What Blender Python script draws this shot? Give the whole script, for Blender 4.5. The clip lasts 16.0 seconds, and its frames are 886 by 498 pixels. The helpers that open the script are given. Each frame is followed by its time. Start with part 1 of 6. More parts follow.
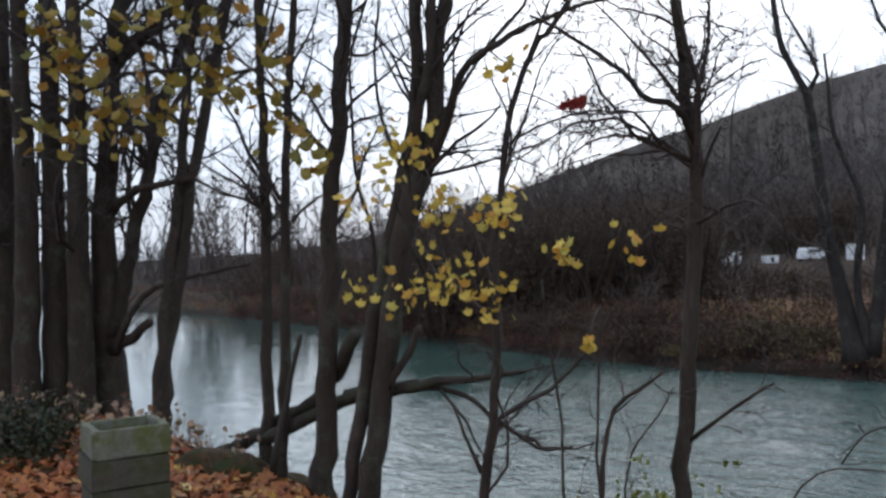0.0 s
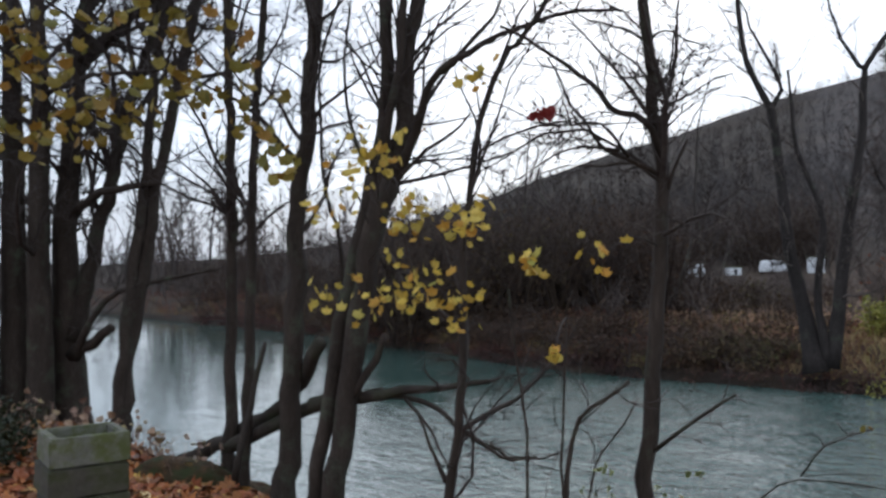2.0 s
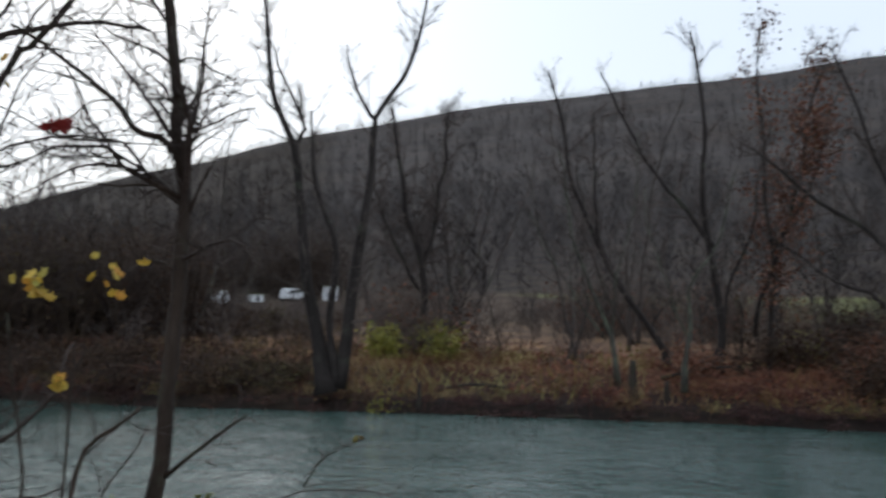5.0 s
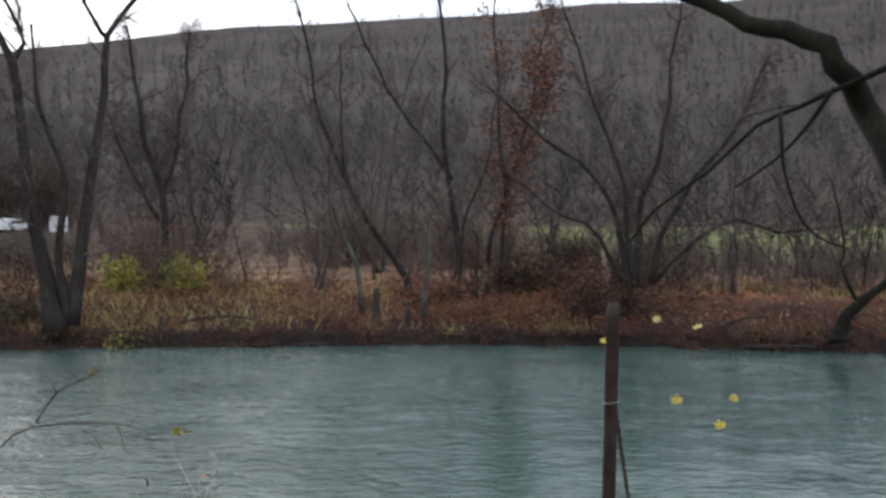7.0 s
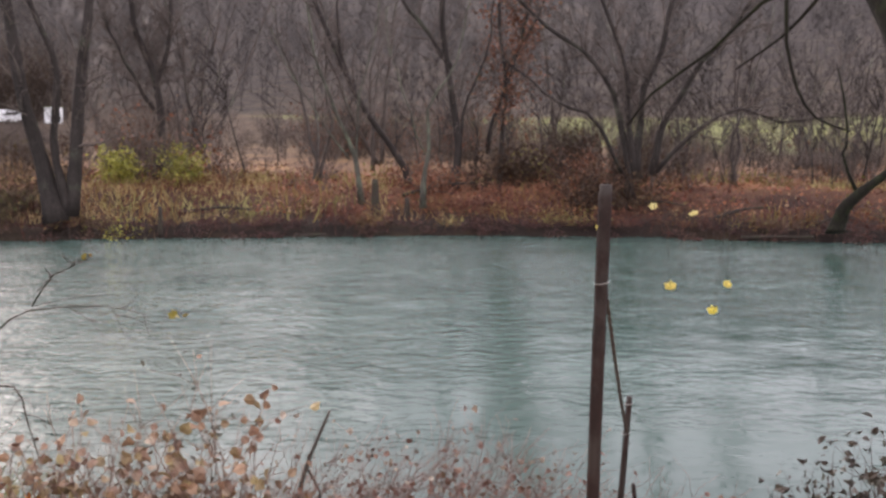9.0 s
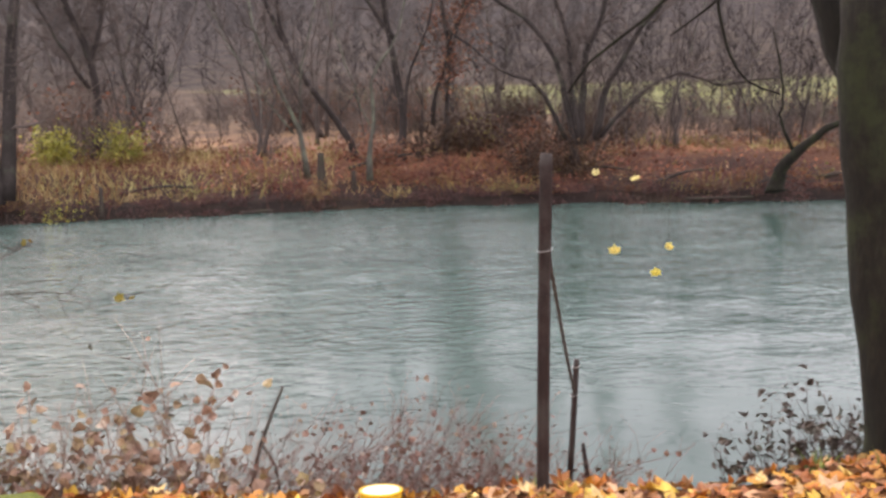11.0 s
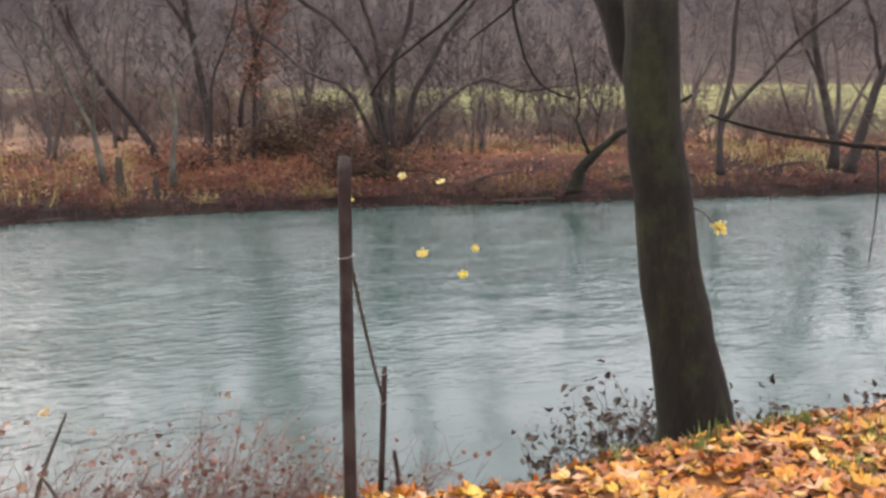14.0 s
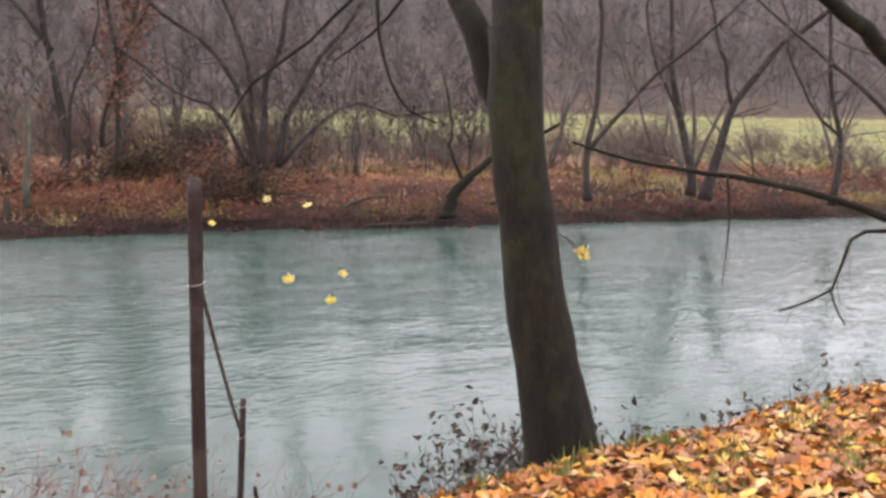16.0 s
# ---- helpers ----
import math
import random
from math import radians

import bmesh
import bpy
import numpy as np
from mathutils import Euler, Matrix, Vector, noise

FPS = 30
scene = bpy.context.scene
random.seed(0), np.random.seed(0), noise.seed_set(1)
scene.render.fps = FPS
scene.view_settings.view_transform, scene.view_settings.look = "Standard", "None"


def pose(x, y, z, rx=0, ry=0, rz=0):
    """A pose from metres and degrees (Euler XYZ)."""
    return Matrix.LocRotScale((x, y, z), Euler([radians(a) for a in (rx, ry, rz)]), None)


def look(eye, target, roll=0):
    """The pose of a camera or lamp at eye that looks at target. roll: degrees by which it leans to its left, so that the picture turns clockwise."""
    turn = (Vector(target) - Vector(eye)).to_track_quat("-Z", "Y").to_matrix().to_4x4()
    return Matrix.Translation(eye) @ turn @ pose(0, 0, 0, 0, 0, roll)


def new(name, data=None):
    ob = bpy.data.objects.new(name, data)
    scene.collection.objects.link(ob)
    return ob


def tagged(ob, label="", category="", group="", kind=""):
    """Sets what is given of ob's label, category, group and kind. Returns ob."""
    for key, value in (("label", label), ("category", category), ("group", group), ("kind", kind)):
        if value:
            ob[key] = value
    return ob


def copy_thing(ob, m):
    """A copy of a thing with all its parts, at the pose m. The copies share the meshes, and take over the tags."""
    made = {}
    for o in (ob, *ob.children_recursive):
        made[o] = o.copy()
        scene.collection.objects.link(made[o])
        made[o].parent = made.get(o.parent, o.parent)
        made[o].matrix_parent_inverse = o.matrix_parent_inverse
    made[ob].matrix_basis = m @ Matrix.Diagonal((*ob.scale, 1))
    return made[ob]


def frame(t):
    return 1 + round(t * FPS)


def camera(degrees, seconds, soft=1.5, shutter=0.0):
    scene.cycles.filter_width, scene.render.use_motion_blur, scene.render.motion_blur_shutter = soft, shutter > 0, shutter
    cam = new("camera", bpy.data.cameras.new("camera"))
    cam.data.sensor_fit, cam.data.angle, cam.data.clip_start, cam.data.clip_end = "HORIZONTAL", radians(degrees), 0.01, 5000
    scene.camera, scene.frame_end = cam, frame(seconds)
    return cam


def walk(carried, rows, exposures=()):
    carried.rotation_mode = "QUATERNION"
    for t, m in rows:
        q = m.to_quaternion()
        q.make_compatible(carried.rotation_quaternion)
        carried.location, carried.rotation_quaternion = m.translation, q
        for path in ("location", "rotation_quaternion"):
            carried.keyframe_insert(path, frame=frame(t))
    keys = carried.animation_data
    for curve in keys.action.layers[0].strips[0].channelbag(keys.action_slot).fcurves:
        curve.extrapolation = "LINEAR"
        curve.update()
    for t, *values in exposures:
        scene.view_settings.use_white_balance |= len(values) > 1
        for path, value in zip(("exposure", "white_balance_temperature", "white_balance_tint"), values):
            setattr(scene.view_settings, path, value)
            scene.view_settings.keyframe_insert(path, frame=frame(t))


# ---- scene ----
def view(x, y, z, yaw, pitch, roll):
    return pose(x, y, z, 90 + pitch, 0, yaw) @ pose(0, 0, 0, 0, 0, roll)


cam = camera(54.91, 16.0, soft=2.8, shutter=0.5)
PATH = [
    (0.0, view(0.000, 0.000, 4.005, 0.32, 0.68, -1.33)),
    (0.5, view(-0.005, 0.008, 4.007, 0.21, 0.85, -1.12)),
    (1.0, view(0.000, -0.001, 4.005, 0.14, 0.99, -1.06)),
    (1.5, view(-0.005, 0.009, 4.010, -0.51, 1.04, -0.77)),
    (2.0, view(0.000, 0.012, 4.008, -1.87, 1.19, -0.57)),
    (2.5, view(0.014, 0.024, 4.012, -4.37, 1.34, -0.12)),
    (3.0, view(0.021, 0.017, 4.015, -8.53, 1.58, 0.12)),
    (3.5, view(0.019, -0.003, 4.014, -14.40, 1.88, 0.29)),
    (4.0, view(0.016, -0.036, 4.013, -20.73, 2.21, 0.62)),
    (4.5, view(0.013, -0.057, 4.004, -26.88, 2.62, 0.38)),
    (5.0, view(0.012, -0.075, 3.998, -32.96, 2.93, 0.51)),
    (5.2, view(0.013, -0.092, 3.998, -35.32, 3.04, 0.60)),
    (7.3, view(-0.182, -0.424, 4.032, -50.59, -2.50, 0.39)),
    (7.5, view(-0.191, -0.428, 4.018, -50.49, -3.50, 0.45)),
    (8.0, view(-0.161, -0.420, 4.002, -50.10, -5.98, 0.34)),
    (8.5, view(-0.110, -0.394, 3.990, -49.81, -7.89, 0.05)),
    (8.7, view(-0.094, -0.396, 3.979, -49.55, -8.52, 0.23)),
    (10.8, view(-0.130, -0.445, 3.998, -52.44, -10.84, -1.10)),
    (11.0, view(-0.119, -0.442, 3.994, -53.19, -10.87, -1.13)),
    (11.5, view(-0.098, -0.440, 3.993, -55.09, -10.88, -1.21)),
    (12.0, view(-0.067, -0.442, 3.982, -57.10, -10.82, -1.03)),
    (12.5, view(-0.038, -0.435, 3.979, -59.26, -10.85, -0.80)),
    (13.0, view(-0.018, -0.435, 3.982, -61.40, -10.86, -0.72)),
    (13.5, view(-0.005, -0.437, 3.983, -63.55, -10.84, -0.56)),
    (14.0, view(0.017, -0.431, 3.980, -65.78, -10.75, -0.22)),
    (14.5, view(0.049, -0.444, 3.976, -67.81, -10.53, 0.03)),
    (15.0, view(0.093, -0.439, 3.973, -70.12, -10.42, 0.38)),
    (15.5, view(0.109, -0.451, 3.971, -72.20, -9.84, 0.68)),
    (16.0, view(0.138, -0.448, 3.969, -74.23, -9.07, 1.14)),
]
EXPOSURES = [(0.0, -0.66, 5700, 9), (3.0, -0.78, 5750, 8), (5.0, -0.95, 5900, 7), (7.3, -0.17, 6300, 13), (8.5, 0.26, 6700, 21), (11.0, 0.64, 7000, 24), (13.0, 0.64, 6950, 23), (16.0, 0.74, 7000, 24)]
walk(cam, PATH, EXPOSURES)

# ---- sky and light ----
world = bpy.data.worlds.new("overcast_sky")
scene.world = world
world.use_nodes = True
wn, wl = world.node_tree.nodes, world.node_tree.links
wn.clear()
sky = wn.new("ShaderNodeTexSky")
sky.sky_type = 'NISHITA'
sky.sun_disc = False
sky.sun_elevation, sky.sun_rotation = radians(28), radians(12)
sky.dust_density, sky.air_density = 3.0, 1.0
veil = wn.new("ShaderNodeMixRGB")
veil.inputs[0].default_value = 0.83
veil.inputs[2].default_value = (9.35, 9.7, 10.3, 1)
sky_out = wn.new("ShaderNodeBackground")
sky_out.inputs[1].default_value = 0.195
wout = wn.new("ShaderNodeOutputWorld")
wl.new(sky.outputs[0], veil.inputs[1])
wl.new(veil.outputs[0], sky_out.inputs[0])
wl.new(sky_out.outputs[0], wout.inputs[0])

sun = new("sun", bpy.data.lights.new("sun", 'SUN'))
sun.data.energy, sun.data.angle, sun.data.color = 0.7, radians(60), (1.0, 0.97, 0.92)
sun.matrix_world = look((0, 0, 60), (-9.2, -43.2, 36.5))

# ---- bank axes: s runs along the river, n across it ----
TURN = radians(50.2)
NX, NY = math.sin(TURN), math.cos(TURN)
SX, SY = NY, -NX


def bank(s, n, z=0.0):
    return Vector((s * SX + n * NX, s * SY + n * NY, z))


def to_bank(x, y):
    return x * SX + y * SY, x * NX + y * NY


RIDGE_AZ = [-180, -110, -80, -60, -43, -32, -18, -8, 0, 10, 30, 60, 180]
RIDGE_UP = [0.05, 0.24, 0.258, 0.25, 0.238, 0.21, 0.154, 0.127, 0.083, 0.012, 0.002, 0.004, 0.05]


RIDGE = [sum(float(np.interp(a + k, RIDGE_AZ, RIDGE_UP)) for k in (-6, -3, 0, 3, 6)) / 5 for a in range(-180, 182)]


def ridge_up(az):
    i = int(az + 180)
    return RIDGE[i] + (RIDGE[i + 1] - RIDGE[i]) * (az + 180 - i)


def smooth(a, b, v):
    u = min(1.0, max(0.0, (v - a) / (b - a)))
    return u * u * (3 - 2 * u)


SHORE_S = [-100, -70, -50, -33, -28, -24, -20, -16, -12, -8, -4, 1, 6, 10, 20, 30, 45, 90]
SHORE_N = [29.0, 28.5, 28.3, 27.3, 25.9, 25.1, 25.3, 25.8, 26.5, 27.2, 27.7, 28.1, 28.0, 27.6, 26.6, 25.3, 23.4, 18.0]


def far_shore(s):
    edge = float(np.interp(s, SHORE_S, SHORE_N))
    edge += 0.2 * noise.noise((s * 0.13, 3.1, 0)) + 0.25 * noise.noise((s * 0.6, 7.7, 0)) + 0.15 * noise.noise((s * 1.7, 2.2, 0))
    if s < -95:
        edge -= ((-95 - s) / 9.0) ** 2
    return edge


def near_edge(s):
    lip = float(np.interp(s, [-14, -3.0, -1.5, -0.5, 1.7, 2.6, 5.5, 9.0], [3.5, 3.42, 3.38, 3.24, 3.2, 3.42, 3.75, 4.0])) + 0.06 * noise.noise((s * 0.9, 1.3, 5))
    if s < -55:
        lip -= ((-55 - s) / 14.0) ** 2
    return lip


def height(x, y):
    s, n = to_bank(x, y)
    lip, shore = near_edge(s), far_shore(s)
    bumps = 0.05 * noise.noise((x * 0.9, y * 0.9, 0)) + 0.02 * noise.noise((x * 3.1, y * 3.1, 2))
    if n < lip:
        return 2.16 + 0.58 * (1 - math.exp(-0.28 * (lip - n))) + 0.6 * smooth(0, 40, lip - n) + bumps
    if n < lip + 4.2:
        u = (n - lip) / 4.2
        return 2.16 - 2.9 * (u ** 0.8) + bumps * (1 - u)
    if n < shore - 0.8:
        return -0.7
    d = n - shore
    if d < 0.35:
        return -0.7 + 1.05 * smooth(-0.8, 0.35, d) + 0.5 * bumps
    flat = 0.35 + 0.95 * smooth(0.2, 5.5, d) + 0.35 * smooth(6, 24, d) + bumps
    r = math.hypot(x, y)
    field = 2.9 * smooth(38, 112, d)
    az = math.degrees(math.atan2(-x, y))
    up = ridge_up(az) * 800.0 - 0.5
    hill = max(0.0, up) * min(1.0, max(0.0, min(r - 125, 1.15 * (n - 114)) / 675)) ** 1.15
    hill *= 1 - 0.5 * smooth(830, 1400, r)
    hill += 7.0 * smooth(180, 420, r) * noise.noise((x * 0.008, y * 0.008, 4))
    return flat + field + hill


def ground_at(x, y):
    return height(x, y)


# ---- materials ----
def graph(name):
    m = bpy.data.materials.new(name)
    m.use_nodes = True
    nt = m.node_tree
    return m, nt, nt.nodes["Principled BSDF"]


def node(nt, kind, **values):
    nd = nt.nodes.new(kind)
    for key, value in values.items():
        nd.inputs[key.replace("_", " ")].default_value = value
    return nd


def ramp(nt, stops):
    r = nt.nodes.new("ShaderNodeValToRGB")
    e = r.color_ramp.elements
    while len(e) < len(stops):
        e.new(0.5)
    for k, (p, c) in enumerate(stops):
        e[k].position, e[k].color = p, (*c, 1)
    return r


def rough_surface(name, stops, scale=6.0, fine=45.0, stretch=(1, 1, 1), rough=0.9, bump=0.4, deep=0.02, patch=None, patch_scale=2.5, patch_at=0.55, spec=0.25):
    m, nt, b = graph(name)
    L = nt.links
    tc = nt.nodes.new("ShaderNodeTexCoord")
    mp = nt.nodes.new("ShaderNodeMapping")
    mp.inputs["Scale"].default_value = stretch
    L.new(tc.outputs["Object"], mp.inputs["Vector"])
    n1 = node(nt, "ShaderNodeTexNoise", Scale=scale, Detail=5.0, Roughness=0.6)
    n2 = node(nt, "ShaderNodeTexNoise", Scale=fine, Detail=4.0, Roughness=0.65)
    L.new(mp.outputs[0], n1.inputs["Vector"])
    L.new(mp.outputs[0], n2.inputs["Vector"])
    mix = nt.nodes.new("ShaderNodeMath")
    mix.operation = 'MULTIPLY_ADD'
    mix.inputs[1].default_value = 0.45
    half = nt.nodes.new("ShaderNodeMath")
    half.operation = 'MULTIPLY'
    half.inputs[1].default_value = 0.55
    L.new(n1.outputs[0], half.inputs[0])
    L.new(n2.outputs[0], mix.inputs[0])
    L.new(half.outputs[0], mix.inputs[2])
    r = ramp(nt, stops)
    L.new(mix.outputs[0], r.inputs[0])
    colour = r.outputs[0]
    if patch:
        n3 = node(nt, "ShaderNodeTexNoise", Scale=patch_scale, Detail=6.0, Roughness=0.7)
        L.new(tc.outputs["Object"], n3.inputs["Vector"])
        cut = ramp(nt, [(patch_at - 0.06, (0, 0, 0)), (patch_at + 0.1, (1, 1, 1))])
        L.new(n3.outputs[0], cut.inputs[0])
        mx = nt.nodes.new("ShaderNodeMixRGB")
        mx.inputs[2].default_value = (*patch, 1)
        L.new(cut.outputs[0], mx.inputs[0])
        L.new(colour, mx.inputs[1])
        colour = mx.outputs[0]
    L.new(colour, b.inputs["Base Color"])
    bp = node(nt, "ShaderNodeBump", Strength=bump, Distance=deep)
    L.new(mix.outputs[0], bp.inputs["Height"])
    L.new(bp.outputs[0], b.inputs["Normal"])
    b.inputs["Roughness"].default_value = rough
    b.inputs["Specular IOR Level"].default_value = spec
    return m


def leaf_surface(name, stops, per_object=False, rough=0.55, drift=0.0, lucent=0.0):
    m, nt, b = graph(name)
    L = nt.links
    if per_object:
        info = nt.nodes.new("ShaderNodeObjectInfo")
        pick = info.outputs["Random"]
    else:
        info = nt.nodes.new("ShaderNodeNewGeometry")
        pick = info.outputs["Random Per Island"]
    r = ramp(nt, stops)
    tc = nt.nodes.new("ShaderNodeTexCoord")
    if drift:
        wide = node(nt, "ShaderNodeTexNoise", Scale=drift, Detail=3.0)
        L.new(tc.outputs["Object"], wide.inputs["Vector"])
        spread = node(nt, "ShaderNodeMapRange", From_Min=0.32, From_Max=0.68, To_Min=-0.1, To_Max=0.75)
        L.new(wide.outputs[0], spread.inputs[0])
        blend = nt.nodes.new("ShaderNodeMath")
        blend.operation = 'MULTIPLY_ADD'
        blend.inputs[1].default_value = 0.35
        L.new(pick, blend.inputs[0])
        L.new(spread.outputs[0], blend.inputs[2])
        pick = blend.outputs[0]
    L.new(pick, r.inputs[0])
    nz = node(nt, "ShaderNodeTexNoise", Scale=38.0, Detail=4.0)
    L.new(tc.outputs["Object"], nz.inputs["Vector"])
    dark = ramp(nt, [(0.3, (0.55, 0.5, 0.45)), (0.6, (1.05, 1.05, 1.0))])
    L.new(nz.outputs[0], dark.inputs[0])
    mx = nt.nodes.new("ShaderNodeMixRGB")
    mx.blend_type = 'MULTIPLY'
    mx.inputs[0].default_value = 0.8
    L.new(r.outputs[0], mx.inputs[1])
    L.new(dark.outputs[0], mx.inputs[2])
    L.new(mx.outputs[0], b.inputs["Base Color"])
    b.inputs["Roughness"].default_value = rough
    b.inputs["Specular IOR Level"].default_value = 0.3
    if lucent:
        # thin leaves let the sky's light through
        thin = nt.nodes.new("ShaderNodeBsdfTranslucent")
        both = nt.nodes.new("ShaderNodeMixShader")
        both.inputs[0].default_value = lucent
        L.new(mx.outputs[0], thin.inputs[0])
        L.new(b.outputs[0], both.inputs[1])
        L.new(thin.outputs[0], both.inputs[2])
        L.new(both.outputs[0], nt.nodes["Material Output"].inputs["Surface"])
    return m


BARK_DARK = rough_surface("bark_dark", [(0.3, (0.017, 0.012, 0.009)), (0.55, (0.046, 0.034, 0.026)), (0.75, (0.092, 0.071, 0.056))],
                          scale=9, fine=60, stretch=(1, 1, 0.22), bump=0.7, deep=0.02, patch=(0.07, 0.075, 0.05), patch_scale=3.0, patch_at=0.6)
# mossy bark; its base colour is lowered to include the canopy's shade
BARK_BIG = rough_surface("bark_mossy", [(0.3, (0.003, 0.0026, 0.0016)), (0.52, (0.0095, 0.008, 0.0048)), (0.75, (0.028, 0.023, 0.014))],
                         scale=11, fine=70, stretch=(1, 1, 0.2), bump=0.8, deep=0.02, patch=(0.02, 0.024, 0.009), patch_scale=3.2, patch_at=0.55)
BARK_FAR = rough_surface("bark_brown", [(0.3, (0.014, 0.011, 0.01)), (0.55, (0.036, 0.029, 0.026)), (0.75, (0.08, 0.067, 0.059))],
                         scale=3, fine=20, stretch=(1, 1, 0.3), bump=0.5, deep=0.03, patch=(0.08, 0.085, 0.06), patch_scale=1.0, patch_at=0.62)
BARK_PALE = rough_surface("bark_lichened", [(0.3, (0.03, 0.027, 0.022)), (0.55, (0.075, 0.07, 0.057)), (0.75, (0.14, 0.133, 0.11))],
                          scale=3, fine=20, stretch=(1, 1, 0.3), bump=0.5, deep=0.03, patch=(0.13, 0.14, 0.1), patch_scale=1.5, patch_at=0.52)
BARK_BACK = rough_surface("bark_grey", [(0.3, (0.03, 0.025, 0.023)), (0.55, (0.085, 0.07, 0.063)), (0.75, (0.19, 0.165, 0.145))],
                          scale=3, fine=20, stretch=(1, 1, 0.3), bump=0.5, deep=0.03, patch=(0.15, 0.155, 0.12), patch_scale=1.0, patch_at=0.58)
TWIG = rough_surface("twig_bark", [(0.35, (0.03, 0.023, 0.02)), (0.7, (0.095, 0.075, 0.065))], scale=8, fine=40, bump=0.2)
TWIG_FAR = rough_surface("far_twig_bark", [(0.35, (0.05, 0.038, 0.034)), (0.7, (0.16, 0.128, 0.11))], scale=2, fine=12, bump=0.2)
DEADWOOD = rough_surface("dead_wood", [(0.3, (0.018, 0.014, 0.011)), (0.7, (0.07, 0.056, 0.045))], scale=10, fine=60, stretch=(1, 1, 0.4), bump=0.7,
                         patch=(0.04, 0.045, 0.022), patch_scale=2.2, patch_at=0.6)
YELLOW = [(0.0, (0.66, 0.46, 0.06)), (0.3, (0.74, 0.56, 0.13)), (0.55, (0.52, 0.42, 0.08)), (0.75, (0.6, 0.31, 0.05)), (1.0, (0.42, 0.4, 0.09))]
LEAF_HANGING = leaf_surface("yellow_maple_leaf", YELLOW, per_object=True, lucent=0.3)
LEAF_OLIVE = leaf_surface("olive_maple_leaf", [(0.0, (0.34, 0.23, 0.04)), (0.35, (0.22, 0.19, 0.035)), (0.6, (0.32, 0.16, 0.025)), (0.8, (0.15, 0.15, 0.035)), (1.0, (0.4, 0.31, 0.07))], per_object=True, lucent=0.25)
LEAF_PALE = leaf_surface("pale_yellow_leaf", [(0.0, (0.78, 0.62, 0.14)), (0.5, (0.72, 0.64, 0.3)), (1.0, (0.8, 0.66, 0.1))], per_object=True, lucent=0.35)
LEAF_RED = leaf_surface("dark_red_leaf", [(0, (0.2, 0.02, 0.02)), (1, (0.34, 0.05, 0.04))], per_object=True, lucent=0.3)
LITTER = [(0.0, (0.4, 0.12, 0.025)), (0.13, (0.5, 0.19, 0.03)), (0.26, (0.56, 0.3, 0.045)), (0.38, (0.25, 0.085, 0.035)), (0.5, (0.42, 0.23, 0.12)),
          (0.6, (0.17, 0.068, 0.036)), (0.71, (0.42, 0.15, 0.045)), (0.82, (0.5, 0.32, 0.18)), (0.92, (0.62, 0.42, 0.06)), (1.0, (0.66, 0.5, 0.24))]
LEAF_LITTER = leaf_surface("fallen_leaf", LITTER, per_object=True)
LEAF_LITTER_STUFF = leaf_surface("fallen_leaves", LITTER)
LEAF_RUST = leaf_surface("rust_leaves", [(0.0, (0.16, 0.06, 0.035)), (0.4, (0.23, 0.09, 0.05)), (0.7, (0.12, 0.05, 0.032)), (1.0, (0.27, 0.15, 0.08))])
LEAF_BUSH = leaf_surface("yellow_green_leaves", [(0.0, (0.28, 0.27, 0.055)), (0.5, (0.37, 0.33, 0.06)), (1.0, (0.2, 0.23, 0.055))])
LEAF_DARK = leaf_surface("dark_withered_leaves", [(0.0, (0.045, 0.035, 0.03)), (0.5, (0.09, 0.07, 0.055)), (0.85, (0.06, 0.06, 0.04)), (1.0, (0.3, 0.28, 0.24))])
LEAF_WEED = leaf_surface("dry_weed_leaves", [(0.0, (0.34, 0.22, 0.14)), (0.3, (0.25, 0.155, 0.115)), (0.55, (0.3, 0.24, 0.11)), (0.75, (0.18, 0.11, 0.09)), (0.9, (0.36, 0.27, 0.19)), (1.0, (0.55, 0.5, 0.46))])
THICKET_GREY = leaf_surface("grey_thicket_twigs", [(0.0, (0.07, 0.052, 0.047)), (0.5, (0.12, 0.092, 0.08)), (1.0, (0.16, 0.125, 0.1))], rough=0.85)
BRAMBLE = leaf_surface("bramble_canes", [(0.0, (0.06, 0.03, 0.026)), (0.3, (0.13, 0.045, 0.032)), (0.5, (0.17, 0.06, 0.038)), (0.7, (0.12, 0.07, 0.045)), (0.85, (0.17, 0.11, 0.055)), (1.0, (0.12, 0.12, 0.05))], rough=0.8, drift=0.42)
LEAF_MOUND = leaf_surface("bramble_leaf", [(0.0, (0.045, 0.022, 0.02)), (0.3, (0.1, 0.035, 0.027)), (0.5, (0.16, 0.062, 0.036)), (0.68, (0.19, 0.105, 0.05)), (0.84, (0.22, 0.165, 0.065)), (1.0, (0.16, 0.17, 0.05))], rough=0.8, drift=0.42)
SHORE_BRUSH = leaf_surface("shore_brush_leaf", [(0.0, (0.04, 0.022, 0.022)), (0.4, (0.075, 0.036, 0.033)), (0.75, (0.12, 0.06, 0.05)), (1.0, (0.13, 0.095, 0.06))], rough=0.8, drift=0.5)
LITTER_BROWN = leaf_surface("brown_fallen_leaves", [(0.0, (0.2, 0.055, 0.02)), (0.35, (0.34, 0.1, 0.03)), (0.6, (0.42, 0.17, 0.045)), (0.85, (0.17, 0.07, 0.035)), (1.0, (0.5, 0.28, 0.08))])
BRAMBLE_NEAR = leaf_surface("near_bramble_canes", [(0.0, (0.15, 0.075, 0.062)), (0.5, (0.22, 0.125, 0.1)), (1.0, (0.12, 0.07, 0.06))], rough=0.8)
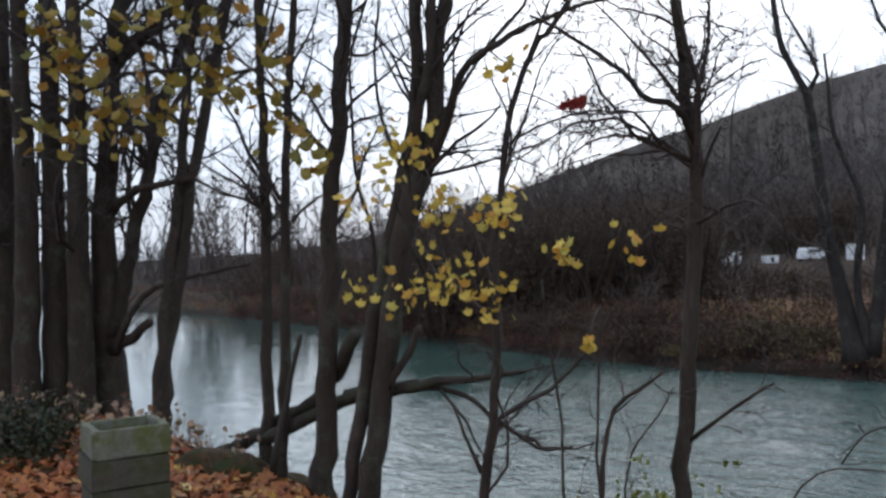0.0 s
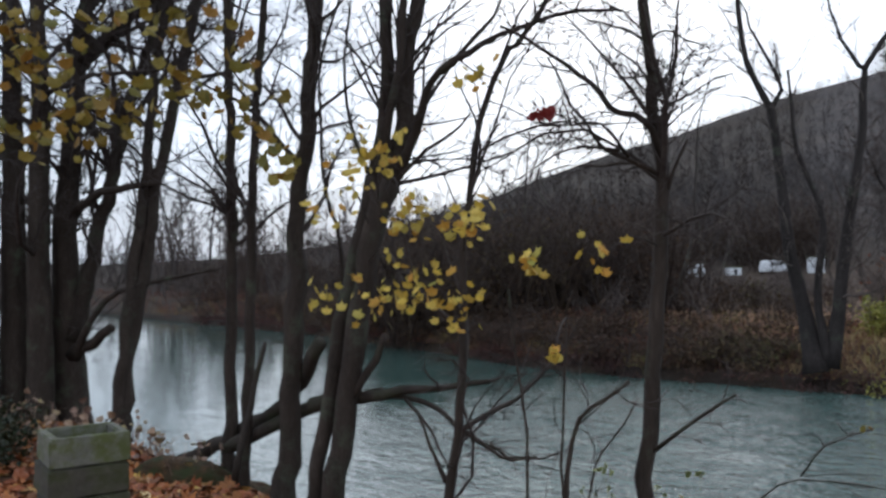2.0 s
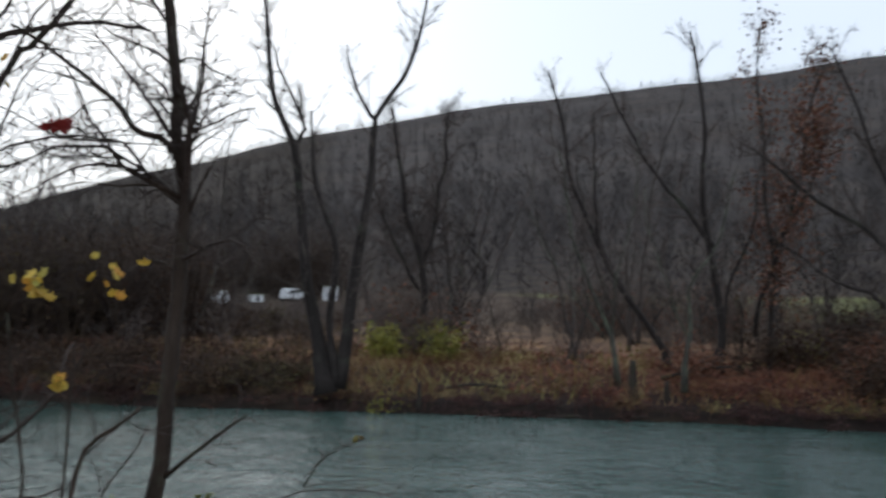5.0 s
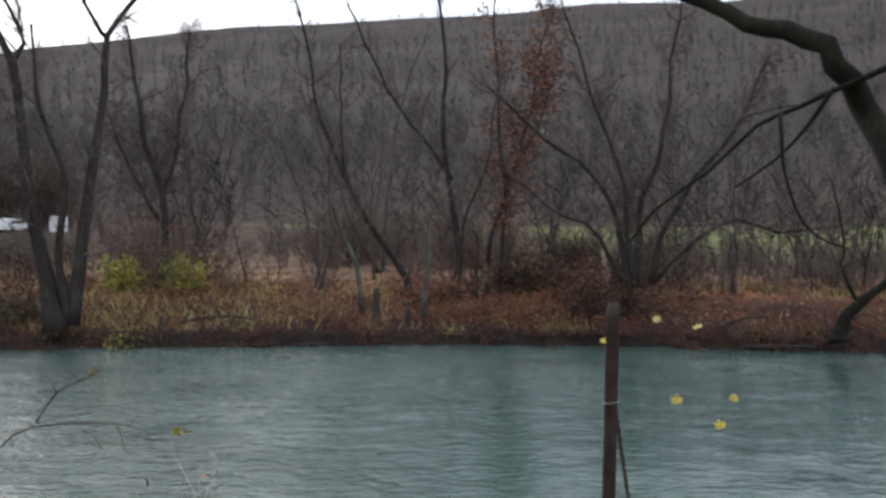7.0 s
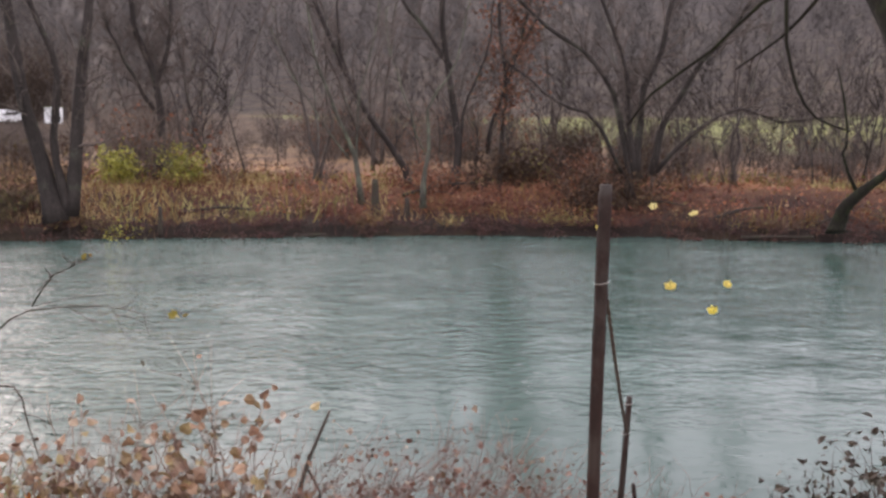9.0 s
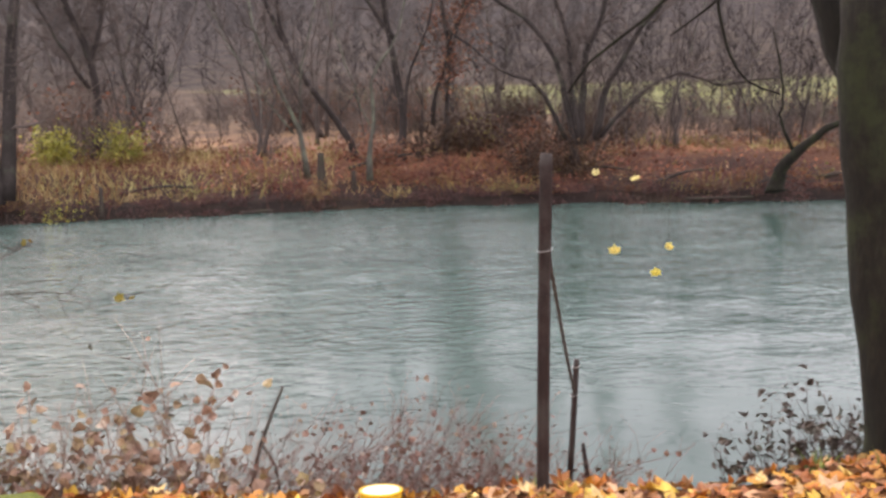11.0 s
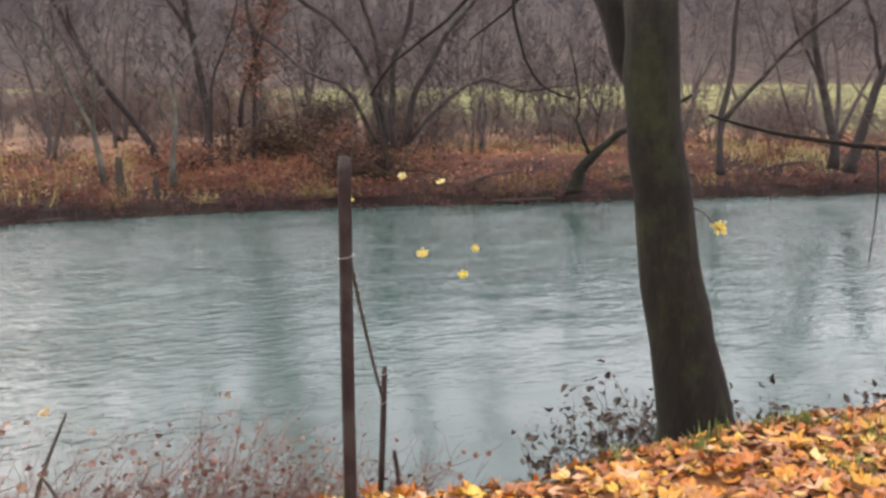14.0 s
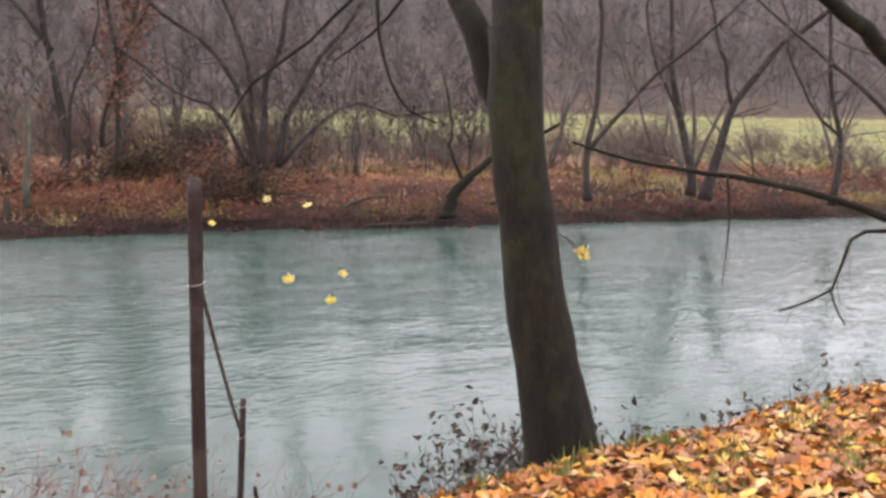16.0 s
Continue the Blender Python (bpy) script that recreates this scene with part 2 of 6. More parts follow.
LEAF_BRAMBLE = leaf_surface("bramble_bush_leaves", [(0.0, (0.15, 0.075, 0.06)), (0.45, (0.2, 0.115, 0.085)), (0.8, (0.17, 0.11, 0.065)), (1.0, (0.5, 0.44, 0.38))])
WEED_STEM = leaf_surface("weed_stems", [(0.0, (0.14, 0.09, 0.07)), (1.0, (0.26, 0.17, 0.13))], rough=0.8)
LEAF_CARPET = leaf_surface("far_fallen_leaves", [(0.0, (0.13, 0.058, 0.05)), (0.2, (0.25, 0.088, 0.058)), (0.4, (0.36, 0.155, 0.09)), (0.55, (0.22, 0.1, 0.07)), (0.7, (0.38, 0.25, 0.155)), (0.85, (0.33, 0.27, 0.13)), (1.0, (0.25, 0.25, 0.1))], rough=0.8, drift=0.34)
OCHRE_GRASS = leaf_surface("ochre_grass", [(0.0, (0.34, 0.21, 0.12)), (0.35, (0.45, 0.34, 0.17)), (0.65, (0.4, 0.36, 0.15)), (1.0, (0.27, 0.31, 0.11))], rough=0.8, drift=0.3)
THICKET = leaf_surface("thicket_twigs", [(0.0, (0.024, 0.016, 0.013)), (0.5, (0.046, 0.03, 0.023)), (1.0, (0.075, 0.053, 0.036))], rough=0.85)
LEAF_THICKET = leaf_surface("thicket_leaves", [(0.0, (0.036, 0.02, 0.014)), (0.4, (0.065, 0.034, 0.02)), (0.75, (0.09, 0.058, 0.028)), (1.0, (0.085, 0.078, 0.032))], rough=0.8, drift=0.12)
GRASS = leaf_surface("grass_blades", [(0.0, (0.09, 0.15, 0.035)), (0.6, (0.15, 0.21, 0.05)), (1.0, (0.25, 0.26, 0.09))])
REED = leaf_surface("dry_grass", [(0.0, (0.12, 0.05, 0.03)), (0.3, (0.24, 0.13, 0.055)), (0.6, (0.27, 0.19, 0.075)), (1.0, (0.2, 0.2, 0.07))], rough=0.8, drift=0.25)
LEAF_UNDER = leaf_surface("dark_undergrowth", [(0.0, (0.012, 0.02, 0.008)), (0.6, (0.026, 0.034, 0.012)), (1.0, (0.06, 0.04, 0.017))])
EARTH = rough_surface("leafy_earth", [(0.3, (0.02, 0.014, 0.008)), (0.5, (0.055, 0.034, 0.016)), (0.7, (0.13, 0.06, 0.022))], scale=14, fine=60, bump=1.0, deep=0.05, patch=(0.035, 0.045, 0.014), patch_scale=5, patch_at=0.52)
MOSS = rough_surface("moss", [(0.3, (0.05, 0.07, 0.015)), (0.7, (0.2, 0.22, 0.04))], scale=20, fine=120, bump=0.8, deep=0.01)
CONCRETE = rough_surface("weathered_concrete", [(0.25, (0.06, 0.06, 0.048)), (0.5, (0.15, 0.145, 0.115)), (0.75, (0.24, 0.23, 0.19))],
                         scale=7, fine=120, bump=0.5, deep=0.006, patch=(0.09, 0.1, 0.035), patch_scale=6, patch_at=0.5)
CONCRETE_DIRTY = rough_surface("soil_stained_concrete", [(0.25, (0.03, 0.028, 0.022)), (0.5, (0.07, 0.062, 0.048)), (0.75, (0.12, 0.105, 0.08))],
                               scale=6, fine=120, bump=0.5, deep=0.006, patch=(0.05, 0.052, 0.024), patch_scale=5, patch_at=0.5)
RUST = rough_surface("rusty_steel", [(0.3, (0.009, 0.006, 0.005)), (0.6, (0.024, 0.012, 0.01)), (0.8, (0.06, 0.025, 0.018))], scale=14, fine=90,
                     stretch=(1, 1, 0.4), rough=0.75, bump=0.3, deep=0.004, patch=(0.035, 0.027, 0.023), patch_scale=7, patch_at=0.48)
ROPE = rough_surface("dark_rope", [(0.3, (0.03, 0.025, 0.022)), (0.7, (0.1, 0.085, 0.07))], scale=60, fine=200, bump=0.6, deep=0.003)
WIRE = rough_surface("pale_wire", [(0.3, (0.1, 0.095, 0.09)), (0.7, (0.26, 0.25, 0.23))], scale=40, fine=100, rough=0.5, bump=0.1)
TUB_YELLOW = rough_surface("yellow_plastic", [(0.3, (0.72, 0.42, 0.02)), (0.7, (0.82, 0.52, 0.03))], scale=14, fine=90, rough=0.35, bump=0.05, spec=0.5)
TUB_PALE = rough_surface("pale_lid_plastic", [(0.3, (0.6, 0.55, 0.45)), (0.7, (0.78, 0.75, 0.68))], scale=20, fine=90, rough=0.4, bump=0.05, spec=0.5)
WHITE_PAINT = rough_surface("white_paint", [(0.3, (0.66, 0.67, 0.68)), (0.7, (0.82, 0.82, 0.82))], scale=1.5, fine=12, rough=0.45, bump=0.05, spec=0.5)
DARK_GLASS = rough_surface("dark_window", [(0.3, (0.02, 0.022, 0.025)), (0.7, (0.04, 0.042, 0.045))], scale=2, fine=9, rough=0.15, bump=0.0, spec=0.5)
RUBBER = rough_surface("black_rubber", [(0.3, (0.015, 0.015, 0.015)), (0.7, (0.03, 0.03, 0.03))], scale=20, fine=90)
STONE = rough_surface("grey_stone", [(0.3, (0.1, 0.09, 0.08)), (0.7, (0.26, 0.24, 0.21))], scale=8, fine=60, bump=0.5, patch=(0.12, 0.14, 0.04), patch_scale=5, patch_at=0.45)


def ground_material():
    m, nt, b = graph("bank_and_field_soil")
    L = nt.links
    tc = nt.nodes.new("ShaderNodeTexCoord")
    dot = nt.nodes.new("ShaderNodeVectorMath")
    dot.operation = 'DOT_PRODUCT'
    dot.inputs[1].default_value = (NX, NY, 0)
    L.new(tc.outputs["Object"], dot.inputs[0])
    wob = node(nt, "ShaderNodeTexNoise", Scale=0.12, Detail=6.0, Roughness=0.6)
    L.new(tc.outputs["Object"], wob.inputs["Vector"])
    add = nt.nodes.new("ShaderNodeMath")
    add.operation = 'MULTIPLY_ADD'
    add.inputs[1].default_value = 9.0
    L.new(wob.outputs[0], add.inputs[0])
    L.new(dot.outputs["Value"], add.inputs[2])
    div = nt.nodes.new("ShaderNodeMath")
    div.operation = 'DIVIDE'
    div.inputs[1].default_value = 200.0
    L.new(add.outputs[0], div.inputs[0])
    k = 4.5 / 200
    zones = ramp(nt, [(0.0, (0.15, 0.075, 0.035)), (3 / 200 + k, (0.19, 0.09, 0.038)), (4.2 / 200 + k, (0.1, 0.056, 0.032)), (6 / 200 + k, (0.05, 0.04, 0.03)), (27 / 200 + k, (0.028, 0.022, 0.019)),
                      (29.5 / 200 + k, (0.04, 0.024, 0.02)), (33 / 200 + k, (0.2, 0.1, 0.06)), (37 / 200 + k, (0.25, 0.15, 0.095)), (50 / 200 + k, (0.17, 0.12, 0.085)), (70 / 200 + k, (0.1, 0.074, 0.055)),
                      (112 / 200 + k, (0.085, 0.064, 0.05)), (122 / 200 + k, (0.066, 0.056, 0.05)), (0.95, (0.064, 0.056, 0.055))])
    # pasture: reaches nearer the river further along the bank
    slant = nt.nodes.new("ShaderNodeVectorMath")
    slant.operation = 'DOT_PRODUCT'
    slant.inputs[1].default_value = (NX + 1.25 * SX, NY + 1.25 * SY, 0)
    L.new(tc.outputs["Object"], slant.inputs[0])
    far_side = node(nt, "ShaderNodeMapRange", From_Min=86.0, From_Max=93.0)
    near_side = node(nt, "ShaderNodeMapRange", From_Min=121.0, From_Max=116.0)
    wobbly = nt.nodes.new("ShaderNodeMath")
    wobbly.operation = 'MULTIPLY_ADD'
    wobbly.inputs[1].default_value = 14.0
    L.new(wob.outputs[0], wobbly.inputs[0])
    L.new(slant.outputs["Value"], wobbly.inputs[2])
    L.new(wobbly.outputs[0], far_side.inputs[0])
    L.new(add.outputs[0], near_side.inputs[0])
    both = nt.nodes.new("ShaderNodeMath")
    both.operation = 'MULTIPLY'
    L.new(far_side.outputs[0], both.inputs[0])
    L.new(near_side.outputs[0], both.inputs[1])
    pasture = nt.nodes.new("ShaderNodeMixRGB")
    pasture.inputs[2].default_value = (0.175, 0.19, 0.085, 1)
    L.new(both.outputs[0], pasture.inputs[0])
    L.new(zones.outputs[0], pasture.inputs[1])
    L.new(div.outputs[0], zones.inputs[0])
    # ground colour darkens upstream, standing in for shade on bank and hill
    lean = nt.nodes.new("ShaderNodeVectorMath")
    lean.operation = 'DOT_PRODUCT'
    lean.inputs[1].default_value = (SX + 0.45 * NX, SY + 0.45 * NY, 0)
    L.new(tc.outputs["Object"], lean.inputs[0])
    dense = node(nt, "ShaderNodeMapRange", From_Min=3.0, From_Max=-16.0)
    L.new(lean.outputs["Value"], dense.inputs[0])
    shade_mix = nt.nodes.new("ShaderNodeMixRGB")
    shade_mix.inputs[2].default_value = (0.036, 0.028, 0.022, 1)
    L.new(dense.outputs[0], shade_mix.inputs[0])
    L.new(pasture.outputs[0], shade_mix.inputs[1])
    tall = nt.nodes.new("ShaderNodeMapping")
    tall.inputs["Scale"].default_value = (1, 1, 5)
    L.new(tc.outputs["Object"], tall.inputs["Vector"])
    n1 = node(nt, "ShaderNodeTexNoise", Scale=0.35, Detail=9.0, Roughness=0.72)
    n2 = node(nt, "ShaderNodeTexNoise", Scale=22.0, Detail=5.0, Roughness=0.7)
    L.new(tall.outputs[0], n1.inputs["Vector"])
    n3 = node(nt, "ShaderNodeTexNoise", Scale=0.018, Detail=8.0, Roughness=0.7)
    L.new(tall.outputs[0], n3.inputs["Vector"])
    s3 = ramp(nt, [(0.36, (0.5, 0.48, 0.56)), (0.5, (0.95, 0.92, 0.9)), (0.64, (1.5, 1.35, 1.15))])
    L.new(n3.outputs[0], s3.inputs[0])
    L.new(tc.outputs["Object"], n2.inputs["Vector"])
    s1 = ramp(nt, [(0.34, (0.4, 0.38, 0.42)), (0.5, (0.9, 0.85, 0.8)), (0.66, (1.6, 1.5, 1.1))])
    s2 = ramp(nt, [(0.3, (0.6, 0.6, 0.6)), (0.7, (1.3, 1.3, 1.3))])
    L.new(n1.outputs[0], s1.inputs[0])
    L.new(n2.outputs[0], s2.inputs[0])
    m1 = nt.nodes.new("ShaderNodeMixRGB")
    m2 = nt.nodes.new("ShaderNodeMixRGB")
    for mm in (m1, m2):
        mm.blend_type = 'MULTIPLY'
        mm.inputs[0].default_value = 0.85
    L.new(shade_mix.outputs[0], m1.inputs[1])
    L.new(s1.outputs[0], m1.inputs[2])
    L.new(m1.outputs[0], m2.inputs[1])
    L.new(s2.outputs[0], m2.inputs[2])
    m3 = nt.nodes.new("ShaderNodeMixRGB")
    m3.blend_type = 'MULTIPLY'
    m3.inputs[0].default_value = 0.45
    L.new(m2.outputs[0], m3.inputs[1])
    L.new(s3.outputs[0], m3.inputs[2])
    L.new(m3.outputs[0], b.inputs["Base Color"])
    bp = node(nt, "ShaderNodeBump", Strength=0.6, Distance=0.04)
    L.new(n2.outputs[0], bp.inputs["Height"])
    L.new(bp.outputs[0], b.inputs["Normal"])
    b.inputs["Roughness"].default_value = 0.95
    b.inputs["Specular IOR Level"].default_value = 0.15
    return m


def water_material():
    m, nt, b = graph("river_water")
    L = nt.links
    tc = nt.nodes.new("ShaderNodeTexCoord")
    mp = nt.nodes.new("ShaderNodeMapping")
    mp.inputs["Rotation"].default_value = (0, 0, -math.atan2(SY, SX))
    mp.vector_type = 'POINT'
    sc = nt.nodes.new("ShaderNodeMapping")
    sc.inputs["Scale"].default_value = (0.55, 1.0, 1.0)
    L.new(tc.outputs["Object"], mp.inputs["Vector"])
    L.new(mp.outputs[0], sc.inputs["Vector"])
    waves = node(nt, "ShaderNodeTexNoise", Scale=2.6, Detail=3.0, Roughness=0.55, Distortion=0.6)
    chop = node(nt, "ShaderNodeTexNoise", Scale=6.5, Detail=3.0, Roughness=0.6, Distortion=0.4)
    swirl = node(nt, "ShaderNodeTexNoise", Scale=0.22, Detail=4.0, Roughness=0.6)
    for k in (waves, chop, swirl):
        L.new(sc.outputs[0], k.inputs["Vector"])
    # the current runs livelier upstream and in broad tongues
    parts = nt.nodes.new("ShaderNodeSeparateXYZ")
    L.new(mp.outputs[0], parts.inputs[0])
    tongue = nt.nodes.new("ShaderNodeMath")
    tongue.operation = 'MULTIPLY_ADD'
    tongue.inputs[1].default_value = 16.0
    L.new(swirl.outputs[0], tongue.inputs[0])
    L.new(parts.outputs[0], tongue.inputs[2])
    span = node(nt, "ShaderNodeMapRange", From_Min=-70.0, From_Max=40.0)
    L.new(tongue.outputs[0], span.inputs[0])
    # still reach upstream, riffles below it, quiet water, riffles again
    lively = ramp(nt, [((v + 78) / 110.0, (a, a, a)) for v, a in ((-70, 0.03), (-44, 0.05), (-30, 0.08), (-20, 0.2), (-13, 1.0), (-6, 0.95), (1, 0.22), (14, 0.19), (24, 0.7))])
    L.new(span.outputs[0], lively.inputs[0])
    patchy = node(nt, "ShaderNodeTexNoise", Scale=0.5, Detail=3.0, Roughness=0.55)
    L.new(sc.outputs[0], patchy.inputs["Vector"])
    gust = node(nt, "ShaderNodeMapRange", From_Min=0.35, From_Max=0.65, To_Min=0.55, To_Max=1.5)
    L.new(patchy.outputs[0], gust.inputs[0])
    force = nt.nodes.new("ShaderNodeMath")
    force.operation = 'MULTIPLY'
    L.new(lively.outputs[0], force.inputs[0])
    # the main current runs along the far side
    across = node(nt, "ShaderNodeMapRange", From_Min=9.0, From_Max=25.0, To_Min=0.4, To_Max=1.75)
    L.new(parts.outputs[1], across.inputs[0])
    press = nt.nodes.new("ShaderNodeMath")
    press.operation = 'MULTIPLY'
    L.new(gust.outputs[0], press.inputs[0])
    L.new(across.outputs[0], press.inputs[1])
    L.new(press.outputs[0], force.inputs[1])
    big = nt.nodes.new("ShaderNodeMath")
    big.operation = 'MULTIPLY'
    big.inputs[1].default_value = 0.125
    L.new(force.outputs[0], big.inputs[0])
    little = nt.nodes.new("ShaderNodeMath")
    little.operation = 'MULTIPLY'
    little.inputs[1].default_value = 0.072
    L.new(force.outputs[0], little.inputs[0])
    b1 = node(nt, "ShaderNodeBump", Strength=1.0)
    b2 = node(nt, "ShaderNodeBump", Strength=1.0)
    L.new(big.outputs[0], b1.inputs["Distance"])
    L.new(little.outputs[0], b2.inputs["Distance"])
    L.new(waves.outputs[0], b1.inputs["Height"])
    L.new(chop.outputs[0], b2.inputs["Height"])
    L.new(b1.outputs[0], b2.inputs["Normal"])
    L.new(b2.outputs[0], b.inputs["Normal"])
    r = ramp(nt, [(0.3, (0.034, 0.062, 0.052)), (0.7, (0.056, 0.095, 0.082))])
    L.new(swirl.outputs[0], r.inputs[0])
    L.new(r.outputs[0], b.inputs["Base Color"])
    b.inputs["Roughness"].default_value = 0.04
    b.inputs["IOR"].default_value = 1.33
    b.inputs["Specular IOR Level"].default_value = 0.5
    return m


# ---- mesh tools ----
class Geo:
    def __init__(self):
        self.v, self.f, self.big, self.count = [], [], [], 0

    def add(self, verts, faces):
        self.v.append(np.asarray(verts, float))
        base = self.count
        self.f.extend([tuple(i + base for i in q) for q in faces])
        self.count += len(verts)

    def bulk(self, verts, faces, mats):
        """Many turned copies of one small shape: mats holds 4 x 4 matrices."""
        v, fc, n = np.asarray(verts, float), np.asarray(faces, int), len(mats)
        mats = np.asarray(mats, float)
        out = np.einsum('nij,kj->nki', mats[:, :3, :3], v) + mats[:, None, :3, 3]
        self.v.append(out.reshape(-1, 3))
        self.big.append((fc[None] + (self.count + np.arange(n) * len(v))[:, None, None]).reshape(-1, fc.shape[1]))
        self.count += n * len(v)

    def tube(self, pts, radii, sides=6, cap=True):
        pts = np.asarray(pts, float)
        radii = np.asarray(radii, float)
        tan = np.gradient(pts, axis=0)
        tan /= np.linalg.norm(tan, axis=1, keepdims=True) + 1e-9
        ref = np.array([1.0, 0.2, 0.1]) if abs(tan[0][0]) < 0.8 else np.array([0.1, 1.0, 0.2])
        u = np.cross(tan, ref)
        u /= np.linalg.norm(u, axis=1, keepdims=True) + 1e-9
        w = np.cross(tan, u)
        a = np.arange(sides) * (2 * math.pi / sides)
        ring = pts[:, None] + radii[:, None, None] * (np.cos(a)[None, :, None] * u[:, None] + np.sin(a)[None, :, None] * w[:, None])
        n = len(pts)
        faces = []
        for i in range(n - 1):
            for j in range(sides):
                k = (j + 1) % sides
                faces.append((i * sides + j, i * sides + k, (i + 1) * sides + k, (i + 1) * sides + j))
        if cap:
            faces.append(tuple(range(sides))[::-1])
            faces.append(tuple((n - 1) * sides + j for j in range(sides)))
        self.add(ring.reshape(-1, 3), faces)

    def spike(self, p, e, r):
        """A thin three-sided twig that runs out to a point."""
        px, py, pz = float(p[0]), float(p[1]), float(p[2])
        dx, dy, dz = float(e[0]) - px, float(e[1]) - py, float(e[2]) - pz
        ux, uy, uz = dy * 0.5 - dz * 0.8, dz * 0.3 - dx * 0.5, dx * 0.8 - dy * 0.3
        k = r / (math.sqrt(ux * ux + uy * uy + uz * uz) + 1e-9)
        ux, uy, uz = ux * k, uy * k, uz * k
        wx, wy, wz = dy * uz - dz * uy, dz * ux - dx * uz, dx * uy - dy * ux
        k = 0.87 * r / (math.sqrt(wx * wx + wy * wy + wz * wz) + 1e-9)
        wx, wy, wz = wx * k, wy * k, wz * k
        hx, hy, hz = px - 0.5 * ux, py - 0.5 * uy, pz - 0.5 * uz
        self.add([(px + ux, py + uy, pz + uz), (hx + wx, hy + wy, hz + wz), (hx - wx, hy - wy, hz - wz), (float(e[0]), float(e[1]), float(e[2]))], [(0, 1, 3), (1, 2, 3), (2, 0, 3)])

    def shape(self):
        """Its points and faces, all as triangles, for bulk()."""
        tri = []
        for q in self.f:
            tri += [(q[0], q[i], q[i + 1]) for i in range(1, len(q) - 1)]
        return np.concatenate(self.v), np.array(tri)

    def mesh(self, name, material, smooth_faces=True):
        me = bpy.data.meshes.new(name)
        me.from_pydata(np.concatenate(self.v).tolist() if self.v else [], [], self.f + [q for a in self.big for q in a.tolist()])
        me.materials.append(material)
        if smooth_faces:
            me.polygons.foreach_set("use_smooth", [True] * len(me.polygons))
        me.update()
        return me


def part(name, source, material, parent=None, label="", flat=False):
    """One mesh object, from a Geo or a bmesh, under a thing or a part."""
    if isinstance(source, Geo):
        me = source.mesh(name, material, not flat)
    else:
        me = bpy.data.meshes.new(name)
        source.to_mesh(me)
        source.free()
        me.materials.append(material)
    ob = new(name, me)
    if parent:
        ob.parent = parent
        ob.matrix_parent_inverse = parent.matrix_basis.inverted()
    if label:
        ob["label"] = label
    return ob


def thing(name, place, label, category, group="", kind=""):
    ob = new(name)
    ob.empty_display_size = 0.1
    ob.matrix_basis = Matrix.Translation(place)
    return tagged(ob, label, category, group, kind)


def curve_points(ctrl, step):
    """Points along a smooth curve through the control points."""
    c = np.asarray(ctrl, float)
    if len(c) == 2:
        c = np.array([c[0], (c[0] + c[1]) / 2, c[1]])
    ext = np.concatenate([[2 * c[0] - c[1]], c, [2 * c[-1] - c[-2]]])
    out = []
    for i in range(1, len(ext) - 2):
        p0, p1, p2, p3 = ext[i - 1:i + 3]
        m = max(2, int(np.linalg.norm(p2 - p1) / step))
        for k in range(m):
            u = k / m
            out.append(0.5 * (2 * p1 + (p2 - p0) * u + (2 * p0 - 5 * p1 + 4 * p2 - p3) * u * u + (3 * p1 - p0 - 3 * p2 + p3) * u ** 3))
    out.append(c[-1])
    return np.array(out)


def grow(geo, pts, radii, rng, level, dens, low, spread=1.0, thin=0.004, up=0.25, reach=2.6):
    """Side shoots along a branch, and shoots on those."""
    seg = np.linalg.norm(np.diff(pts, axis=0), axis=1)
    run = np.concatenate([[0], np.cumsum(seg)])
    length = run[-1]
    for _ in range(max(1, int(dens * length * rng.uniform(0.8, 1.2)))):
        at = length * (1 - rng.random() ** 1.3 * 0.97)
        i = min(len(pts) - 2, int(np.searchsorted(run, at)) - 1 if at > 0 else 0)
        i = max(0, i)
        f = (at - run[i]) / (seg[i] + 1e-9)
        p = pts[i] + (pts[i + 1] - pts[i]) * f
        if p[2] < low:
            continue
        r = radii[i] + (radii[i + 1] - radii[i]) * f
        d = (pts[i + 1] - pts[i]) / (seg[i] + 1e-9)
        side = np.cross(d, rng.normal(size=3))
        side /= np.linalg.norm(side) + 1e-9
        ang = math.radians(rng.uniform(28, 68)) * spread
        way = d * math.cos(ang) + side * math.sin(ang)
        ln = rng.uniform(0.35, 1.0) * min(reach, 0.42 * length + 0.12, 60 * r + 0.3) * (1.15 - 0.5 * at / length)
        if level == 1:
            ln *= 0.75
        r0 = max(thin, min(r * rng.uniform(0.3, 0.6), ln * 0.02))
        n = (5, 3, 2)[level]
        q, bits = p.copy(), [p.copy()]
        for _ in range(n):
            way = way + rng.normal(size=3) * 0.2 + np.array([0, 0, up * 0.3])
            way /= np.linalg.norm(way)
            q = q + way * ln / n
            bits.append(q.copy())
        rr = np.linspace(r0, max(thin * 0.6, r0 * 0.3), n + 1)
        if level >= 1 and thin > 0.006:
            geo.spike(bits[0], bits[-1], r0)
        else:
            geo.tube(bits, rr, 4 if level < 1 else 3, cap=False)
        if level < 2:
            grow(geo, np.array(bits), rr, rng, level + 1, dens * (1.5 if level == 0 else 1.1) * 1.4, low, spread, thin, up, reach)


BLADE = [(0, 0, 0), (0.5, 0.35, 0.1), (0, 1, -0.05), (-0.5, 0.35, 0.1)]


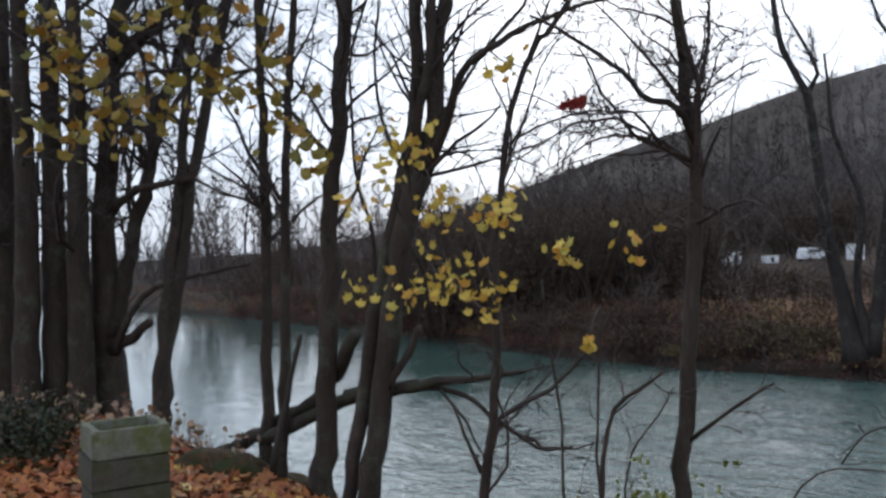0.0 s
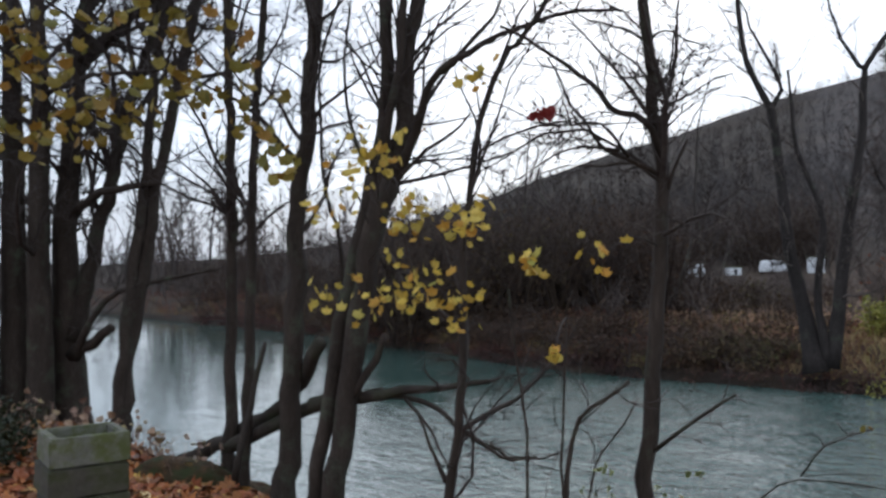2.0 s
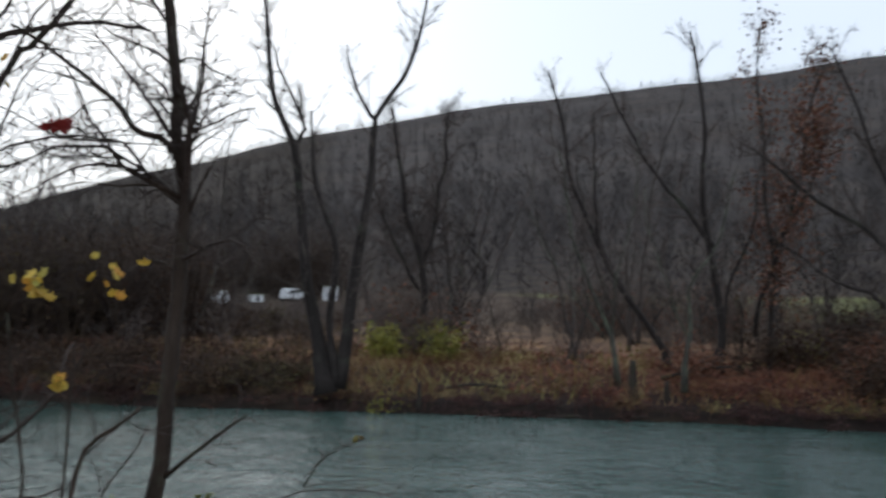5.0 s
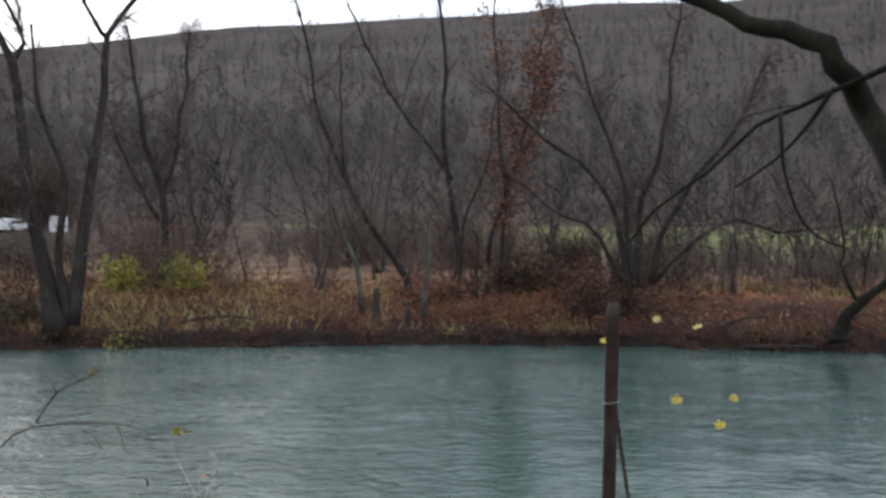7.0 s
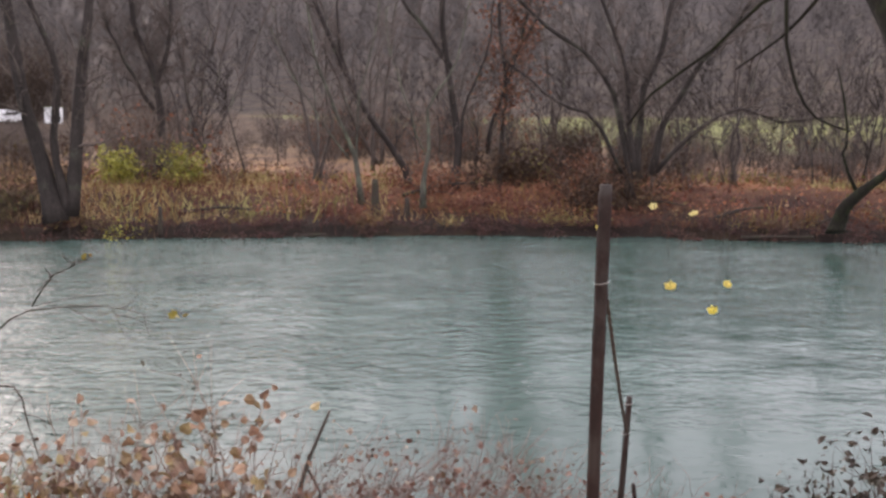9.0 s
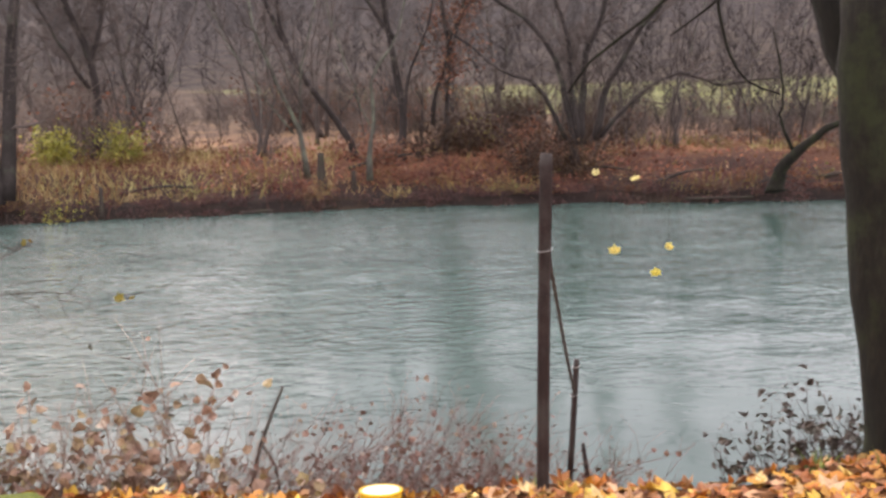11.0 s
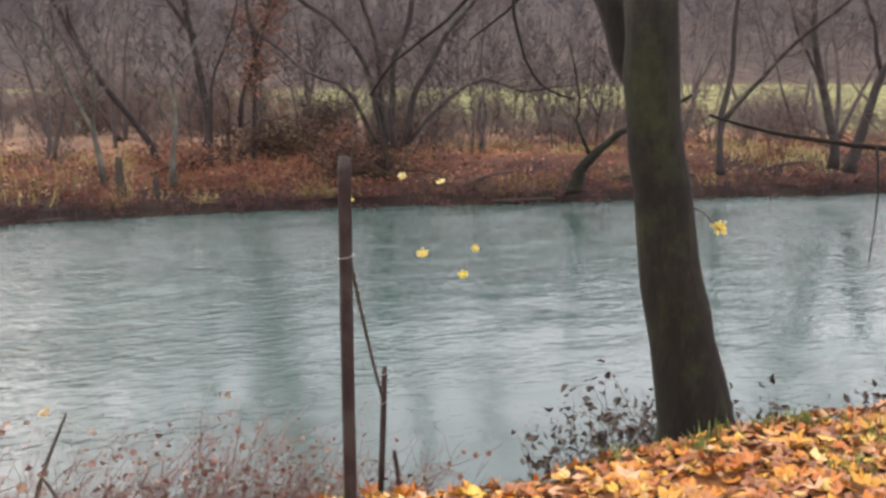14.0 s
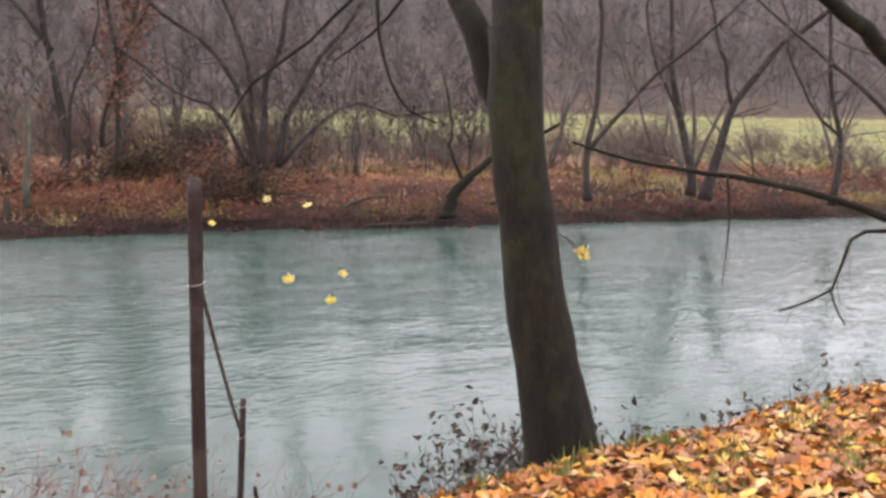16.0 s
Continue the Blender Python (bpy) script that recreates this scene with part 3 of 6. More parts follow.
def scatter(geo, places, sizes, rng, shape=BLADE, faces=((0, 1, 2), (0, 2, 3)), flat=0.0):
    """Small leaves at random turns; flat: how far they lie down."""
    sh = np.array(shape, float)
    for p, size in zip(places, sizes):
        q = rng.normal(size=4)
        if flat:
            a = rng.uniform(0, 2 * math.pi)
            tilt = rng.normal(size=2) * (1 - flat)
            m = np.array(Euler((tilt[0], tilt[1], a)).to_matrix())
        else:
            q /= np.linalg.norm(q)
            w, x, y, z = q
            m = np.array([[1 - 2 * (y * y + z * z), 2 * (x * y - z * w), 2 * (x * z + y * w)], [2 * (x * y + z * w), 1 - 2 * (x * x + z * z), 2 * (y * z - x * w)],
                          [2 * (x * z - y * w), 2 * (y * z + x * w), 1 - 2 * (x * x + y * y)]])
        geo.add(p + (sh * size) @ m.T, faces)


def maple_outline(rng, curl):
    """A lobed leaf about one unit across, folded along its ribs."""
    tips = [(-0.38, 0.0, 0.32), (0.6, 0.9, 0.5), (1.25, 0.6, 0.56), (1.57, 1.0, 0.62), (1.9, 0.6, 0.56), (2.55, 0.9, 0.5), (3.5, 0.32, 0.32)]
    ring = [(0.0, -0.12, 0.0)]
    for k, (a, _, _) in enumerate(tips):
        r = (0.36, 0.54, 0.35, 0.62, 0.35, 0.54, 0.36)[k] * rng.uniform(0.9, 1.1)
        ring.append((r * math.cos(a), 0.1 + r * math.sin(a), curl * (r * r) * rng.uniform(0.6, 1.4) - (0.08 if k in (2, 4) else 0)))
    verts = [(0, 0.1, 0.03)] + ring
    n = len(ring)
    faces = [(0, 1 + i, 1 + (i + 1) % n) for i in range(n)]
    return verts, faces


# ---- the land ----
def spaced(a, b, step):
    return list(np.arange(a, b, step))


def build_ground():
    left = [-1600, -1300, -1100, -900, -780, -680, -600, -520, -450, -400, -350, -290, -230, -185, -150, -125, -105] + spaced(-92, -40, 3.0) + spaced(-40, -14, 1.0)
    right = spaced(8.2, 45, 1.0) + [48, 54, 62, 72, 85, 100, 125, 155, 190, 240, 300, 360, 430, 500, 580, 660, 750, 850, 1000, 1300, 1700]
    ss = left + spaced(-14, 8.2, 0.22) + right
    ns = [-1500, -900, -700, -450, -280, -170, -100, -60, -36, -22, -14, -9, -6, -4, -2.5, -1.2] + spaced(0, 8.5, 0.2) + [10, 14, 19, 23] + spaced(25, 36, 0.35)
    ns += spaced(36, 60, 1.2) + spaced(60, 140, 5) + spaced(140, 500, 14) + spaced(500, 860, 18) + [900, 1000, 1200, 1500]
    grid = []
    for n in ns:
        for s in ss:
            p = bank(s, n)
            grid.append((p.x, p.y, height(p.x, p.y)))
    w = len(ss)
    faces = [(j * w + i, j * w + i + 1, (j + 1) * w + i + 1, (j + 1) * w + i) for j in range(len(ns) - 1) for i in range(w - 1)]
    g = Geo()
    g.add(grid, faces)
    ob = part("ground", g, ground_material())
    tagged(ob, "leaf-strewn river banks rising to field and wooded hill", "ground", kind="structure")


def build_water():
    """The river's surface, with real low waves that run along the current."""
    g = Geo()
    ss = spaced(-190, -110, 8) + spaced(-110, -45, 1.2) + spaced(-45, 34, 0.36) + spaced(34, 60, 1.0) + spaced(60, 200, 8)
    ns = [-30, -20, -10, -4, 0, 2, 3.5] + spaced(4.2, 29.5, 0.3) + [31, 36, 46]
    verts = []
    for n in ns:
        for s in ss:
            z = 0.012 * noise.noise((s * 0.8, n * 1.3, 0.3)) + 0.014 * noise.noise((s * 1.5 + 7, n * 2.1, 4.1))
            verts.append(tuple(bank(s, n, z * (0.4 + 0.6 * smooth(-30, -8, s)))))
    w = len(ss)
    g.add(verts, [(j * w + i, j * w + i + 1, (j + 1) * w + i + 1, (j + 1) * w + i) for j in range(len(ns) - 1) for i in range(w - 1)])
    ob = part("water", g, water_material())
    tagged(ob, "rippled grey-green river water reflecting the pale sky", "river", kind="structure")


build_ground()
build_water()


# ---- trees ----
def bare_tree(name, label, stems, seed=0, near=False, far=False, dense=1.0, russet=False, back=False):
    rng = np.random.default_rng(seed)
    foot = stems[0][1][0]
    tree = thing(name, foot, label, "fallen tree" if name == "fallen_tree" else "shrub" if "shrub" in name else "tree", group="trees on the far bank" if far else "trees on the near bank")
    dead = name == "fallen_tree"
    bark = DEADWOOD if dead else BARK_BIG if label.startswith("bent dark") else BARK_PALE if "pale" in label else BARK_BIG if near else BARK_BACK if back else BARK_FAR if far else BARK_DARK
    twigs = Geo()
    for kind, ctrl, r0, r1 in stems:
        step = 0.6 if far else 0.16
        pts = curve_points(ctrl, step)
        n = len(pts)
        u = np.linspace(0, 1, n)
        radii = r0 + (r1 - r0) * u ** (0.8 if kind == "trunk" else 0.7)
        if kind == "trunk" and ctrl is stems[0][1] and not dead:
            radii = radii * (1 + 0.45 * np.exp(-u * n * step / (0.35 if not far else 0.8)))
        jag = 0.02 if not far else 0.05
        thick = r0 > 0.12
        if far:
            radii = radii * (0.5 if back else 0.85 if label.startswith("bent dark") else 0.45 if "pale" in label else 0.6)
        pts[1:-1] += rng.normal(size=(n - 2, 3)) * (radii[1:-1, None] * (0.035 if thick else 0.2))
        if not near and n > 4:
            # a slow wander, so that no stem runs quite straight
            size = (0.075 if far else 0.012 if kind == "trunk" else 0.022) * min(1.0, n * step / 4)
            for k in (2, 3, 5, 8):
                pts += rng.normal(size=3) * np.sin(math.pi * k * u)[:, None] * size * 1.6 / k ** 0.7
        radii = radii * (1 + rng.normal(size=n) * jag)
        g = Geo()
        g.tube(pts, radii, 16 if near and thick else 10 if thick else 7 if not far else 6)
        part(kind, g, bark, tree)
        low = 1.6 if far else (1.9 if kind in ("limb", "stem") else 4.15)
        big = r0 > 0.1
        if dead:
            if kind == "limb":
                grow(twigs, pts, radii, rng, 0, 1.9, 1.0, thin=0.003, up=-0.05, reach=0.8)
        elif far:
            lowest = foot[2] + (1.2 if kind != "trunk" else 2.2)
            grow(twigs, pts, radii, rng, 0, (1.7 if back else 3.6 if kind == "trunk" else 4.4) * dense, lowest, thin=0.0085 if back else 0.007, up=0.25, reach=2.6 if back else 2.0)
        elif near:
            if kind == "limb":
                grow(twigs, pts, radii, rng, 1, 2.2, 1.0, thin=0.003, up=-0.1)
        else:
            start = 2.2 if name in ("thin_shrub", "sapling") else low
            grow(twigs, pts, radii, rng, 0 if big or kind == "trunk" else 1, (4.4 if kind == "trunk" else 5.2) * dense, start, thin=0.0034, up=0.12, reach=2.2 if big else 1.5)
    if twigs.count:
        tagged(part("crown", twigs, TWIG_FAR if far else TWIG, tree, "fine bare twigs"), kind="stuff")
        if russet:
            v = np.concatenate(twigs.v)
            leaf = Geo()
            pick = v[rng.integers(0, len(v), 3800)] + rng.normal(size=(3800, 3)) * 0.25
            pick = pick[pick[:, 2] > 3.4]
            scatter(leaf, pick, rng.uniform(0.08, 0.16, len(pick)), rng)
            part("foliage", leaf, LEAF_RUST, tree, "withered russet leaves", flat=True)
    return tree


bare_tree('maple_tree', 'thick dark maple trunk standing behind its neighbours', [
    ('trunk', [(-5.51, 10.55, 2.03), (-5.50, 10.55, 4.44), (-5.52, 10.54, 7.39), (-5.54, 10.53, 11.39)], 0.218, 0.041),
], seed=51)
bare_tree('maple_tree', 'tall bare maple with dark grey trunks on the bank edge', [
    ('trunk', [(-4.99, 10.04, 2.05), (-4.99, 10.04, 2.09), (-4.97, 10.05, 4.40), (-5.03, 10.02, 7.19), (-5.08, 9.99, 11.19)], 0.184, 0.034),
], seed=1)
bare_tree('maple_tree', 'tall bare maple with dark grey trunk beside its neighbours', [
    ('trunk', [(-4.78, 10.36, 2.05), (-4.78, 10.36, 2.08), (-4.80, 10.35, 4.41), (-4.82, 10.34, 7.29), (-4.84, 10.33, 11.29)], 0.195, 0.039),
], seed=2)
bare_tree('maple_tree', 'tall bare maple with straight dark trunk in leaf litter', [
    ('trunk', [(-4.39, 10.10, 2.05), (-4.39, 10.10, 2.10), (-4.38, 10.10, 4.39), (-4.36, 10.11, 5.87), (-4.40, 10.09, 7.21), (-4.48, 10.06, 11.20)], 0.175, 0.035),
], seed=3)
bare_tree('maple_tree', 'forked bare maple with a broken limb over the water', [
    ('trunk', [(-4.17, 10.52, 2.05), (-4.17, 10.51, 2.22), (-4.24, 10.48, 4.27), (-4.15, 10.52, 5.80), (-4.09, 10.55, 6.61)], 0.227, 0.091),
    ('trunk', [(-4.09, 10.55, 6.57), (-4.05, 10.56, 7.00), (-4.00, 10.58, 7.35), (-3.59, 10.74, 11.33)], 0.117, 0.030),
    ('limb', [(-4.09, 10.55, 6.56), (-3.75, 10.50, 6.78), (-3.43, 10.43, 7.12), (-3.13, 10.35, 7.27), (-0.98, 9.78, 9.29)], 0.105, 0.037),
    ('trunk', [(-4.13, 10.42, 3.16), (-3.87, 10.44, 4.25), (-3.70, 10.41, 4.84), (-3.52, 10.39, 5.57), (-3.24, 10.40, 6.59), (-3.08, 10.36, 7.28), (-2.38, 10.23, 11.21)], 0.109, 0.023),
    ('limb', [(-4.14, 10.42, 4.64), (-3.82, 10.22, 4.86), (-3.51, 10.01, 4.93), (-2.93, 9.89, 5.01)], 0.074, 0.031),
    ('broken_limb', [(-4.13, 10.42, 2.99), (-3.83, 10.22, 3.16), (-3.52, 10.01, 3.34)], 0.096, 0.053),
    ('limb', [(-4.10, 10.43, 2.95), (-3.95, 10.20, 3.12), (-3.78, 10.11, 3.45), (-3.48, 10.09, 3.75), (-3.14, 10.07, 3.84), (-2.74, 10.06, 3.94), (-2.33, 10.04, 4.00)], 0.062, 0.016),
], seed=4, dense=1.35)
bare_tree('twin_trunk_tree', 'slim bare tree with twin leaning dark trunks', [
    ('trunk', [(-3.37, 9.95, 2.00), (-3.36, 9.96, 2.23), (-3.27, 9.99, 3.26), (-3.09, 10.05, 4.23), (-3.01, 10.07, 5.04), (-2.83, 10.12, 5.98), (-2.57, 10.19, 7.22), (-1.96, 10.35, 11.17)], 0.098, 0.040),
    ('trunk', [(-3.42, 9.93, 2.00), (-3.38, 9.95, 2.86), (-3.29, 9.98, 3.72), (-3.24, 10.00, 4.24), (-3.15, 10.03, 5.04), (-3.04, 10.06, 6.18), (-2.91, 10.10, 7.19), (-2.54, 10.21, 11.17)], 0.083, 0.033),
], seed=5, dense=1.35)
bare_tree('young_tree', "slender straight bare tree at the water's edge", [
    ('trunk', [(-1.67, 7.53, 1.90), (-1.67, 7.53, 2.07), (-1.61, 7.54, 2.88), (-1.60, 7.54, 4.17), (-1.61, 7.54, 5.12), (-1.64, 7.53, 6.38), (-1.72, 7.52, 10.38)], 0.061, 0.023),
], seed=6, dense=1.4)
bare_tree('young_tree', 'slender bare tree with upright twigs on the bank', [
    ('trunk', [(-1.47, 7.36, 1.90), (-1.47, 7.36, 2.10), (-1.42, 7.37, 2.91), (-1.40, 7.38, 4.16), (-1.36, 7.39, 5.34), (-1.28, 7.40, 6.33), (-1.04, 7.44, 10.32)], 0.055, 0.019),
], seed=7, dense=1.4)
bare_tree('maple_tree', 'straight bare maple with smooth grey-brown bark', [
    ('trunk', [(-1.06, 6.83, 1.75), (-1.04, 6.83, 2.17), (-0.99, 6.84, 2.98), (-0.93, 6.85, 4.15), (-0.90, 6.85, 4.79), (-0.82, 6.86, 5.65), (-0.78, 6.87, 6.16), (-0.57, 6.89, 10.15)], 0.096, 0.034),
], seed=8, dense=1.4)
bare_tree('multi_stem_tree', 'large bare tree with several dark stems and arching branches', [
    ('trunk', [(-0.72, 6.37, 1.70), (-0.63, 6.38, 2.29), (-0.57, 6.38, 2.62), (-0.51, 6.39, 3.04), (-0.45, 6.39, 3.46), (-0.39, 6.40, 3.88), (-0.30, 6.40, 4.30), (-0.18, 6.41, 4.64)], 0.080, 0.088),
    ('trunk', [(-0.87, 6.45, 1.70), (-0.79, 6.46, 2.31), (-0.73, 6.47, 2.61), (-0.65, 6.48, 3.03), (-0.59, 6.48, 3.41), (-0.50, 6.49, 3.88), (-0.41, 6.50, 4.31), (-0.31, 6.50, 4.70)], 0.053, 0.070),
    ('stem', [(-0.31, 6.50, 4.66), (-0.25, 6.50, 5.04), (-0.22, 6.51, 5.39), (-0.20, 6.51, 5.82), (-0.19, 6.51, 6.30), (-0.11, 6.51, 8.23)], 0.068, 0.026),
    ('stem', [(-0.20, 6.41, 4.60), (-0.10, 6.41, 5.03), (-0.05, 6.41, 5.37), (0.01, 6.41, 5.75), (0.08, 6.41, 6.18), (0.35, 6.40, 8.16)], 0.082, 0.037),
    ('stem', [(-0.27, 6.39, 4.50), (-0.17, 6.31, 4.97), (-0.13, 6.31, 5.30), (-0.08, 6.31, 5.72), (-0.06, 6.31, 6.23), (0.02, 6.31, 7.67)], 0.046, 0.020),
    ('limb', [(-0.13, 6.40, 4.68), (0.01, 6.27, 4.96), (0.09, 6.17, 5.19), (0.19, 6.07, 5.39), (0.37, 5.97, 5.51), (0.60, 5.86, 5.63), (0.83, 5.74, 5.69), (1.10, 5.60, 5.72), (1.32, 5.45, 5.66)], 0.045, 0.011),
    ('limb', [(0.20, 6.06, 5.40), (0.30, 6.08, 5.47), (0.46, 6.04, 5.65), (0.55, 5.96, 5.78), (0.64, 5.87, 5.95)], 0.026, 0.010),
    ('limb', [(-0.20, 6.40, 4.60), (0.09, 6.24, 4.85), (0.25, 6.12, 4.96), (0.40, 6.00, 5.09)], 0.022, 0.008),
    ('limb', [(-0.34, 6.50, 4.70), (-0.43, 6.47, 4.95), (-0.51, 6.44, 5.25), (-0.52, 6.41, 5.59), (-0.47, 6.39, 6.01)], 0.021, 0.009),
    ('limb', [(-0.24, 6.50, 5.20), (-0.37, 6.40, 5.50), (-0.43, 6.29, 5.60), (-0.50, 6.19, 5.66)], 0.016, 0.007),
    ('limb', [(-0.50, 6.39, 3.02), (-0.37, 6.33, 3.22), (-0.26, 6.32, 3.42), (-0.22, 6.31, 3.51)], 0.034, 0.026),
], seed=9, dense=1.35)
bare_tree('young_tree', 'thin bare sapling bending between the larger stems', [
    ('trunk', [(-0.66, 6.95, 1.70), (-0.64, 6.92, 3.00), (-0.60, 6.88, 4.15), (-0.66, 6.83, 4.46), (-0.71, 6.77, 4.78), (-0.73, 6.72, 5.13), (-0.73, 6.67, 5.52), (-0.65, 6.63, 5.82), (-0.55, 6.59, 6.07), (-0.40, 6.55, 7.00)], 0.024, 0.009),
], seed=16)
bare_tree('sapling', 'thin bare sapling leaning over the river', [
    ('trunk', [(0.12, 5.41, 1.60), (0.19, 5.41, 2.53), (0.26, 5.40, 2.95), (0.28, 5.40, 3.62), (0.31, 5.40, 4.10), (0.35, 5.40, 4.38), (0.42, 5.39, 4.96), (0.61, 5.37, 5.39), (0.80, 5.35, 5.60), (1.82, 5.21, 7.31)], 0.039, 0.011),
    ('limb', [(0.18, 5.41, 2.65), (0.08, 5.41, 2.90), (0.00, 5.41, 3.11)], 0.018, 0.007),
    ('limb', [(0.27, 5.40, 3.00), (0.51, 5.25, 2.84), (0.63, 5.10, 2.85), (0.83, 4.94, 2.93)], 0.016, 0.005),
], seed=10, dense=0.9)
bare_tree('crooked_tree', 'crooked bare tree with a long side limb, mossy foot', [
    ('trunk', [(1.30, 5.15, 1.50), (1.37, 5.13, 2.70), (1.42, 5.11, 3.17), (1.46, 5.10, 4.08), (1.51, 5.09, 4.43), (1.48, 5.10, 4.73), (1.43, 5.11, 4.94), (1.45, 5.11, 5.24), (1.40, 5.12, 5.59), (1.00, 5.23, 9.57)], 0.060, 0.017),
    ('limb', [(1.49, 5.09, 4.66), (1.42, 5.07, 4.81), (1.33, 5.06, 4.90), (1.18, 5.06, 4.96), (1.06, 5.05, 5.11), (0.91, 5.04, 5.19), (0.73, 5.03, 5.30), (0.61, 5.01, 5.36), (0.51, 4.98, 5.42)], 0.029, 0.008),
    ('limb', [(1.48, 5.10, 4.55), (1.30, 5.13, 4.64), (1.16, 5.12, 4.73), (1.04, 5.10, 4.86), (0.92, 5.08, 4.97), (0.84, 5.04, 5.10), (0.79, 5.00, 5.24)], 0.018, 0.006),
    ('limb', [(1.30, 5.13, 4.66), (1.14, 5.12, 4.86), (0.99, 5.09, 4.87), (0.81, 5.06, 4.86), (0.65, 5.03, 4.90), (0.44, 4.99, 4.98)], 0.012, 0.004),
    ('limb', [(1.24, 5.13, 4.70), (1.02, 5.13, 4.72), (0.85, 5.09, 4.68), (0.67, 5.04, 4.56), (0.54, 4.98, 4.48)], 0.012, 0.004),
    ('limb', [(1.49, 5.09, 4.50), (1.35, 5.13, 4.62), (1.12, 5.12, 4.61), (0.91, 5.09, 4.60), (0.72, 5.06, 4.55)], 0.011, 0.004),
    ('limb', [(1.44, 5.11, 4.94), (1.50, 5.05, 5.10), (1.54, 5.01, 5.25), (1.54, 4.98, 5.38)], 0.013, 0.005),
    ('limb', [(1.43, 5.11, 5.36), (1.51, 5.05, 5.42), (1.61, 4.99, 5.34), (1.74, 4.91, 5.26)], 0.010, 0.004),
    ('limb', [(1.52, 5.09, 4.45), (1.58, 5.04, 4.65), (1.62, 5.00, 4.75)], 0.014, 0.006),
    ('limb', [(1.45, 5.11, 4.92), (1.64, 5.01, 5.02), (1.78, 4.93, 5.10), (1.85, 4.87, 5.11)], 0.009, 0.004),
    ('limb', [(1.42, 5.12, 5.36), (1.20, 5.10, 5.45), (1.06, 5.07, 5.49), (0.85, 5.04, 5.60)], 0.010, 0.004),
    ('limb', [(1.42, 5.11, 2.89), (1.63, 4.84, 3.15), (1.73, 4.59, 3.30)], 0.016, 0.006),
], seed=117, dense=1.75)
bare_tree('thin_shrub', 'thin bare shrub with curved stems above the water', [
    ('stem', [(0.74, 4.85, 1.60), (0.83, 4.84, 2.68), (0.87, 4.83, 2.88), (0.94, 4.82, 3.12), (1.06, 4.79, 3.25), (1.19, 4.76, 3.36)], 0.023, 0.010),
    ('stem', [(0.69, 4.86, 1.60), (0.65, 4.86, 2.68), (0.62, 4.87, 3.05), (0.55, 4.88, 3.48), (0.53, 4.88, 3.88)], 0.015, 0.006),
    ('stem', [(0.83, 4.84, 1.60), (0.83, 4.84, 2.68), (0.82, 4.84, 3.01), (0.85, 4.83, 3.42), (0.85, 4.83, 3.72)], 0.013, 0.006),
    ('stem', [(0.81, 4.84, 1.60), (0.97, 4.81, 2.69), (1.05, 4.79, 2.95), (1.24, 4.75, 3.27)], 0.011, 0.005),
], seed=12)
bare_tree('thin_shrub', 'thin arching bare shrub leaning over the river', [
    ('stem', [(1.53, 4.98, 1.50), (1.58, 4.95, 1.80), (1.81, 4.78, 2.39), (1.91, 4.66, 2.73), (2.04, 4.51, 2.88), (2.25, 4.33, 2.88), (2.43, 4.14, 2.85)], 0.011, 0.003),
    ('stem', [(1.83, 4.86, 2.37), (1.98, 4.66, 2.38), (1.96, 4.52, 2.24), (1.97, 4.37, 1.97)], 0.009, 0.003),
    ('limb', [(2.02, 4.46, 2.89), (2.11, 4.36, 3.07), (2.27, 4.23, 3.17)], 0.005, 0.003),
], seed=14)
bare_tree('fallen_tree', 'dead trunk leaning out of the bank with a bare limb', [
    ('trunk', [(-2.45, 8.25, 2.07), (-1.95, 7.87, 2.36), (-1.33, 7.49, 2.70), (-1.00, 7.04, 3.00), (-0.73, 6.57, 3.44)], 0.078, 0.056),
    ('limb', [(-0.81, 6.66, 2.95), (-0.44, 6.47, 3.03), (0.04, 6.26, 3.12), (0.22, 6.03, 3.18), (0.50, 5.79, 3.23)], 0.062, 0.017),
    ('limb', [(-0.23, 6.40, 3.05), (0.06, 6.34, 3.01), (0.20, 6.26, 2.95), (0.30, 6.19, 2.86), (0.44, 6.11, 2.76), (0.57, 6.02, 2.71), (0.62, 5.95, 2.66), (0.82, 5.85, 2.70)], 0.026, 0.009),
    ('limb', [(-0.08, 6.35, 3.03), (0.10, 6.04, 2.85), (0.17, 5.77, 2.75), (0.22, 5.50, 2.64)], 0.014, 0.007),
    ('trunk', [(-1.67, 7.53, 2.44), (-1.23, 7.32, 2.68), (-0.91, 7.08, 2.84), (-0.61, 6.82, 2.97), (-0.26, 6.55, 3.05)], 0.064, 0.05),
    ('stub', [(-1.49, 7.05, 2.26), (-1.37, 7.08, 2.88), (-1.24, 7.10, 3.40)], 0.033, 0.021),
], seed=13)
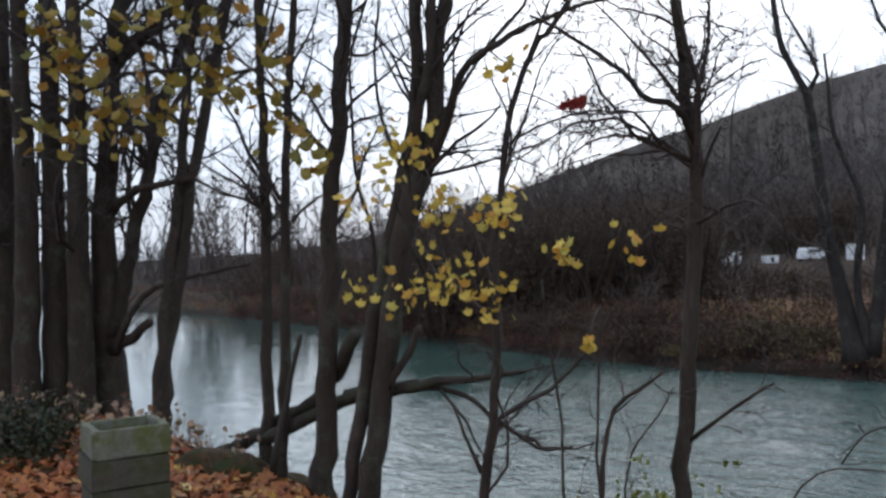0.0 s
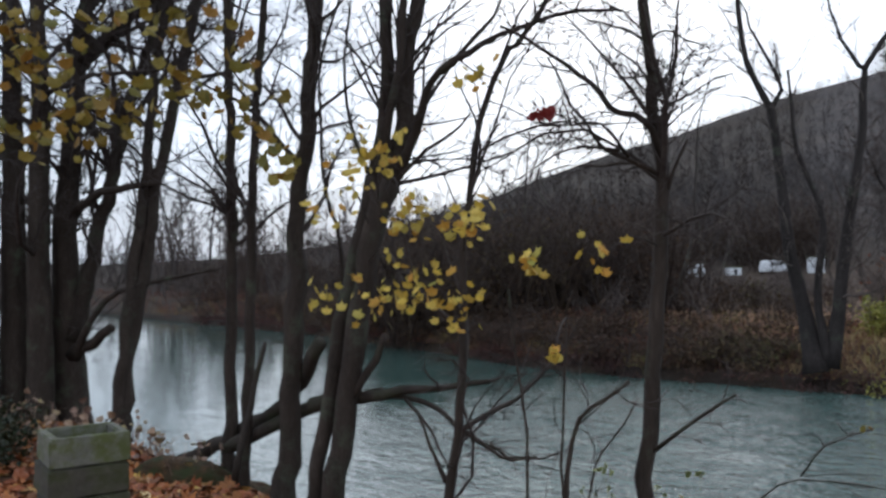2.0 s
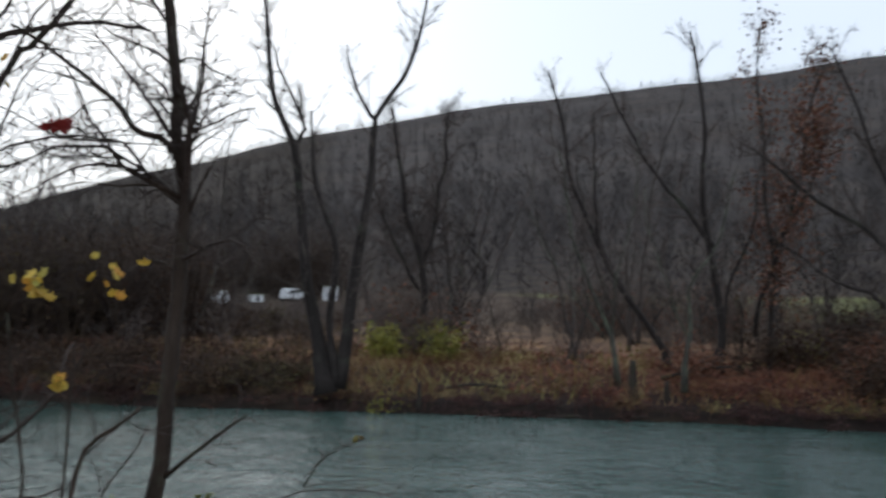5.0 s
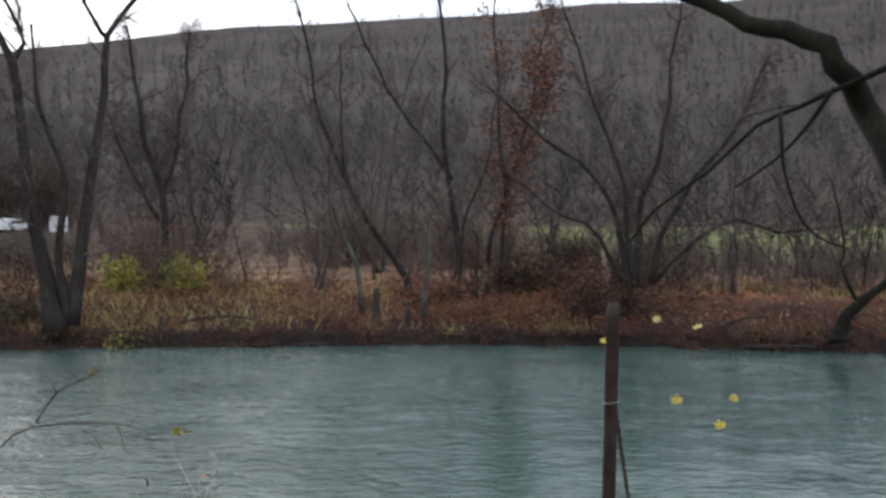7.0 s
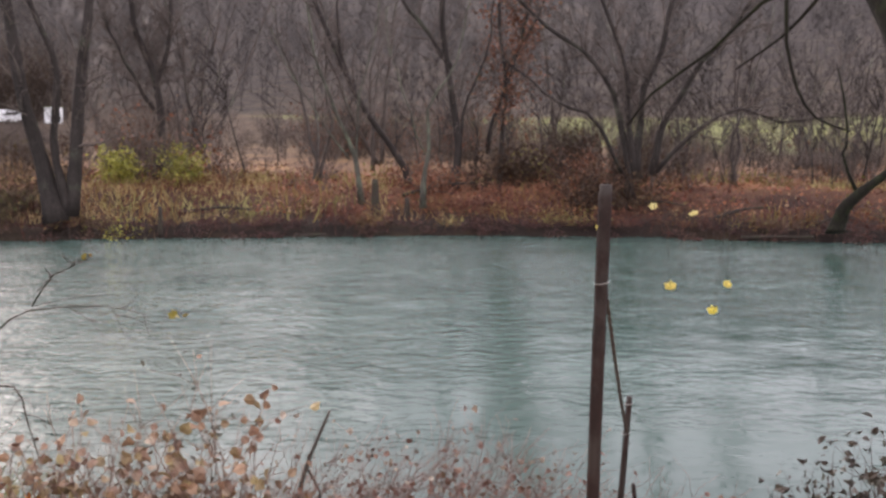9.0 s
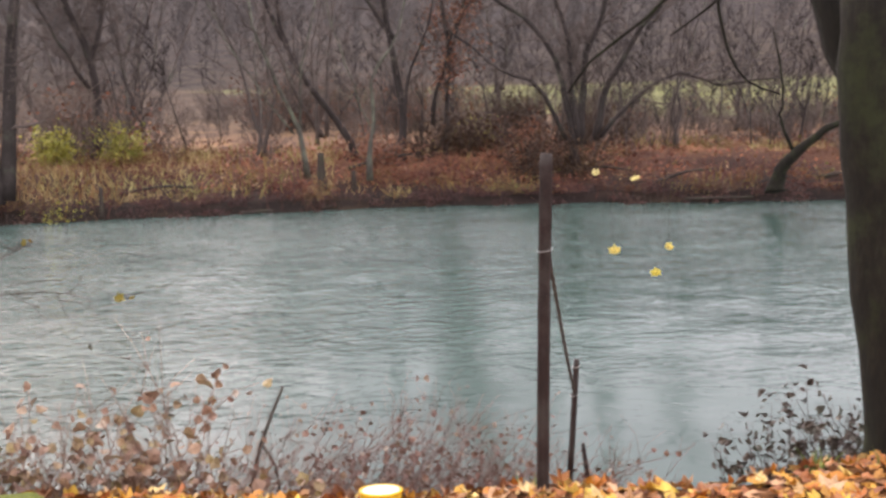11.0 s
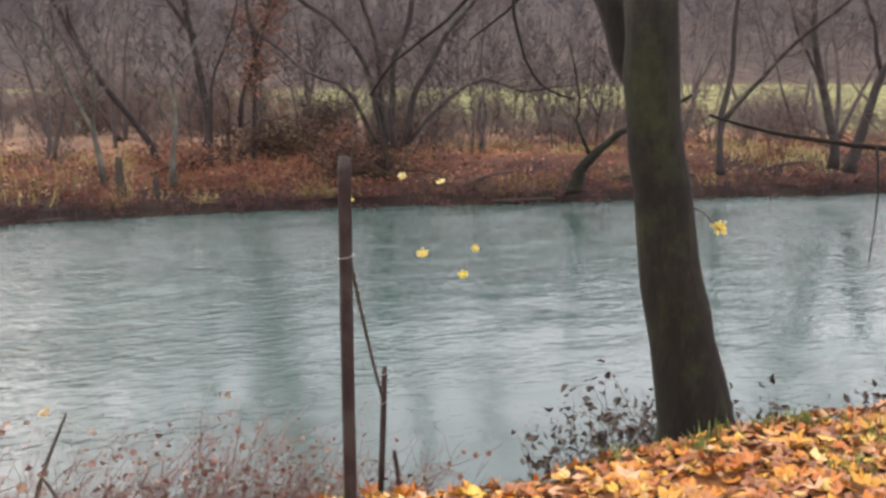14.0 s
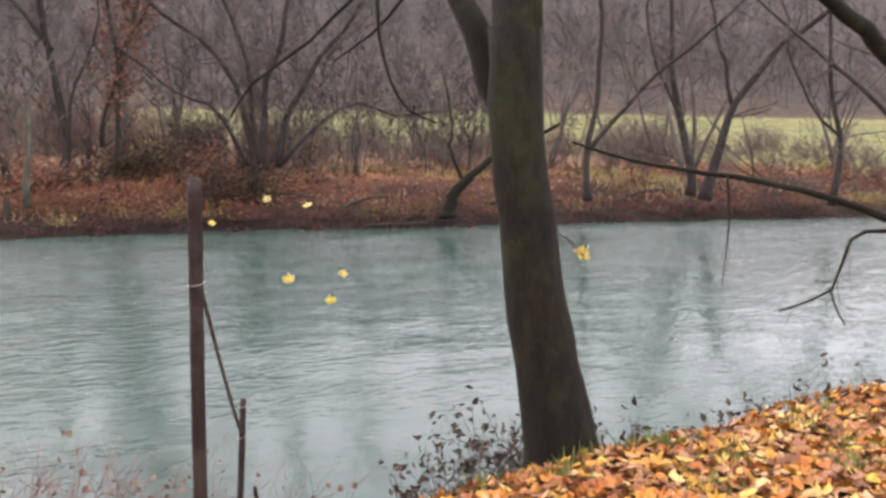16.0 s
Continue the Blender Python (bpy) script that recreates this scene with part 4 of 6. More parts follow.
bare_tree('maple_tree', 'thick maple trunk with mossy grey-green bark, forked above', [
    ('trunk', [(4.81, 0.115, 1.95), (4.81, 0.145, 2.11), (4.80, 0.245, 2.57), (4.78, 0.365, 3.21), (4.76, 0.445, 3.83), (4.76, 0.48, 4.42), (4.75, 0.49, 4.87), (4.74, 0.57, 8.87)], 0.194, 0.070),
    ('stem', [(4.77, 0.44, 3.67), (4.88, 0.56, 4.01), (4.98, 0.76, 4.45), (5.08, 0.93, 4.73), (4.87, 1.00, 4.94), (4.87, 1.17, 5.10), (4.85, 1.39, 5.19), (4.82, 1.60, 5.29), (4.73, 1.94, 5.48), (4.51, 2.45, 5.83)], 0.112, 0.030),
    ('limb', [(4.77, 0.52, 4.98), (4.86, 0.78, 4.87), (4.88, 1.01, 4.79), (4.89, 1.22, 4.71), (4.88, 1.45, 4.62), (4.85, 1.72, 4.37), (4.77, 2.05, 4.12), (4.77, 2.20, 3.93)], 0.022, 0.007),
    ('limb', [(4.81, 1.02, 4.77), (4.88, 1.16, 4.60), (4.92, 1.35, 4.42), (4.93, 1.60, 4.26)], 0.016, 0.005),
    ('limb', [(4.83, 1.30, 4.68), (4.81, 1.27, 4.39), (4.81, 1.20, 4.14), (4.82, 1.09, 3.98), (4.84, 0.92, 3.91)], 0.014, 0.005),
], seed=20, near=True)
bare_tree('maple_tree', 'bare tree whose low lichened branches hang over the water', [
    ('trunk', [(5.89, -2.75, 2.20), (5.91, -2.71, 2.85), (5.95, -2.60, 3.71), (6.00, -2.47, 4.68), (6.13, -2.10, 8.66)], 0.267, 0.101),
    ('limb', [(5.93, -2.65, 3.15), (6.01, -2.16, 3.25), (6.04, -1.68, 3.37), (6.01, -1.37, 3.48), (5.98, -0.93, 3.57), (5.91, -0.40, 3.64), (5.81, -0.11, 3.69), (5.69, 0.27, 3.80)], 0.045, 0.009),
    ('limb', [(5.96, -2.57, 3.85), (6.01, -2.01, 4.13), (5.99, -1.57, 4.38), (5.90, -1.43, 4.52), (5.81, -1.18, 4.70), (5.72, -0.91, 4.87)], 0.082, 0.041),
    ('limb', [(5.93, -2.66, 3.05), (5.99, -2.09, 3.26), (5.97, -1.67, 3.30), (5.89, -1.46, 3.23), (5.79, -1.36, 2.93), (5.71, -1.06, 2.79)], 0.029, 0.006),
    ('limb', [(5.77, -1.35, 2.94), (5.71, -1.38, 2.84), (5.65, -1.43, 2.75)], 0.009, 0.004),
    ('limb', [(5.83, -0.70, 3.62), (5.78, -0.73, 3.34), (5.73, -0.71, 2.92)], 0.008, 0.004),
], seed=21, near=True)
bare_tree('bare_tree', 'tall multi-stemmed bare tree standing at the far waterline', [
    ('trunk', [(12.53, 26.40, 0.56), (12.26, 26.53, 2.45), (11.67, 26.79, 6.62), (11.41, 26.90, 8.92), (10.76, 27.16, 10.42), (10.44, 27.29, 13.29), (10.28, 27.35, 15.28)], 0.485, 0.074),
    ('trunk', [(12.91, 26.22, 0.74), (13.05, 26.15, 2.64), (13.46, 25.94, 5.32), (13.86, 25.73, 8.24), (13.93, 25.69, 10.01), (14.69, 25.26, 11.42), (15.17, 24.98, 13.23), (15.46, 24.81, 14.69)], 0.427, 0.064),
    ('limb', [(13.93, 25.69, 9.97), (13.52, 25.91, 10.38), (13.19, 26.08, 11.55), (12.99, 26.18, 12.52)], 0.155, 0.043),
    ('limb', [(11.41, 26.90, 8.88), (11.63, 26.81, 10.09), (10.95, 27.09, 11.59), (10.64, 27.22, 12.53)], 0.136, 0.043),
    ('trunk', [(12.74, 26.30, 0.65), (12.61, 26.36, 3.21), (12.60, 26.37, 5.88), (12.18, 26.56, 8.18), (11.92, 26.68, 10.16)], 0.291, 0.074),
], seed=31, far=True)
bare_tree('bare_tree', 'dark twiggy bare tree behind yellow bushes', [
    ('trunk', [(19.16, 31.19, 1.00), (19.17, 31.19, 2.41), (19.19, 31.17, 5.16), (18.62, 31.52, 7.60), (18.26, 31.72, 9.98), (18.04, 31.85, 11.96)], 0.368, 0.093),
    ('limb', [(19.19, 31.17, 4.70), (19.71, 30.85, 7.19), (19.98, 30.68, 9.87), (20.13, 30.58, 11.86)], 0.196, 0.075),
    ('limb', [(19.15, 31.20, 4.02), (18.53, 31.57, 5.37), (17.94, 31.90, 6.69), (17.35, 32.24, 8.57)], 0.172, 0.056),
], seed=32, far=True, dense=1.6)
bare_tree('bare_tree', 'pale leaning bare tree with slim stems', [
    ('trunk', [(21.55, 21.78, 0.77), (21.25, 22.08, 2.41), (20.88, 22.42, 4.02), (20.44, 22.82, 6.19), (20.01, 23.21, 9.14)], 0.205, 0.053),
    ('trunk', [(21.55, 21.78, 0.77), (21.45, 21.88, 2.61), (21.59, 21.75, 4.62), (21.82, 21.52, 6.80), (22.05, 21.29, 9.78)], 0.123, 0.039),
    ('limb', [(21.25, 22.08, 2.41), (20.41, 22.85, 4.02), (19.83, 23.35, 5.21), (19.21, 23.88, 7.03)], 0.092, 0.031),
], seed=33, far=True)
bare_tree('bare_tree', 'dark bare tree leaning upstream', [
    ('trunk', [(24.87, 22.67, 1.00), (24.73, 22.83, 1.80), (24.24, 23.34, 2.92), (23.41, 24.16, 5.01), (22.64, 24.87, 7.69), (22.34, 25.14, 8.95), (21.66, 25.74, 12.85)], 0.248, 0.070),
    ('limb', [(23.41, 24.16, 5.01), (23.07, 24.48, 6.42), (23.03, 24.52, 8.12), (22.97, 24.57, 11.12)], 0.124, 0.043),
], seed=34, far=True)
bare_tree('bare_tree', 'slim pale bare tree near the waterline', [
    ('trunk', [(21.96, 19.18, 0.81), (22.02, 19.12, 2.67), (22.17, 18.94, 4.22), (22.50, 18.56, 5.36), (23.08, 17.88, 8.22)], 0.195, 0.050),
    ('limb', [(22.02, 19.12, 2.67), (21.60, 19.57, 4.02), (21.35, 19.85, 5.54), (21.11, 20.11, 7.51)], 0.088, 0.037),
], seed=35, far=True)
bare_tree('bare_tree', 'dark forked bare tree on the far bank', [
    ('trunk', [(25.37, 20.57, 1.00), (25.41, 20.53, 1.65), (25.51, 20.40, 2.74), (25.35, 20.61, 5.10), (25.12, 20.87, 7.20), (25.01, 21.00, 8.86), (24.77, 21.29, 13.85)], 0.306, 0.070),
    ('limb', [(25.29, 20.67, 5.73), (24.51, 21.58, 7.37), (23.76, 22.39, 8.85), (22.54, 23.71, 12.42)], 0.175, 0.057),
    ('limb', [(25.49, 20.43, 2.74), (25.73, 20.14, 4.67), (26.14, 19.61, 6.99), (26.51, 19.12, 9.93)], 0.120, 0.042),
], seed=36, far=True)
bare_tree('bare_tree', 'slim bare oak keeping a few russet leaves', [
    ('trunk', [(27.26, 19.77, 1.00), (27.26, 19.78, 1.24), (27.19, 19.87, 3.37), (27.28, 19.75, 5.78), (27.21, 19.84, 9.00), (27.13, 19.95, 14.00)], 0.180, 0.050),
    ('trunk', [(26.96, 20.18, 2.48), (27.16, 19.91, 4.25), (27.50, 19.45, 6.22), (27.92, 18.85, 8.56), (28.43, 18.13, 12.47)], 0.158, 0.053),
    ('limb', [(27.29, 19.74, 5.35), (27.81, 19.01, 7.07), (28.17, 18.49, 8.56), (28.65, 17.77, 11.43)], 0.101, 0.036),
], seed=37, far=True, russet=True)
bare_tree('bare_tree', 'broad dark thicket tree with many arching stems', [
    ('trunk', [(27.75, 14.30, 1.00), (27.72, 14.36, 1.81), (27.54, 14.70, 4.23), (27.02, 15.61, 6.03), (26.10, 17.08, 7.04), (24.98, 18.87, 9.17)], 0.271, 0.067),
    ('trunk', [(27.89, 14.04, 1.81), (27.94, 13.93, 4.23), (28.09, 13.65, 6.20), (28.24, 13.33, 8.12), (28.48, 12.85, 12.08)], 0.271, 0.065),
    ('trunk', [(28.07, 13.69, 1.92), (28.29, 13.23, 4.03), (28.74, 12.25, 5.79), (29.15, 11.28, 7.29), (29.65, 10.08, 9.99)], 0.250, 0.067),
    ('trunk', [(27.80, 14.22, 1.81), (27.68, 14.45, 3.83), (27.55, 14.68, 6.22), (27.03, 15.59, 8.58), (26.44, 16.64, 12.39)], 0.209, 0.054),
    ('trunk', [(28.15, 13.52, 2.03), (28.70, 12.34, 3.64), (29.27, 10.98, 4.23), (29.71, 9.77, 3.84), (30.39, 7.89, 4.03)], 0.146, 0.048),
    ('trunk', [(27.61, 14.57, 1.91), (27.20, 15.31, 3.42), (26.67, 16.19, 4.43), (26.12, 17.05, 4.84), (25.27, 18.37, 6.09)], 0.146, 0.048),
], seed=38, far=True, dense=1.5)
bare_tree('bare_tree', 'bent dark tree leaning from the far shore', [
    ('trunk', [(27.27, 7.05, 0.54), (27.29, 6.96, 0.91), (27.35, 6.74, 1.46), (27.45, 6.34, 2.06), (27.59, 5.77, 2.47), (27.79, 4.80, 2.94), (27.99, 3.55, 3.71)], 0.300, 0.060),
    ('limb', [(27.39, 6.58, 1.70), (27.29, 6.95, 2.77), (27.26, 7.07, 3.75), (27.18, 7.37, 5.49)], 0.075, 0.030),
], seed=39, far=True)
bare_tree('bare_tree', 'bare tree with a long leaning limb', [
    ('trunk', [(31.95, 3.02, 1.00), (31.95, 3.02, 1.39), (31.96, 2.97, 3.06), (31.97, 2.80, 4.49), (31.97, 2.83, 6.89), (31.96, 2.96, 8.85), (31.94, 3.16, 12.85)], 0.233, 0.066),
    ('limb', [(31.94, 3.08, 2.64), (32.03, 2.13, 3.99), (32.11, 0.81, 5.32), (32.14, -0.20, 6.35), (32.10, -2.06, 8.01), (32.06, -3.81, 10.45)], 0.159, 0.061),
], seed=40, far=True)
bare_tree('bare_tree', 'stout grey bare tree at the field edge', [
    ('trunk', [(33.13, -1.16, 1.00), (33.13, -1.25, 1.98), (33.12, -1.52, 3.35), (33.10, -1.95, 4.48), (33.05, -2.86, 5.63), (32.99, -3.57, 6.56), (32.84, -4.88, 7.68), (32.56, -7.26, 10.89)], 0.328, 0.057),
    ('limb', [(33.11, -1.92, 4.38), (33.12, -1.69, 5.98), (33.13, -1.03, 7.77), (33.16, -0.00, 11.63)], 0.153, 0.040),
], seed=41, far=True)
bare_tree('bare_tree', 'straight grey bare tree at the field edge', [
    ('trunk', [(34.14, -0.64, 1.00), (34.14, -0.52, 2.02), (34.14, -0.13, 3.73), (34.13, 0.16, 5.10), (34.13, 0.44, 8.31), (34.12, 0.69, 12.30)], 0.293, 0.082),
    ('limb', [(34.14, -0.02, 4.15), (34.11, 0.91, 5.82), (34.10, 1.24, 7.91), (34.08, 1.57, 10.89)], 0.113, 0.043),
], seed=42, far=True)
bare_tree('bare_tree', 'slim bare trees on the far bank', [
    ('trunk', [(32.76, -5.45, 1.00), (32.75, -5.47, 2.29), (32.75, -5.52, 3.47), (32.81, -5.07, 5.40), (32.83, -4.92, 8.06), (32.86, -4.76, 12.06)], 0.197, 0.057),
    ('limb', [(32.75, -5.48, 3.47), (32.88, -4.60, 4.62), (32.97, -3.73, 6.37), (33.09, -2.74, 9.20)], 0.098, 0.035),
], seed=43, far=True)
bare_tree('bare_tree', 'bent bare tree by the far shore', [
    ('trunk', [(30.21, -8.01, 1.00), (30.26, -7.79, 1.98), (30.43, -7.04, 3.55), (30.67, -5.79, 5.13), (30.91, -4.23, 6.04), (31.22, -2.14, 8.16)], 0.226, 0.053),
    ('limb', [(30.47, -6.87, 3.72), (30.47, -6.85, 5.66), (30.45, -6.96, 7.72), (30.41, -7.13, 11.72)], 0.123, 0.043),
], seed=44, far=True)


# ---- hanging autumn leaves ----
def leaf_meshes(name, material, count, seed, curl):
    rng = np.random.default_rng(seed)
    out = []
    for _ in range(count):
        v, f = maple_outline(rng, curl * rng.uniform(0.4, 1.4))
        g = Geo()
        g.add(v, f)
        out.append(g.mesh(name, material, False))
    return out


HANGING = leaf_meshes("leaf", LEAF_HANGING, 5, 3, -0.5)
HANGING_RED = leaf_meshes("leaf", LEAF_RED, 3, 4, -0.9)
HANGING_OLIVE = leaf_meshes("leaf", LEAF_OLIVE, 5, 6, -0.5)
HANGING_PALE = leaf_meshes("leaf", LEAF_PALE, 4, 5, -0.35)
sprig_rng = np.random.default_rng(8)


def leafy_twig(name, label, start, end, spread, count, size, material=None):
    """A thin drooping twig from a branch, with leaves round its end."""
    rng = sprig_rng
    a, c = np.array(start), np.array(end)
    mid = (a + c) / 2 + np.array([0, 0, 0.12 * np.linalg.norm(c - a)])
    ob = thing(name, start, label, "twig", group="leafy twigs")
    g = Geo()
    pts = curve_points([a, mid, c], 0.15)
    g.tube(pts, np.linspace(0.007, 0.003, len(pts)) * (1.0 if count > 5 else 0.35), 4)
    flat = np.array([c[1], -c[0], 0.0]) / (math.hypot(c[0], c[1]) + 1e-6)
    deep = np.array([c[0], c[1], 0.0]) / (math.hypot(c[0], c[1]) + 1e-6)
    spots = [c + flat * rng.normal() * spread[0] * 0.6 + deep * rng.normal() * spread[0] * 0.5 + np.array([0, 0, rng.normal() * spread[1] * 0.6]) for _ in range(count)]
    for k in range(0, count, 3):
        e = spots[k]
        hub = pts[-1 - int(rng.integers(0, max(1, len(pts) // 3)))]
        m = (hub + e) / 2 + np.array([0, 0, 0.03])
        g.tube([hub, m, e], [0.0028, 0.002, 0.0014], 3)
    tagged(part("twig", g, TWIG, ob), kind="stuff")
    for e in spots:
        kind = HANGING_RED if material is LEAF_RED else HANGING_PALE if material is LEAF_PALE else HANGING_OLIVE if material is LEAF_OLIVE else HANGING
        leaf = new("leaf", kind[int(rng.integers(0, len(kind)))])
        sz = size * rng.uniform(0.65, 1.3)
        turn = Euler((rng.uniform(0.6, 2.4), rng.uniform(-0.7, 0.7), rng.uniform(0, 6.28) if count > 1 else rng.uniform(-1.6, -0.9))).to_matrix().to_4x4()
        leaf.parent = ob
        leaf.matrix_parent_inverse = ob.matrix_basis.inverted()
        leaf.matrix_basis = Matrix.Translation(e) @ turn @ Matrix.Diagonal((sz, sz, sz, 1))


leafy_twig('leafy_twig', 'thin twig with yellow autumn maple leaves', (-0.34, 6.30, 4.05), (-0.04, 4.81, 3.85), (0.27, 0.13), 64, 0.068)
leafy_twig('leafy_twig', 'thin twig with yellow autumn maple leaves', (-0.21, 6.31, 4.59), (-0.05, 4.91, 4.25), (0.13, 0.15), 36, 0.068)
leafy_twig('leafy_twig', 'thin twig with yellow autumn maple leaves', (0.31, 5.40, 4.10), (0.29, 4.60, 4.21), (0.12, 0.09), 28, 0.068)
leafy_twig('leafy_twig', 'thin twig with yellow autumn maple leaves', (-0.27, 6.30, 4.51), (-0.21, 5.00, 4.66), (0.25, 0.18), 42, 0.068)
leafy_twig('leafy_twig', 'thin twig with yellow autumn maple leaves', (0.53, 4.88, 3.88), (0.61, 4.37, 4.00), (0.06, 0.07), 13, 0.068)
leafy_twig('leafy_twig', 'thin twig with yellow autumn maple leaves', (0.28, 5.40, 3.62), (0.24, 4.70, 3.77), (0.12, 0.09), 20, 0.068)
leafy_twig('leafy_twig', 'thin twig with yellow autumn maple leaves', (0.85, 4.83, 3.71), (0.72, 4.45, 3.53), (0.04, 0.04), 6, 0.068)
leafy_twig('leafy_twig', 'thin twig with yellow autumn maple leaves', (1.46, 5.10, 4.12), (0.98, 4.50, 4.04), (0.14, 0.08), 10, 0.068)
leafy_twig('leafy_twig', 'thin twig with yellow autumn maple leaves', (0.42, 5.39, 4.96), (0.35, 5.00, 5.10), (0.11, 0.07), 13, 0.068)
leafy_twig('leafy_twig', 'thin twig with yellow autumn maple leaves', (-0.93, 6.85, 4.15), (-0.53, 5.58, 3.90), (0.19, 0.22), 17, 0.068)
leafy_twig('leafy_twig', 'thin twig with yellow autumn maple leaves', (-0.34, 6.40, 4.31), (-0.47, 5.39, 4.51), (0.16, 0.21), 20, 0.068)
leafy_twig('leafy_twig', 'thin twig with olive and ochre maple leaves', (-0.90, 6.85, 4.79), (-0.96, 5.93, 4.72), (0.14, 0.16), 16, 0.118, LEAF_OLIVE)
leafy_twig('leafy_twig', 'thin twig with olive and ochre maple leaves', (-1.36, 7.39, 5.34), (-1.20, 6.09, 5.11), (0.16, 0.25), 19, 0.118, LEAF_OLIVE)
leafy_twig('leafy_twig', 'thin twig with olive and ochre maple leaves', (-1.61, 7.54, 5.12), (-1.58, 6.21, 5.30), (0.19, 0.21), 25, 0.118, LEAF_OLIVE)
leafy_twig('leafy_twig', 'thin twig with olive and ochre maple leaves', (-2.83, 10.12, 5.98), (-2.04, 6.18, 5.22), (0.32, 0.19), 36, 0.118, LEAF_OLIVE)
leafy_twig('leafy_twig', 'thin twig with olive and ochre maple leaves', (-4.11, 10.43, 5.78), (-2.52, 6.33, 5.10), (0.27, 0.23), 30, 0.118, LEAF_OLIVE)
leafy_twig('leafy_twig', 'thin twig with olive and ochre maple leaves', (-4.38, 10.10, 5.86), (-2.77, 6.22, 5.48), (0.27, 0.32), 42, 0.118, LEAF_OLIVE)
leafy_twig('leafy_twig', 'thin twig with olive and ochre maple leaves', (-4.78, 10.25, 6.58), (-2.82, 5.98, 5.67), (0.22, 0.26), 25, 0.118, LEAF_OLIVE)
leafy_twig('leafy_twig', 'thin twig with olive and ochre maple leaves', (-4.00, 10.47, 7.11), (-2.14, 6.25, 5.88), (0.35, 0.13), 22, 0.118, LEAF_OLIVE)
leafy_twig('leafy_twig', 'thin twig with olive and ochre maple leaves', (-2.83, 10.12, 5.98), (-1.73, 6.27, 5.73), (0.13, 0.15), 14, 0.118, LEAF_OLIVE)
leafy_twig('leafy_twig', 'thin twig with olive and ochre maple leaves', (-4.89, 9.87, 4.39), (-2.80, 5.99, 4.95), (0.26, 0.26), 19, 0.118, LEAF_OLIVE)
leafy_twig('leafy_twig', 'thin twig with olive and ochre maple leaves', (-1.63, 7.53, 5.87), (-1.24, 5.88, 5.58), (0.16, 0.20), 12, 0.118, LEAF_OLIVE)
leafy_twig('red_leaf_cluster', 'small clump of dark red leaves on a bare twig', (1.04, 4.95, 5.07), (0.73, 4.65, 4.83), (0.055, 0.03), 15, 0.066, LEAF_RED)
leafy_twig('leafy_twig', 'thin twig with a single yellow maple leaf', (4.77, 2.2, 3.93), (6.22, 2.71, 3.25), (0.01, 0.01), 1, 0.090, LEAF_PALE)
leafy_twig('leafy_twig', 'thin twig with a single yellow maple leaf', (4.77, 2.05, 4.12), (6.35, 2.44, 3.21), (0.01, 0.01), 1, 0.080, LEAF_PALE)
leafy_twig('leafy_twig', 'thin twig with a single yellow maple leaf', (4.77, 2.15, 4.0), (6.29, 2.57, 2.60), (0.01, 0.01), 1, 0.095, LEAF_PALE)
leafy_twig('leafy_twig', 'thin twig with a single yellow maple leaf', (4.93, 1.6, 4.26), (6.46, 2.18, 2.65), (0.01, 0.01), 1, 0.085, LEAF_PALE)
leafy_twig('leafy_twig', 'thin twig with a single yellow maple leaf', (4.92, 1.5, 4.32), (6.43, 2.26, 2.43), (0.01, 0.01), 1, 0.120, LEAF_PALE)
leafy_twig('leafy_twig', 'thin twig with a single yellow maple leaf', (4.77, 2.2, 3.93), (6.01, 3.10, 3.08), (0.01, 0.01), 1, 0.050, LEAF_PALE)
leafy_twig('leafy_twig', 'thin twig with small yellow maple leaves', (4.87, 0.26, 3.33), (4.92, 0.08, 3.19), (0.05, 0.05), 6, 0.052, LEAF_PALE)
leafy_twig('leafy_twig', 'drooping twig with small greenish leaves', (1.98, 4.37, 2.91), (2.58, 3.82, 2.84), (0.05, 0.04), 3, 0.055, LEAF_OLIVE)
leafy_twig('leafy_twig', 'drooping twig with withered leaves', (1.98, 4.37, 2.96), (2.18, 4.05, 3.20), (0.03, 0.02), 2, 0.045, LEAF_OLIVE)


GREEN_LEAF = leaf_surface("green_shrub_leaves", [(0.0, (0.09, 0.11, 0.025)), (0.6, (0.16, 0.18, 0.04)), (1.0, (0.26, 0.24, 0.06))])


# ---- concrete block pier ----
def chamfered(bm, x0, x1, y0, y1, z0, z1, b=0.006):
    r = bmesh.ops.create_cube(bm, size=1.0)
    for v in r["verts"]:
        v.co = ((x0 + x1) / 2 + v.co.x * (x1 - x0), (y0 + y1) / 2 + v.co.y * (y1 - y0), (z0 + z1) / 2 + v.co.z * (z1 - z0))
    edges = list({e for v in r["verts"] for e in v.link_edges})
    bmesh.ops.bevel(bm, geom=edges, offset=b, segments=2, affect='EDGES')


